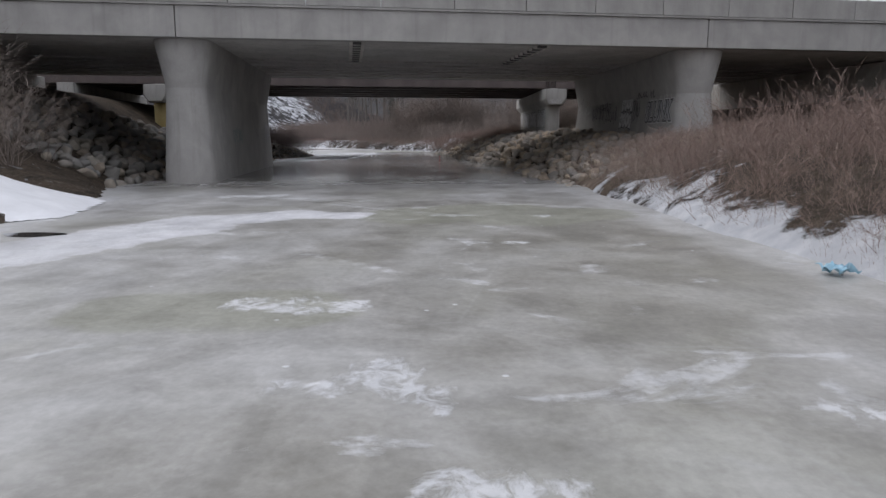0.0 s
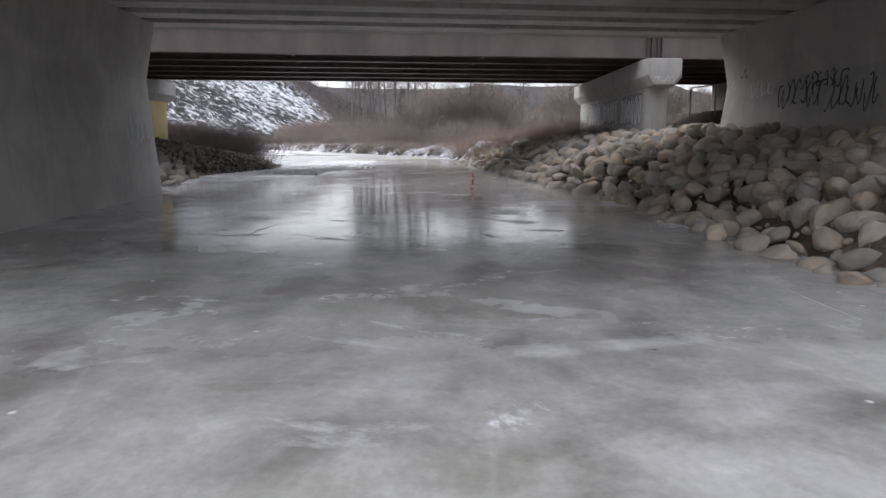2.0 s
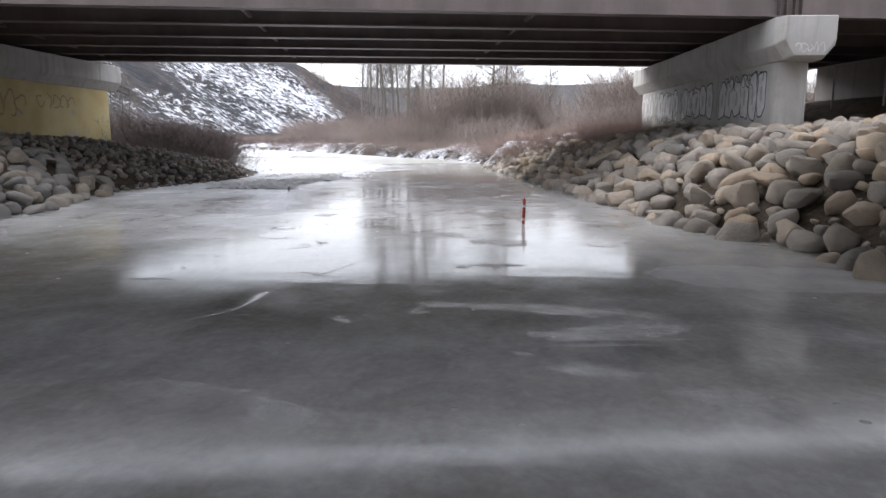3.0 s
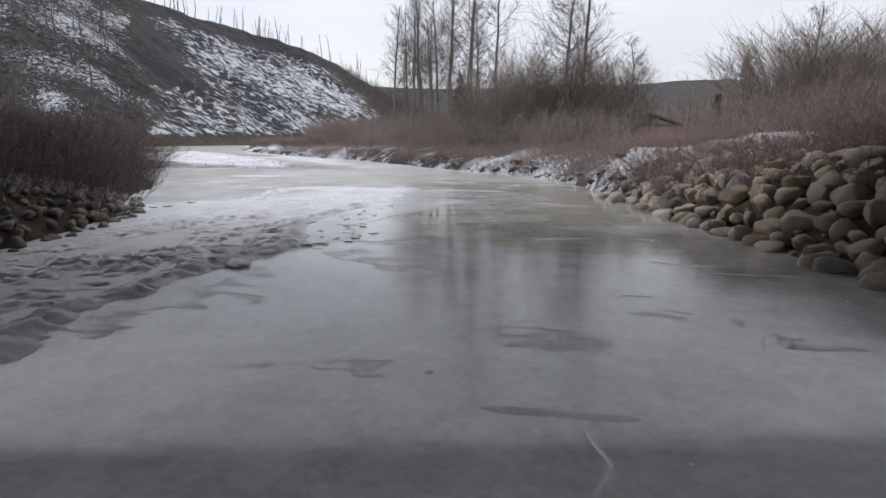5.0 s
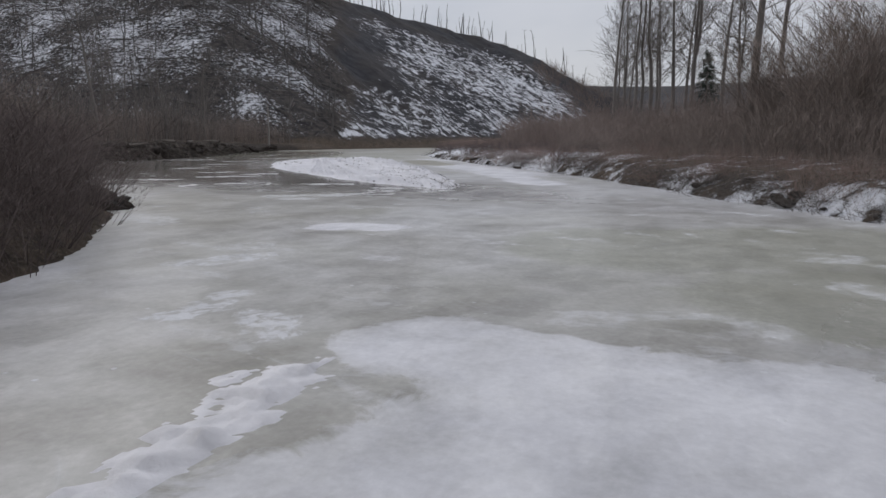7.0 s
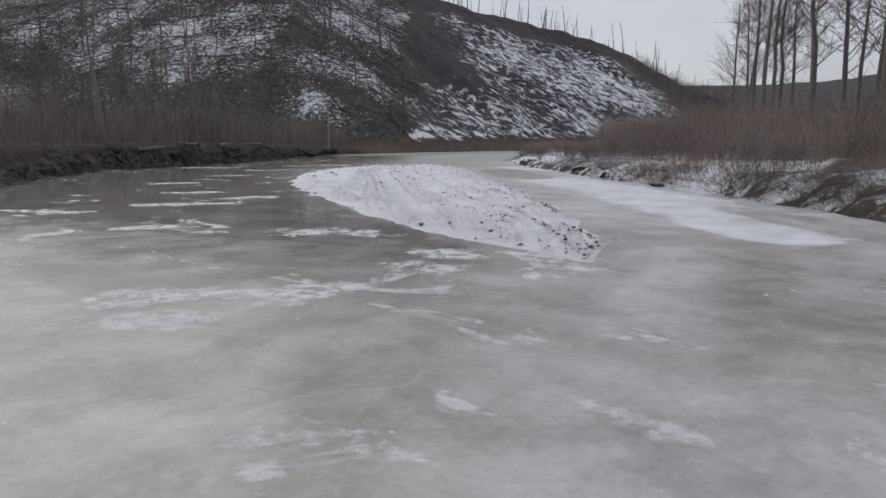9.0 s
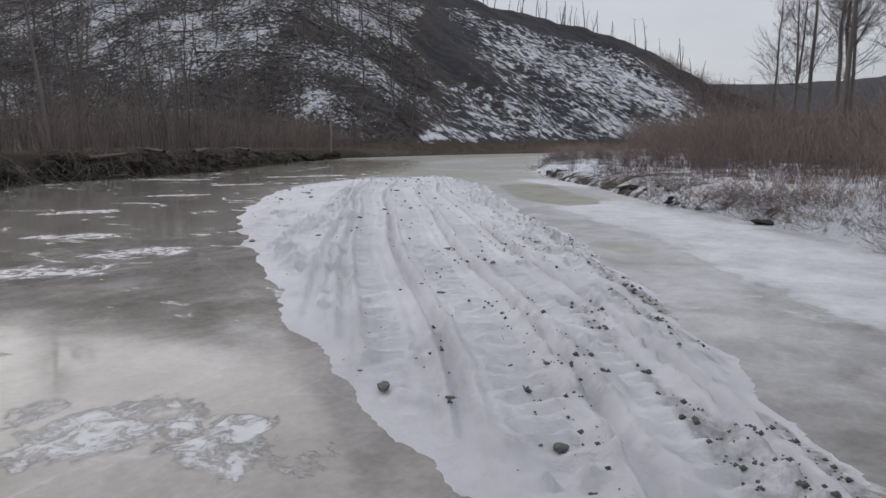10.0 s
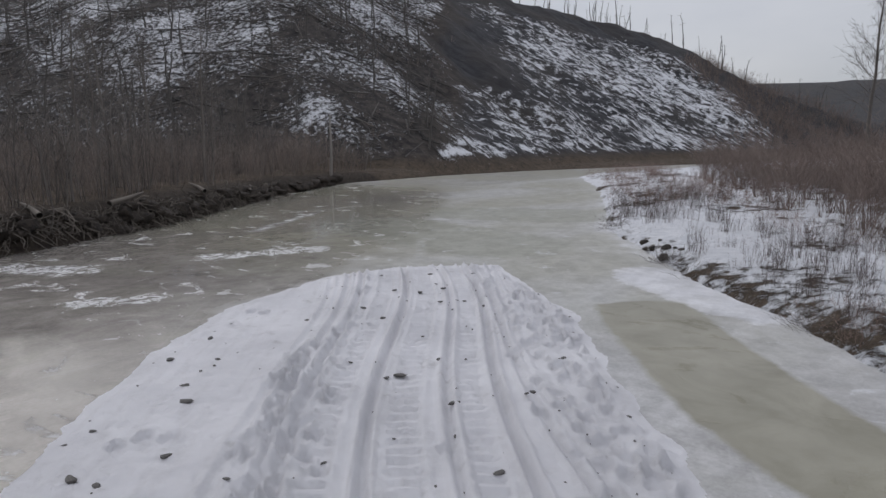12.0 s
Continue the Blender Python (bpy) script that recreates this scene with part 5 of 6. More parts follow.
# ---- broken ice pushed up along the shore ----
RIDGES = [np.array([(-6.0, 50.3), (-6.4, 52.0), (-6.15, 53.8), (-5.85, 55.6), (-6.45, 56.8), (-6.76, 57.8), (-6.68, 58.8), (-6.53, 60.2), (-6.45, 61.0)]), np.array([(-9.3, 62.2), (-9.7, 63.4), (-9.85, 65.0)])]


def ice_ridge():
    m, _, _, b = material("crushed_white_ice", 0.5)
    k = Net(m)
    p = k.coords("World")
    col = k.mix(k.ramp(k.noise(p, 2.4, 7, 0.65), (0.35, 0), (0.65, 1)), (0.52, 0.518, 0.535), (0.72, 0.717, 0.74))
    k.l.new(col, b.inputs["Base Color"])
    k.bump(b, k.noise(p, 16, 7, 0.7), 0.5, 0.03)
    x, y = np.meshgrid(np.arange(-12.2, -4.5, 0.035), np.arange(50, 70, 0.045))
    z = np.zeros(x.shape)
    wx, wy = x + 0.35 * fbm(x / 0.9, y / 0.9, 61, 3), y + 0.35 * fbm(x / 0.9, y / 0.9, 62, 3)
    # angular chunks: each cell of a jittered lattice has its own height and tilt
    chunks = np.zeros(x.shape)
    for cell, seed, tall in ((0.14, 63, 1.0), (0.065, 73, 0.9)):
        ix, iy = np.floor(x / cell), np.floor(y / cell)
        best, own = np.full(x.shape, 9.0), np.zeros(x.shape)
        for i in (-1, 0, 1):
            for j in (-1, 0, 1):
                ax, ay = ix + i, iy + j
                px, py = (ax + lattice(ax, ay, seed)) * cell, (ay + lattice(ax, ay, seed + 1)) * cell
                gap = np.hypot(x - px, y - py) / cell
                tilt = ((x - px) * (lattice(ax, ay, seed + 3) - 0.5) + (y - py) * (lattice(ax, ay, seed + 4) - 0.5)) * 1.6
                h = np.clip(lattice(ax, ay, seed + 2) - 0.35, 0, 1) * cell * 0.9 + tilt * 0.25 - 0.25 * cell * gap * gap
                near = gap < best
                best, own = np.where(near, gap, best), np.where(near, h, own)
        chunks = chunks + tall * own
    for n, (line, reach, tall) in enumerate(zip(RIDGES, (4.6, 0.7), (1.0, 0.6))):
        d, side, _ = nearest_on(line, wx, wy)
        d = d * side + 0.2 * fbm(x / 0.25, y / 0.25, 71, 3)
        ragged = d + 0.8 * fbm(x / 0.9, y / 0.9, 66, 4)
        thin = (1 - smooth(56.5, 59, y)) if n == 0 else 0.6
        field = smooth(-0.1, 0.1, d) * (1 - smooth(0.3, reach, ragged)) * (0.5 + 0.5 * thin) * np.clip(0.4 + 2.2 * fbm(x / 0.8, y / 0.8, 68, 3), 0, 1)
        lip = np.exp(-((d - 0.08) / 0.16) ** 2) * np.clip(0.75 + 2.0 * fbm(x / 0.6, y / 0.6, 67, 3), 0, 1)
        z = np.maximum(z, tall * (1.5 * field * np.clip(chunks - 0.005, 0, 1) + lip * np.clip(1.3 * chunks + 0.055, 0, 1)))
    z = 0.1 * np.tanh(z / 0.1)
    keep = (z > 0.008).ravel()
    n, r = x.shape[1], x.shape[0]
    i = (np.arange(r - 1)[:, None] * n + np.arange(n - 1)[None]).ravel()
    q = np.stack([i, i + 1, i + n + 1, i + n], -1)
    used, q = np.unique(q[keep[q].any(1)], return_inverse=True)
    me = array_mesh("ice_ridge", np.stack([x, y, np.where(z > 0.008, z, -0.01)], -1).reshape(-1, 3)[used], q.reshape(-1, 4), m, True)
    tagged(new("ice_ridge", me), "jagged ridge of crushed white ice on the river", "ice ridge", kind="stuff")
    rng = random.Random(8)
    lumps = list(((-5.98, 54.65, 0.3), (-6.0, 53.85, 0.36), (-6.6, 54.7, 0.3), (-5.75, 55.4, 0.24), (-10.55, 60.9, 0.26), (-10.6, 60.0, 0.2), (-10.8, 59.8, 0.22), (-6.3, 52.5, 0.22), (-6.7, 51.8, 0.2), (-6.5, 51.2, 0.2), (-6.9, 52.6, 0.18)))
    # crumbs of broken ice strewn beside the ridge
    for _ in range(26):
        along = rng.uniform(55.5, 61.5)
        lumps.append((float(np.interp(along, RIDGES[0][:, 1], RIDGES[0][:, 0])) + 0.15 + 1.3 * rng.random() ** 1.6, along + rng.uniform(-0.2, 0.2), rng.uniform(0.05, 0.13)))
    for x, y, s in lumps:
        bm = bmesh.new()
        bmesh.ops.create_icosphere(bm, subdivisions=2, radius=0.5)
        for v in bm.verts:
            g = 1 + 0.5 * noise.noise(v.co * 3 + Vector((x, y, s)))
            v.co = Vector((v.co.x * 1.2 * g, v.co.y * 0.8 * g, v.co.z * 0.28 * g)) * s
        ob = new("ice_block", mesh_of("ice_block", bm, m, 30))
        ob.matrix_basis = pose(x, y, 0.06 * s, 0, 0, rng.uniform(0, 360))
        tagged(ob, "white broken ice block frozen to the river", "ice block", "ice blocks")


ice_ridge()


# ---- marker post in the ice ----
def marker_post():
    root = tagged(new("marker_post"), "short red and white marker post frozen into the ice", "marker post")
    root.matrix_basis = LOWER @ pose(-0.165, 43.1, 0, 3, 2, 0)
    red, white = plain("red_marker_paint", (0.36, 0.05, 0.045), 0.5), plain("white_marker_paint", (0.65, 0.64, 0.62), 0.5)
    for z0, z1, m in ((0, 0.07, red), (0.07, 0.12, white), (0.12, 0.34, red), (0.34, 0.39, white), (0.39, 0.5, red)):
        v, q = tubes([[(0, 0, z0), (0, 0, z1)]], [[0.035, 0.033]], 10)
        part("post_band", array_mesh("post_band", v, q, m), root)
    v, q = tubes([[(0, 0, 0.49), (0.0, -0.02, 0.56)]], [[0.02, 0.012]], 8)
    part("hook", array_mesh("hook", v, q, red), root)


marker_post()


# ---- bushes ----
def shrub_arrays(rng, xy, height, stem_count, twig_count, spread=0.55, r=0.011, clump=0.25):
    """Bare many-stemmed bushes standing on the ground at xy: bowed stems, side twigs and a haze of fine tips."""
    xy, height = np.asarray(xy, float), np.asarray(height, float)
    n = len(xy)
    base = np.repeat(np.column_stack([xy, ground_height(xy[:, 0], xy[:, 1]) - 0.05]), stem_count, 0)
    h = np.repeat(height, stem_count) * (0.4 + 0.6 * rng.random(n * stem_count) ** 0.7)
    az, lean = rng.uniform(0, 2 * math.pi, len(h)), spread * np.sqrt(rng.random(len(h)))
    out = np.column_stack([np.cos(az), np.sin(az), 0 * az])
    base[:, :2] += out[:, :2] * (clump * rng.random(len(h)))[:, None]
    top = base + out * (h * np.sin(lean))[:, None] + np.array([0, 0, 1.0]) * (h * np.cos(lean))[:, None]
    mid = 0.5 * (base + top) + out * (h * rng.uniform(-0.1, 0.06, len(h)))[:, None] + rng.normal(0, 0.045, top.shape) * h[:, None]
    rad = r * np.sqrt(h / 2.5)
    if r < 0.01:
        pieces = [slivers(base, mid, rad, rad * 0.7, rng), slivers(mid, top, rad * 0.7, rad * 0.2, rng)]
    else:
        pieces = [tubes(np.stack([base, mid, top], 1), np.stack([rad, rad * 0.7, rad * 0.25], 1))]
    k = np.repeat(np.arange(len(h)), twig_count)
    t = rng.uniform(0.25, 0.98, len(k))[:, None]
    start = (1 - t) ** 2 * base[k] + 2 * t * (1 - t) * (2 * mid[k] - 0.5 * base[k] - 0.5 * top[k]) + t * t * top[k]
    az2 = rng.uniform(0, 2 * math.pi, len(k))
    way = (top - base)[k] / h[k][:, None] * 0.8 + 0.62 * np.column_stack([np.cos(az2), np.sin(az2), 0.5 * rng.random(len(k)) - 0.15])
    ln = (h[k] * rng.uniform(0.07, 0.26, len(k)))[:, None]
    end = start + way * ln
    pieces.append(slivers(start, end, rad[k] * 0.6, rad[k] * 0.22, rng))
    f = rng.uniform(0.3, 0.9, (len(k), 1))
    tip = start * (1 - f) + end * f
    pieces.append(slivers(tip, tip + (way + rng.normal(0, 0.5, tip.shape)) * ln * 0.55, rad[k] * 0.42, rad[k] * 0.16, rng))
    return pieces


def thicket(name, label, mat, xy, height, stem_count, twig_count, seed, spread=0.55, r=0.011, clump=0.25):
    rng = np.random.default_rng(seed)
    v, q = join_arrays(shrub_arrays(rng, xy, height, stem_count, twig_count, spread, r, clump))
    return tagged(new(name, array_mesh(name, v, q, mat, False)), label, "bushes", kind="stuff")


def spots(rng, count, x0, x1, y0, y1, want, tries=12):
    """Random places in a box where want(x, y, masks) holds."""
    x, y = rng.uniform(x0, x1, count * tries), rng.uniform(y0, y1, count * tries)
    _, k = land(x, y)
    gaps = fbm(x / 1.2, y / 1.2, 57, 2)
    bare = k["right"] & ((k["shoulder"] < 0.55 + 2 * gaps) | ((y > 61.5) & (y < 66.5) & (x > 0.6) & (x < 4.0) & (gaps < -0.1)) | ((y > 66) & (y < 76) & (k["d"] < 2.2) & (gaps < -0.08)))
    ok = want(x, y, k) & ~k["water"] & ~bare
    return np.column_stack([x, y])[ok][:count]


rng = np.random.default_rng(77)


def uneven(xy, low, high, seed, size=3.5):
    """Heights that swell and sink over the stand."""
    f = np.clip(0.5 + 1.5 * fbm(xy[:, 0] / size, xy[:, 1] / size, seed, 3), 0, 1)
    return low + (high - low) * (0.65 * f + 0.35 * np.random.default_rng(seed).random(len(xy)))


a = spots(rng, 640, 5.6, 19, 5.4, 29.6, lambda x, y, k: k["right"] & (k["d"] > 1.0) & (k["v"] < -0.4))
thicket("willow_thicket", "dense bare reddish brown willow brush on the snowy bank", m_red_twig, a, uneven(a, 0.85, 2.35, 1) * np.interp(a[:, 1], (17.1, 22.9, 27.1), (1, 0.7, 0.4)), 14, 11, 1, 0.8, 0.0075)
a = spots(rng, 330, 4.8, 17.3, 7.1, 29.6, lambda x, y, k: k["right"] & (k["d"] > 0.3) & (k["d"] < 5) & (k["v"] < 1))
thicket("willow_undergrowth", "low tangled brown brush at the river edge", m_red_twig, a, uneven(a, 0.25, 0.92, 2) * np.interp(a[:, 1], (17.1, 23.8, 28.8), (1, 0.8, 0.6)), 14, 9, 2, 1.1, 0.0065, 0.4)
a = spots(rng, 330, -19.4, -6, 12.1, 28.8, lambda x, y, k: ~k["right"] & (k["d"] > 1.7 + 1.5 * (y < 22.9)) & (k["v"] < 0.5))
thicket("willow_thicket", "grey brown bare willow brush beside the bridge", m_grey_twig, a, uneven(a, 1.15, 3.2, 3), 12, 10, 3, 0.9, 0.008)
a = spots(rng, 620, 4.8, 11.5, 21.2, 34.6, lambda x, y, k: k["right"] & (k["d"] > 0.35) & (k["d"] < 5.5), 30)
thicket("shore_brush", "soft tan and reddish brush among half buried stones", m_tan_twig, a, uneven(a, 0.3, 1.0, 19, 2) * np.interp(a[:, 1], (23.8, 32.9), (1, 0.6)), 14, 9, 19, 0.9, 0.006, 0.35)
a = spots(rng, 330, -30, -9.5, 55.5, 78, lambda x, y, k: ~k["right"] & (k["d"] > 0.05) & (k["d"] < 4.0) & (y > 57 - 1.5 * k["d"]), 60)
thicket("willow_thicket", "dark dense bare bushes on the low point", m_point_twig, a, uneven(a, 0.9, 2.3, 20, 2), 18, 12, 20, 0.8, 0.006, 0.4)
a = spots(rng, 190, 4.8, 10.6, 25.4, 35.4, lambda x, y, k: k["right"] & (k["d"] > 0.8) & (k["d"] < 5))
thicket("dry_weeds", "dry tan weeds and twigs among the stones", m_dry_grass, a, uneven(a, 0.15, 0.5, 4), 15, 8, 4, 1.0, 0.0045, 0.3)
a = spots(rng, 260, -26, -9.5, 56.5, 75, lambda x, y, k: ~k["right"] & (k["d"] > 0.2) & (k["d"] < 5.5) & ((k["v"] > 38) | (k["d"] > 4)))
thicket("willow_thicket", "dark brown bare bushes on the low point", m_point_twig, a, uneven(a, 1.0, 2.7, 5), 14, 11, 5, 0.8, 0.008)
CLEARING = lambda x, y: (x > -2.3 + 0.095 * (y - 46.5)) & (x < -2.3 + 0.215 * (y - 46.5))
a = spots(rng, 600, -22, 26, 61, 100, lambda x, y, k: k["right"] & (k["d"] > 2.4 + 1.4 * (y < 70)) & (k["d"] < 17) & ~CLEARING(x, y))
thicket("willow_thicket", "dense brown bare willow thicket along the river", m_grey_twig, a, uneven(a, 1.1, 3.0, 6, 5), 14, 11, 6, 0.6, 0.0076)
a = spots(rng, 640, -30, 10, 59, 106, lambda x, y, k: k["right"] & (k["d"] > 0.1) & (k["d"] < 3.0) & ((y > 82) | (fbm(x / 2.2, y / 2.2, 48, 2) > -0.02)) & ((y < 92) | (k["d"] < 1.5)))
thicket("willow_undergrowth", "low brown brush hanging over the bank", m_red_twig, a, uneven(a, 0.3, 1.1, 7, 2), 13, 8, 7, 1.15, 0.008, 0.35)
a = spots(rng, 700, -48, 3, 60, 126, lambda x, y, k: k["right"] & (k["d"] > 0.02) & (k["d"] < 0.9) & (fbm(x / 1.8, y / 1.8, 46, 2) > np.where(y > 101, 0.2, np.where(y > 82, -0.08, 0.0))), 110)
thicket("bank_tangle", "dark tangle of roots and dead brush over the bank edge", m_bark, a, rng.uniform(0.2, 0.6, len(a)), 18, 6, 18, 1.4, 0.0099, 0.5)
a = spots(rng, 430, -52, 8, 98, 150, lambda x, y, k: k["right"] & (k["d"] > 8.6) & (k["d"] < 19))
thicket("willow_thicket", "tall brown willow stand on the snowy flat", m_brown_twig, a, uneven(a, 2.2, 4.8, 8, 5), 15, 10, 8, 0.5, 0.0098)
a = spots(rng, 220, -58, -20, 100, 165, lambda x, y, k: k["right"] & (k["d"] > 0.6) & (k["d"] < 8) & ((y > 124) | (k["d"] > 6)))
thicket("willow_undergrowth", "low reddish brush at the tip of the flat", m_red_twig, a, uneven(a, 0.7, 1.9, 9), 13, 5, 9, 0.8, 0.009, 0.4)
a = spots(rng, 430, -90, -24, 76, 142, lambda x, y, k: ~k["right"] & (k["d"] > 1.2) & (k["d"] < 18) & (k["db"] < 2))
thicket("willow_thicket", "grey bare saplings and brush on the cut bank", m_grey_twig, a, uneven(a, 1.2, 4.6, 10, 5), 14, 11, 10, 0.45, 0.0099, 0.5)
a = spots(rng, 560, -50, 90, 85, 260, lambda x, y, k: (k["d"] > 16) & (k["db"] < 1) & ~(CLEARING(x, y) & (y < 112)))
thicket("valley_brush", "hazy brown leafless brush across the valley floor", m_grey_twig, a, uneven(a, 1.8, 4.6, 11, 9), 8, 5, 11, 0.6, 0.019, 0.8)
a = spots(rng, 1150, -75, -10, 160, 290, lambda x, y, k: (k["w"] > 64 - 10 * (k["hill"] < 4)) & (k["w"] < 135) & (k["d"] > 2), 30)
thicket("valley_brush", "brown leafless brush on the shoulder of the bluff", m_brown_twig, a, uneven(a, 2.0, 5.0, 12, 9), 7, 5, 12, 0.6, 0.022, 0.8)
a = spots(rng, 280, 5, 34, 64, 100, lambda x, y, k: k["right"] & (k["d"] > 7.5) & ~CLEARING(x, y))
thicket("willow_thicket", "tall grey brown bare bushes behind the boulders", m_grey_twig, a, uneven(a, 1.2, 2.9, 13, 6), 12, 8, 13, 0.6, 0.0098)
a = spots(rng, 330, -3, 12, 55, 71, lambda x, y, k: k["right"] & (k["d"] > 0.3 + 1.0 * (y < 60)) & (k["d"] < 6), 20)
thicket("willow_undergrowth", "tangled brown brush growing over the boulders", m_red_twig, a, uneven(a, 0.4, 1.3, 16, 2), 14, 9, 16, 1.1, 0.008, 0.4)
a = spots(rng, 340, -4, 10, 60.5, 75, lambda x, y, k: k["right"] & (k["d"] > 0.2) & (k["d"] < np.where(fbm(x / 2.4, y / 2.4, 54, 2) > 0.05, 6, 2.6)), 30)
thicket("willow_undergrowth", "tangled reddish brush over the snowy bank", m_red_twig, a, uneven(a, 0.5, 1.4, 53, 2), 13, 9, 53, 0.9, 0.007, 0.4)
a = spots(rng, 240, -95, -30, 84, 142, lambda x, y, k: ~k["right"] & (k["d"] > 1.5) & (k["d"] < 20) & (k["db"] < 3))
thicket("sapling_stand", "thin grey upright saplings along the cut bank", m_bark, a, uneven(a, 3.0, 6.0, 17, 6), 4, 5, 17, 0.12, 0.028, 0.9)
for x, y, h in ((-5.4, 87.6, 4.6), (-3.9, 89.2, 5.6), (-2.4, 90.4, 6.4), (-1.0, 89.6, 5.4), (0.6, 91.0, 5.0), (2.2, 92.5, 4.6), (6.6, 77.2, 3.9), (7.4, 75.6, 4.3), (8.4, 77.8, 4.6), (9.8, 75.6, 4.4), (-7.0, 92.5, 4.6), (10.6, 79.5, 4.6), (11.6, 77.0, 4.2)):
    bush = new("willow_bush")
    bush.matrix_basis = pose(x, y, 0)
    pieces = shrub_arrays(rng, [(x, y)], [h * 1.12], 90, 56, 0.55, 0.008, 0.7)
    for name, some in (("stem_clump", pieces[:-2]), ("twig_crown", pieces[-2:])):
        v, q = join_arrays(some)
        part(name, array_mesh(name, v - (x, y, 0), q, m_grey_twig, False), bush)
    tagged(bush, "tall many-stemmed grey willow bush without leaves", "bush", "tall willow bushes")
a = spots(rng, 520, -16, 6, 62, 93, lambda x, y, k: k["right"] & (k["d"] > 0.1) & (k["d"] < 4.5), 30)
thicket("willow_undergrowth", "low grey brown brush standing in the snow of the bank", m_grey_twig, a, uneven(a, 0.25, 1.0, 47, 2), 12, 8, 47, 0.7, 0.006, 0.35)
a = spots(rng, 150, 3, 13, 60, 74, lambda x, y, k: k["right"] & (k["d"] > 5.5) & (k["d"] < 11) & ~CLEARING(x, y), 30)
thicket("willow_thicket", "tall grey bushes above the boulder bank", m_grey_twig, a, uneven(a, 1.0, 2.6, 49, 4), 16, 12, 49, 0.6, 0.0075, 0.4)
# dry stalks standing out of the snow
a = spots(rng, 900, -46, -15, 92, 134, lambda x, y, k: k["right"] & (k["d"] > 0.5) & (k["d"] < 8.5) & (fbm(x / 3, y / 3, 44, 3) > -0.03))
a = a[:560]
thicket("dry_stalks", "thin brown stalks standing out of the snow", m_point_twig, a, rng.uniform(0.3, 1.15, len(a)), 15, 5, 14, 0.22, 0.0085, 0.3)
a = spots(rng, 500, 3.1, 12.3, 7.1, 27.1, lambda x, y, k: k["right"] & (k["d"] < 2.6) & (k["d"] > 0.2))
thicket("dry_stalks", "thin dry stalks poking through the shore snow", m_red_twig, a, rng.uniform(0.15, 0.5, len(a)), 7, 1, 15, 0.5, 0.005, 0.3)


# ---- bare trees ----
def bare_tree(seed, height, r0, limbs, lowest=0.3, rise=0.75, lean=0.02):
    rng = np.random.default_rng(seed)
    rings = 9
    t = np.linspace(0, 1, rings)
    bend = np.cumsum(rng.normal(0, 0.012 * height, (rings, 2)), 0) * t[:, None] + lean * height * t[:, None]
    trunk = np.column_stack([bend, t * height])
    rad = r0 * (1 - 0.86 * t) + 0.01
    tv, tq = tubes(trunk[None], rad[None], 7)

    def along(line, s):
        f = s * (len(line) - 1)
        i = np.minimum(f.astype(int), len(line) - 2)
        return line[i] + (line[i + 1] - line[i]) * (f - i)[:, None]

    s = np.sort(lowest + (0.98 - lowest) * rng.random(limbs) ** 0.8)
    start = along(trunk, s)
    az = rng.uniform(0, 2 * math.pi, limbs)
    length = height * (0.06 + 0.2 * (1 - s)) * rng.uniform(0.6, 1.3, limbs)
    way = np.column_stack([np.cos(az), np.sin(az), np.full(limbs, rise) + rng.normal(0, 0.25, limbs)])
    way /= np.linalg.norm(way, axis=1, keepdims=True)
    end = start + way * length[:, None]
    mid = 0.5 * (start + end) + np.column_stack([0 * s, 0 * s, -0.06 * length]) + rng.normal(0, 0.04, end.shape) * length[:, None]
    lr = 0.2 * r0 * (1 - 0.75 * s) * length / length.max() + 0.012
    pieces = [tubes(np.stack([start, mid, end], 1), np.stack([lr, lr * 0.65, lr * 0.25], 1), 4)]
    k = np.repeat(np.arange(limbs), 7)
    f = rng.uniform(0.2, 1, len(k))[:, None]
    b = start[k] * (1 - f) + end[k] * f + (mid[k] - 0.5 * (start[k] + end[k])) * 4 * f * (1 - f)
    w = way[k] + rng.normal(0, 0.55, b.shape) + np.array([0, 0, 0.25])
    e2 = b + w * (length[k] * rng.uniform(0.18, 0.5, len(k)))[:, None]
    br = lr[k] * 0.38
    pieces.append(tubes(np.stack([b, e2], 1), np.stack([br, br * 0.35], 1)))
    j = np.repeat(np.arange(len(k)), 4)
    f = rng.uniform(0.2, 1, len(j))[:, None]
    c = b[j] * (1 - f) + e2[j] * f
    w = (e2 - b)[j] * 0.5 + rng.normal(0, 0.35, c.shape) * length[k][j][:, None] * 0.5
    e3 = c + w * rng.uniform(0.4, 0.9, (len(j), 1))
    pieces.append(tubes(np.stack([c, e3], 1), np.stack([br[j] * 0.45 + 0.003, br[j] * 0.2 + 0.002], 1)))
    cv, cq = join_arrays(pieces)
    root = new("poplar_tree")
    part("trunk", array_mesh("trunk", tv, tq, m_bark), root)
    part("crown", array_mesh("crown", cv, cq, m_bark, False), root, "bare leafless branches")
    return root


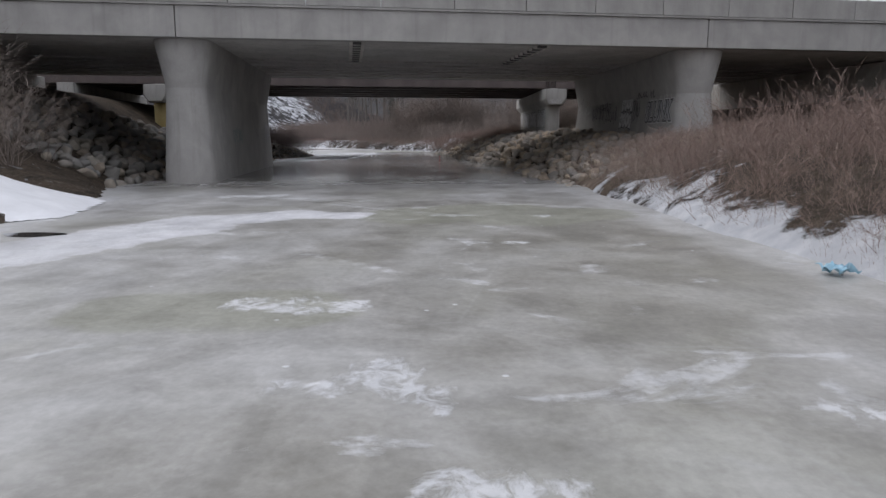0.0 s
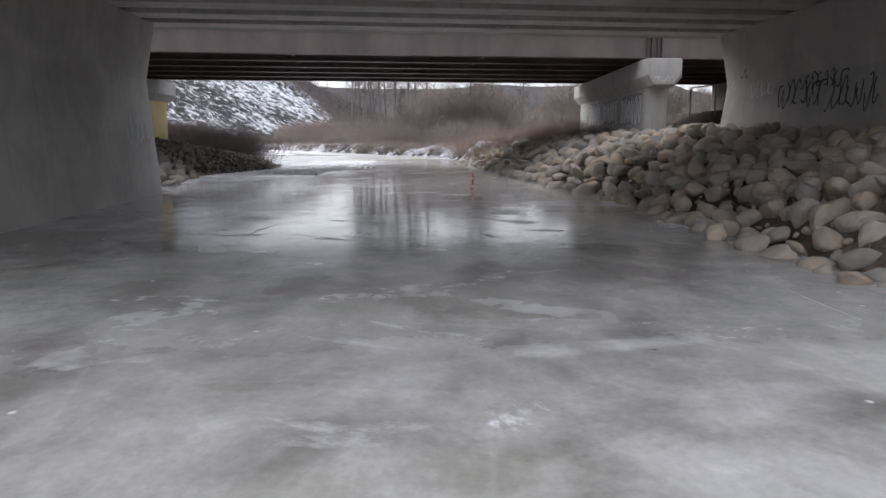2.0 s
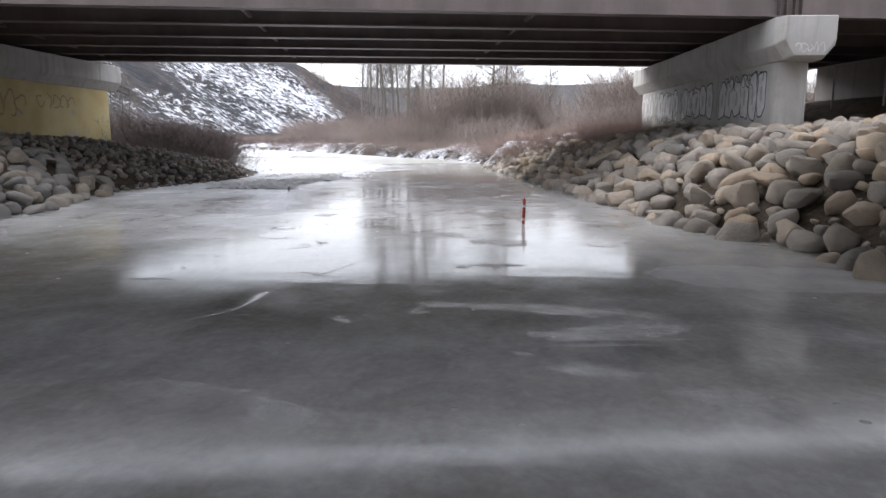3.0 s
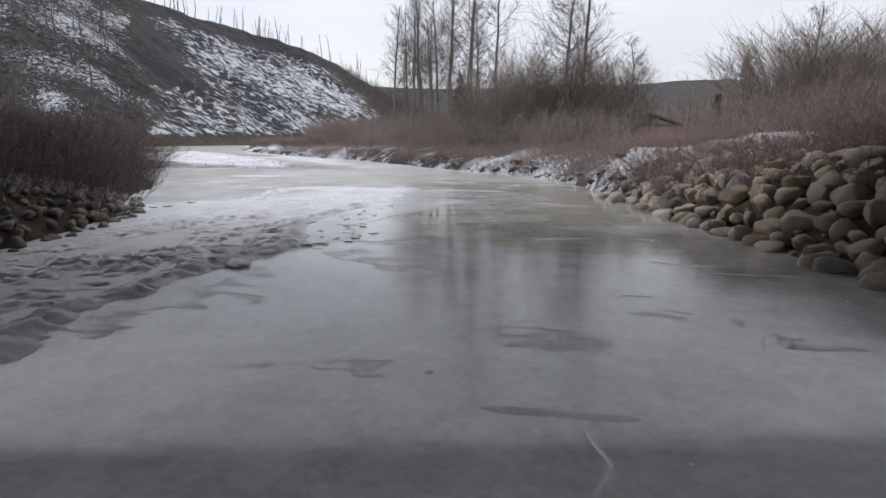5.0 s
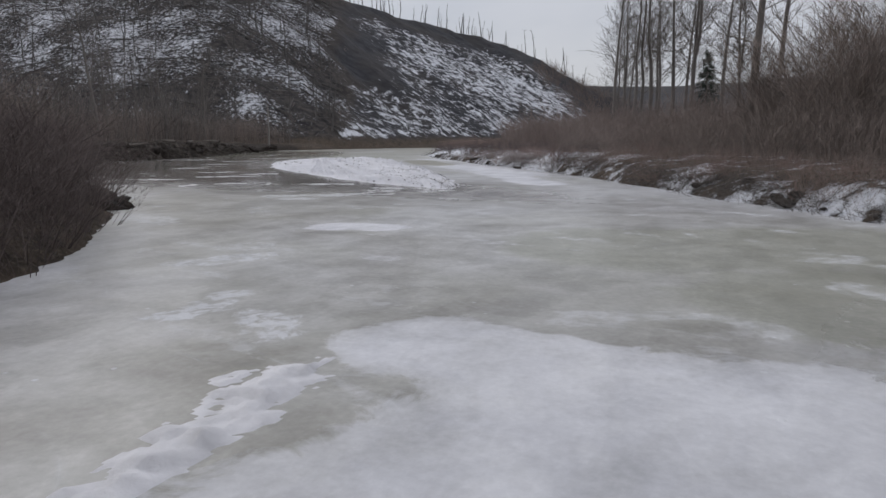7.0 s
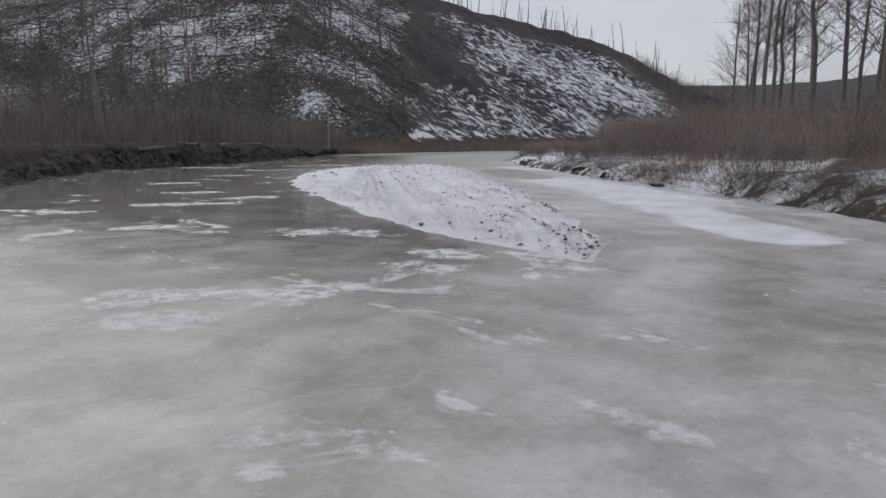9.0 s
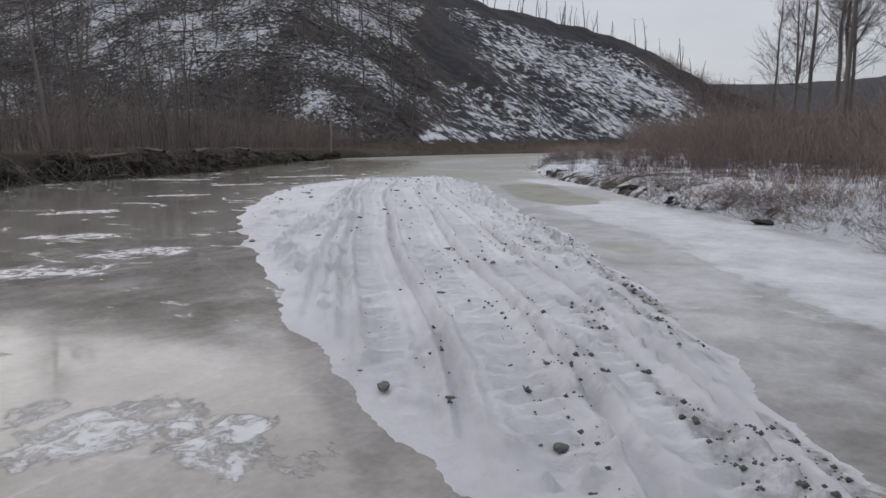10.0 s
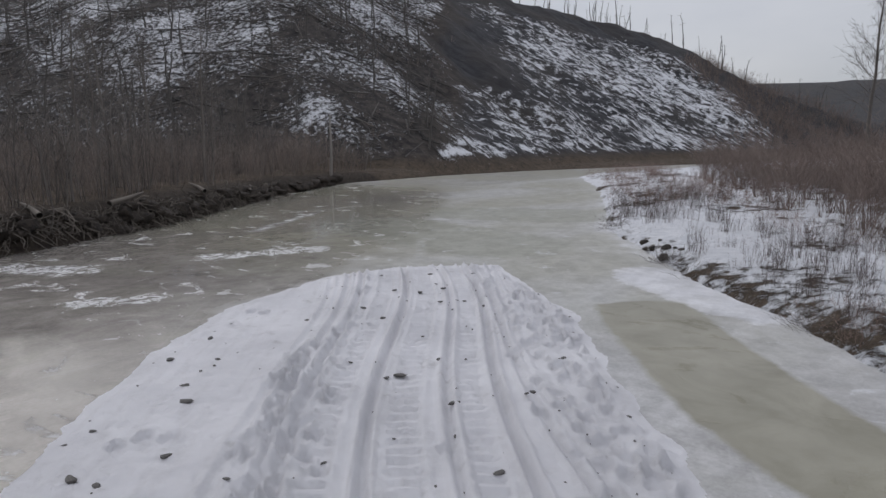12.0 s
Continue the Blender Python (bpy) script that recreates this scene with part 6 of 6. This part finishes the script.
def place_trees():
    kinds = [bare_tree(s, h, r, n, lo, ri) for s, h, r, n, lo, ri in ((1, 17, 0.2, 44, 0.28, 1.0), (2, 15, 0.17, 38, 0.35, 0.9), (3, 19, 0.22, 48, 0.3, 1.1), (4, 11, 0.15, 70, 0.16, 0.6))]
    sites = [(-8.3, 94.4, 0, 0.95), (-7.4, 103.6, 1, 1.0), (-9.6, 109.5, 3, 0.9), (-21.5, 137.5, 2, 1.0), (-17.8, 132.6, 1, 1.05), (-15.2, 122.5, 0, 1.0), (-13.2, 117.6, 2, 0.9),
             (-10.8, 112.6, 1, 0.95), (-23.6, 144.0, 0, 1.1), (-21.0, 139.2, 2, 1.0), (-14.6, 124.8, 1, 1.0), (-1.6, 91.8, 3, 1.05), (-0.6, 93.0, 0, 0.85), (-19.5, 118.8, 1, 1.0),
             (-17.0, 121.5, 2, 0.95), (-13.5, 119.6, 0, 1.0), (-9.5, 115.0, 1, 0.9), (-20.5, 150.0, 2, 1.0), (-26.0, 156.0, 1, 1.1), (-27.5, 165.0, 0, 1.1), (4.0, 106.0, 3, 0.8), (-30.0, 172.0, 2, 1.0), (1.0, 120.0, 3, 1.0), (16.0, 100.0, 3, 0.9)]
    sites += [(-64.0, 104.0, 1, 0.62), (-69.0, 112.0, 0, 0.6), (-58.5, 101.0, 3, 0.6), (-74.0, 120.0, 1, 0.7), (-72.5, 127.0, 3, 0.65), (-78.0, 118.0, 2, 0.6), (-66.5, 120.0, 1, 0.5), (-84.0, 126.0, 0, 0.65)]
    sites += [(-52.6, 96.3, 1, 0.75), (-56.0, 99.5, 0, 0.55), (-49.5, 91.0, 3, 0.5), (-60.5, 109.5, 1, 0.6), (-62.5, 116.5, 2, 0.5)]
    lean = {32: Euler((-0.12, -0.2, 0.6)), 33: Euler((0.05, -0.1, 2.0))}
    group = "bare poplars in the valley"
    rng = random.Random(5)
    for n, (x, y, k, s) in enumerate(sites):
        turn = lean.get(n) or Euler((rng.uniform(-0.04, 0.04), rng.uniform(-0.04, 0.04), rng.uniform(0, 6.28)))
        m = Matrix.Translation((x, y, float(ground_height(x, y)[0]) - 0.1)) @ turn.to_matrix().to_4x4()
        made = copy_thing(kinds[k], m)
        made.scale = (s, s, s)
        tagged(made, "tall bare poplar with dark trunk in the brush" if k != 3 else "spreading bare tree with many fine branches", "tree", group)
    for ob in kinds:
        for o in (*ob.children_recursive, ob):
            bpy.data.objects.remove(o)


place_trees()


def snags():
    """Burnt, broken trunks on the bluff."""
    kinds = []
    for s in range(5):
        rng = np.random.default_rng(100 + s)
        t = np.linspace(0, 1, 6)
        line = np.column_stack([np.cumsum(rng.normal(0, 0.02, (6, 2)), 0) + 0.05 * rng.normal() * t[:, None], t])
        tv, tq = tubes(line[None], (0.016 * (1 - 0.75 * t) + 0.002)[None], 5)
        n = 9
        f = rng.uniform(0.35, 0.98, n)
        b = np.column_stack([np.interp(f, t, line[:, k]) for k in range(3)])
        az = rng.uniform(0, 6.28, n)
        e = b + np.column_stack([np.cos(az), np.sin(az), rng.uniform(0.2, 1.2, n)]) * rng.uniform(0.03, 0.12, (n, 1))
        bv, bq = tubes(np.stack([b, e], 1), np.tile([0.004, 0.0015], (n, 1)))
        root = new("dead_tree")
        part("trunk", array_mesh("trunk", tv, tq, m_burnt), root)
        part("crown", array_mesh("crown", bv, bq, m_burnt, False), root)
        kinds.append(root)
    rng = np.random.default_rng(9)
    x, y = rng.uniform(-160, -40, 6000), rng.uniform(140, 330, 6000)
    z, k = land(x, y)
    crest = np.argwhere((k["bluff"] > -0.8) & (k["bluff"] < 9) & (k["hill"] > 3) & (k["w"] > -70) & (k["w"] < 112))[:, 0][:120]
    x2, y2 = rng.uniform(-150, -70, 3000), rng.uniform(125, 215, 3000)
    z2, k2 = land(x2, y2)
    west = np.argwhere((k2["hill"] > 1.0) & (((x2 + 69) * 0.817 + (y2 - 152) * 0.577) < -1))[:, 0][:210]
    for xs, ys, zs, ids, h0, h1 in ((x, y, z, crest, 3.5, 9), (x2, y2, z2, west, 3.5, 9)):
        for i in ids:
            h = rng.uniform(h0, h1)
            made = copy_thing(kinds[rng.integers(5)], Matrix.Translation((xs[i], ys[i], zs[i] - 0.2)) @ Euler((rng.normal(0, 0.06), rng.normal(0, 0.06), rng.uniform(0, 6.28))).to_matrix().to_4x4())
            made.scale = (h, h, h)
            tagged(made, "thin burnt dead tree standing on the bluff", "dead tree", "dead trees on the bluff")
    for ob in kinds:
        for o in (*ob.children_recursive, ob):
            bpy.data.objects.remove(o)
    # fallen trunks
    x3, y3 = rng.uniform(-165, -72, 4000), rng.uniform(118, 240, 4000)
    z3, k3 = land(x3, y3)
    ok = np.argwhere((k3["hill"] > 0.6) & (((x3 + 69) * 0.817 + (y3 - 152) * 0.577) < 0) & (k3["bluff"] < 1))[:, 0][:1100]
    ang = rng.normal(0.6, 0.6, len(ok))
    ln = rng.uniform(1.0, 6.5, len(ok))
    d = np.column_stack([np.cos(ang), np.sin(ang)]) * ln[:, None] / 2
    p0, p1 = np.column_stack([x3[ok], y3[ok]]) - d, np.column_stack([x3[ok], y3[ok]]) + d
    a = np.column_stack([p0, ground_height(*p0.T) + rng.uniform(0.05, 0.5, len(ok))])
    b = np.column_stack([p1, ground_height(*p1.T) + rng.uniform(0.05, 0.5, len(ok))])
    r = rng.uniform(0.04, 0.13, len(ok))
    v, q = tubes(np.stack([a, b], 1), np.stack([r, r * 0.6], 1), 4)
    tagged(new("fallen_timber", array_mesh("fallen_timber", v, q, m_burnt, False)), "dark fallen tree trunks strewn over the snowy slope", "fallen trees", kind="stuff")
    # low scrub between them
    a = np.column_stack([x3, y3])[np.argwhere((k3["hill"] > 0.4) & (((x3 + 69) * 0.817 + (y3 - 152) * 0.577) < 1.5))[:, 0]][:520]
    thicket("slope_scrub", "dark leafless scrub on the snowy slope", m_grey_twig, a, rng.uniform(0.7, 2.2, len(a)), 7, 3, 30, 0.6, 0.02, 0.6)


snags()


def pale_trunk():
    x, y = -69.0, 134.3
    z = float(ground_height(x, y)[0])
    t = np.linspace(0, 1, 6)
    v, q = tubes([np.column_stack([0.1 * np.sin(t * 3), 0 * t, t * 5.4])], [0.14 * (1 - 0.5 * t)], 8)
    root = tagged(new("dead_birch"), "pale bare dead birch trunk at the bank", "dead tree")
    root.matrix_basis = pose(x, y, z - 0.1)
    part("trunk", array_mesh("trunk", v, q, m_pale_trunk), root)


pale_trunk()


# ---- roots, logs and soil hanging over the cut bank ----
def cut_bank():
    rng = np.random.default_rng(55)
    line = LEFT[(LEFT[:, 1] > 77) & (LEFT[:, 1] < 134)][:, :2]
    seg = np.concatenate([[0], np.cumsum(np.linalg.norm(np.diff(line, axis=0), axis=1))])
    n = 4200
    s = rng.uniform(0, seg[-1], n)
    px, py = np.interp(s, seg, line[:, 0]), np.interp(s, seg, line[:, 1])
    back = rng.uniform(-0.1, 1.2, n)
    px, py = px - back * 0.8, py + back * 0.55
    z = ground_height(px, py) + rng.uniform(-0.1, 0.25, n)
    start = np.column_stack([px, py, np.maximum(z, 0.15)])
    way = np.column_stack([rng.normal(0.3, 0.5, n), rng.normal(-0.3, 0.5, n), rng.normal(-0.6, 0.5, n)]) * rng.uniform(0.25, 1.1, (n, 1))
    end = start + way
    end[:, 2] = np.maximum(end[:, 2], 0.03)
    mid = 0.5 * (start + end) + rng.normal(0, 0.12, end.shape)
    mid[:, 2] = np.maximum(mid[:, 2], 0.05)
    r = rng.uniform(0.008, 0.035, n)
    v, q = tubes(np.stack([start, mid, end], 1), np.stack([r, r * 0.7, r * 0.4], 1), 4)
    tagged(new("hanging_roots", array_mesh("hanging_roots", v, q, m_driftwood, False)), "tangle of grey roots and branches over the cut bank", "roots", kind="stuff")
    for k, (x, y, turn, ln) in enumerate(((-49, 94.5, 60, 6), (-51.6, 101, 75, 5), (-53.5, 106, 40, 4), (-57, 112, 65, 4.5), (-44, 89, 35, 5), (-60, 118, 50, 3.5), (-50.5, 98, 20, 3))):
        z = float(ground_height(x - 1, y + 0.7)[0])
        v, q = tubes([[(0, -ln / 2, 0.1), (0.1, 0, 0.18), (0, ln / 2, 0.25)]], [[0.11, 0.09, 0.05]], 7)
        ob = new("fallen_log", array_mesh("fallen_log", v, q, m_driftwood))
        ob.matrix_basis = pose(x - 0.9, y + 0.6, z - 0.05, 0, 0, turn)
        tagged(ob, "weathered grey log lying on the cut bank", "log", "logs on the bank")


cut_bank()


def soil_clumps():
    """Slumped clods of dark soil and turf along the undercut banks."""
    m, _, _, b = material("dark_wet_turf", 0.95)
    k = Net(m)
    p = k.coords("World")
    k.l.new(k.mix(k.ramp(k.noise(p, 4, 8, 0.72), (0.35, 0), (0.68, 1)), (0.014, 0.012, 0.011), (0.085, 0.067, 0.054)), b.inputs["Base Color"])
    k.bump(b, k.noise(p, 12, 8, 0.75), 1.0, 0.12)
    shapes = []
    for me in COBBLES:
        v = np.empty(len(me.vertices) * 3)
        me.vertices.foreach_get("co", v)
        shapes.append((v.reshape(-1, 3), np.array([tuple(f.vertices) for f in me.polygons])))
    rng = np.random.default_rng(91)
    for line, y0, y1, count, low, high, side, label in ((LEFT, 77, 138, 330, 0.35, 1.25, -1, "dark slumped soil and turf of the cut bank"), (RIGHT, 66, 122, 150, 0.16, 0.5, 1, "small dark clods of turf at the bank edge")):
        pts = line[(line[:, 1] > y0 - 6) & (line[:, 1] < y1 + 6)][:, :2]
        seg = np.concatenate([[0], np.cumsum(np.linalg.norm(np.diff(pts, axis=0), axis=1))])
        s = rng.uniform(0, seg[-1], count)
        px, py = np.interp(s, seg, pts[:, 0]), np.interp(s, seg, pts[:, 1])
        back = rng.uniform(0.0, 1.0, count)
        px, py = px + side * back * 0.8, py - side * back * 0.55 * (1 if side < 0 else -1)
        z, mask = land(px, py)
        pieces = []
        for x, y, h, water in zip(px, py, z, mask["water"]):
            if side > 0 and fbm(np.array([x / 2.5]), np.array([y / 2.5]), 47, 2)[0] < 0.03:
                continue
            size = low + (high - low) * rng.random() ** 1.6
            v, q = shapes[rng.integers(9)]
            turn = np.array(Euler((rng.uniform(-0.3, 0.3), rng.uniform(-0.3, 0.3), rng.uniform(0, 6.28))).to_matrix())
            v = v * (1 + 0.35 * rng.normal(0, 1, (len(v), 1)) * 0.4)
            pieces.append((v @ turn.T * size * (1.2, 1.2, 0.9) + (x, y, max(h, 0.0) + size * 0.06), q))
        v, q = join_arrays(pieces)
        tagged(new("soil_clumps", array_mesh("soil_clumps", v, q, m, True)), label, "soil", kind="stuff")


soil_clumps()


# ---- spruce and buildings behind the brush ----
def spruce(height, seed):
    rng = np.random.default_rng(seed)
    root = new("spruce_tree")
    v, q = tubes([[(0, 0, -0.1), (0, 0, height)]], [[0.14, 0.02]], 7)
    part("trunk", array_mesh("trunk", v, q, m_bark), root)
    n = 260
    s = rng.random(n) ** 0.8
    z = 0.8 + (height - 0.9) * s
    ln = (height - z) * 0.27 * rng.uniform(0.7, 1.15, n) + 0.12
    az = rng.uniform(0, 2 * math.pi, n)
    out = np.column_stack([np.cos(az), np.sin(az), rng.uniform(-0.35, 0.0, n)])
    a = np.column_stack([0 * z, 0 * z, z])
    pieces = [tubes(np.stack([a, a + out * ln[:, None]], 1), np.tile([0.02, 0.006], (n, 1)))]
    k = np.repeat(np.arange(n), 22)
    f = rng.uniform(0.15, 1, len(k))[:, None]
    b = a[k] + out[k] * ln[k][:, None] * f
    e = b + rng.normal(0, 0.09, b.shape) + np.column_stack([out[k, 0] * 0.1, out[k, 1] * 0.1, np.full(len(k), -0.04)])
    pieces.append(tubes(np.stack([b, e], 1), np.tile([0.02, 0.004], (len(k), 1))))
    v, q = join_arrays(pieces)
    m = stems("spruce_needles", (0.028, 0.038, 0.03), (0.07, 0.085, 0.065))
    part("crown", array_mesh("crown", v, q, m, False), root, "dark green needle branches")
    return root


for x, y, h, seed in ((14.1, 110.3, 7.6, 1), (12.3, 112.0, 4.4, 2), (-12.5, 121.0, 8.0, 3)):
    tree = spruce(h, seed)
    tree.matrix_basis = pose(x, y, float(ground_height(x, y)[0]))
    tagged(tree, "dark green spruce standing among bare brush", "spruce", "spruces")


def house(name, label, x, y, turn, wide, deep, wall_h, roof_h, wall_mat, open_front):
    root = tagged(new(name), label, "house")
    root.matrix_basis = pose(x, y, float(ground_height(x, y)[0]) - 0.2, 0, 0, turn)
    roof_mat = plain("grey_brown_roof", (0.11, 0.095, 0.085), 0.85)
    if open_front:
        for sx in (-1, 1):
            for sy in (-1, 1):
                part("post", mesh_of("post", box_bm(sx * (wide / 2 - 0.1) - 0.08, sx * (wide / 2 - 0.1) + 0.08, sy * (deep / 2 - 0.1) - 0.08, sy * (deep / 2 - 0.1) + 0.08, 0, wall_h), wall_mat), root)
        for sx in (-1, 1):
            part("beam", mesh_of("beam", box_bm(sx * (wide / 2 - 0.1) - 0.06, sx * (wide / 2 - 0.1) + 0.06, -deep / 2, deep / 2, wall_h - 0.3, wall_h - 0.14), wall_mat), root)
            part("beam", mesh_of("beam", box_bm(sx * (wide / 2 - 0.1) - 0.05, sx * (wide / 2 - 0.1) + 0.05, -deep / 2, deep / 2, 0.7, 0.8), wall_mat), root)
            part("post", mesh_of("post", box_bm(sx * (wide / 2 - 0.1) - 0.07, sx * (wide / 2 - 0.1) + 0.07, -0.07, 0.07, 0, wall_h + roof_h - 0.2), wall_mat), root)
    else:
        part("wall", mesh_of("wall", box_bm(-wide / 2, wide / 2, -deep / 2, deep / 2, wall_h * 0.5, wall_h), wall_mat), root)
        brick = plain("brown_brick", (0.27, 0.135, 0.09), 0.85, 0, 0.25, 5)
        part("wall", mesh_of("wall", box_bm(-wide / 2 - 0.04, wide / 2 + 0.04, -deep / 2 - 0.04, deep / 2 + 0.04, 0, wall_h * 0.5), brick), root, "brown brick lower wall")
        glass, _, _, b = material("window_glass", 0.1)
        b.inputs["Base Color"].default_value = (0.03, 0.035, 0.04, 1)
        for wx in (-wide * 0.25, wide * 0.22):
            win = part("window", mesh_of("window", box_bm(wx - 0.8, wx + 0.8, -deep / 2 - 0.05, -deep / 2 + 0.02, wall_h * 0.6, wall_h * 0.86), plain("white_window_frame", (0.6, 0.6, 0.58))), root)
            part("pane", mesh_of("pane", box_bm(wx - 0.72, wx + 0.72, -deep / 2 - 0.06, -deep / 2 - 0.04, wall_h * 0.62, wall_h * 0.84), glass), win)
    bm = extrude_profile([(-deep / 2 - 0.4, wall_h - 0.15), (0, wall_h + roof_h), (deep / 2 + 0.4, wall_h - 0.15), (deep / 2 + 0.4, wall_h - 0.3), (0, wall_h + roof_h - 0.18), (-deep / 2 - 0.4, wall_h - 0.3)], -wide / 2 - 0.35, wide / 2 + 0.35)
    part("roof", mesh_of("roof", bm, roof_mat), root)


house("shed", "open wooden shed with low roof behind the brush", 5.4, 104.5, 84, 3.0, 4.3, 1.9, 0.75, plain("brown_boards", (0.16, 0.115, 0.085), 0.85), True)
house("house", "two storey house with brown brick base and grey upper wall", 22.4, 138.0, -6, 7.4, 6.0, 4.3, 1.6, plain("grey_siding", (0.3, 0.3, 0.3), 0.8), False)



# ---- trees on the far ridges ----
def far_woods():
    rng = np.random.default_rng(3)
    x, y = rng.uniform(-120, 420, 9000), rng.uniform(150, 620, 9000)
    z, k = land(x, y)
    ok = (k["db"] < 1) & (k["far"] > 150) & (k["d"] > 20)
    x, y, z = x[ok][:3000], y[ok][:3000], z[ok][:3000]
    x2, y2 = rng.uniform(-40, 190, 5000), rng.uniform(190, 420, 5000)
    z2, k2 = land(x2, y2)
    ok = (k2["db"] < 1) & (k2["d"] > 15)
    x, y, z = np.concatenate([x, x2[ok][:2200]]), np.concatenate([y, y2[ok][:2200]]), np.concatenate([z, z2[ok][:2200]])
    x3, y3 = rng.uniform(-5, 85, 1600), rng.uniform(165, 235, 1600)
    z3, k3 = land(x3, y3)
    ok = (k3["db"] < 1) & (k3["d"] > 20)
    x, y, z = np.concatenate([x, x3[ok][:700]]), np.concatenate([y, y3[ok][:700]]), np.concatenate([z, z3[ok][:700]])
    h = rng.uniform(4, 10, len(x))
    base = np.column_stack([x, y, z - 0.3])
    top = base + np.column_stack([rng.normal(0, 0.3, len(x)), rng.normal(0, 0.3, len(x)), h])
    pieces = [tubes(np.stack([base, top], 1), np.tile([0.16, 0.04], (len(x), 1)))]
    j = np.repeat(np.arange(len(x)), 5)
    f = rng.uniform(0.35, 0.95, len(j))[:, None]
    b = base[j] * (1 - f) + top[j] * f
    e = b + np.column_stack([rng.normal(0, 1, len(j)), rng.normal(0, 1, len(j)), rng.uniform(0.3, 1.8, len(j))]) * 0.8
    pieces.append(tubes(np.stack([b, e], 1), np.tile([0.06, 0.02], (len(j), 1))))
    v, q = join_arrays(pieces)
    tagged(new("far_woods", array_mesh("far_woods", v, q, m_grey_twig, False)), "distant leafless woods on the low ridges", "woods", kind="stuff")


far_woods()


# ---- a scrap of blue plastic at the shore ----
def plastic_scrap(x, y):
    bm = bmesh.new()
    bmesh.ops.create_grid(bm, x_segments=8, y_segments=8, size=0.17)
    for v in bm.verts:
        n = noise.noise(v.co * 9)
        v.co = Vector((v.co.x * (1 + 0.5 * n), v.co.y * (0.8 + 0.6 * noise.noise(v.co * 7 + Vector((4, 0, 0)))), 0.05 + 0.14 * noise.noise(v.co * 11 + Vector((0, 3, 0)))))
    bmesh.ops.solidify(bm, geom=bm.faces[:], thickness=0.004)
    ob = new("plastic_scrap", mesh_of("plastic_scrap", bm, plain("pale_blue_plastic", (0.3, 0.5, 0.62), 0.35, 0, 0.15, 6), 40))
    ob.matrix_basis = pose(x, y, 0.03, 0, 0, 25)
    tagged(ob, "crumpled pale blue plastic scrap at the ice edge", "litter")


plastic_scrap(6.65, 14.53)
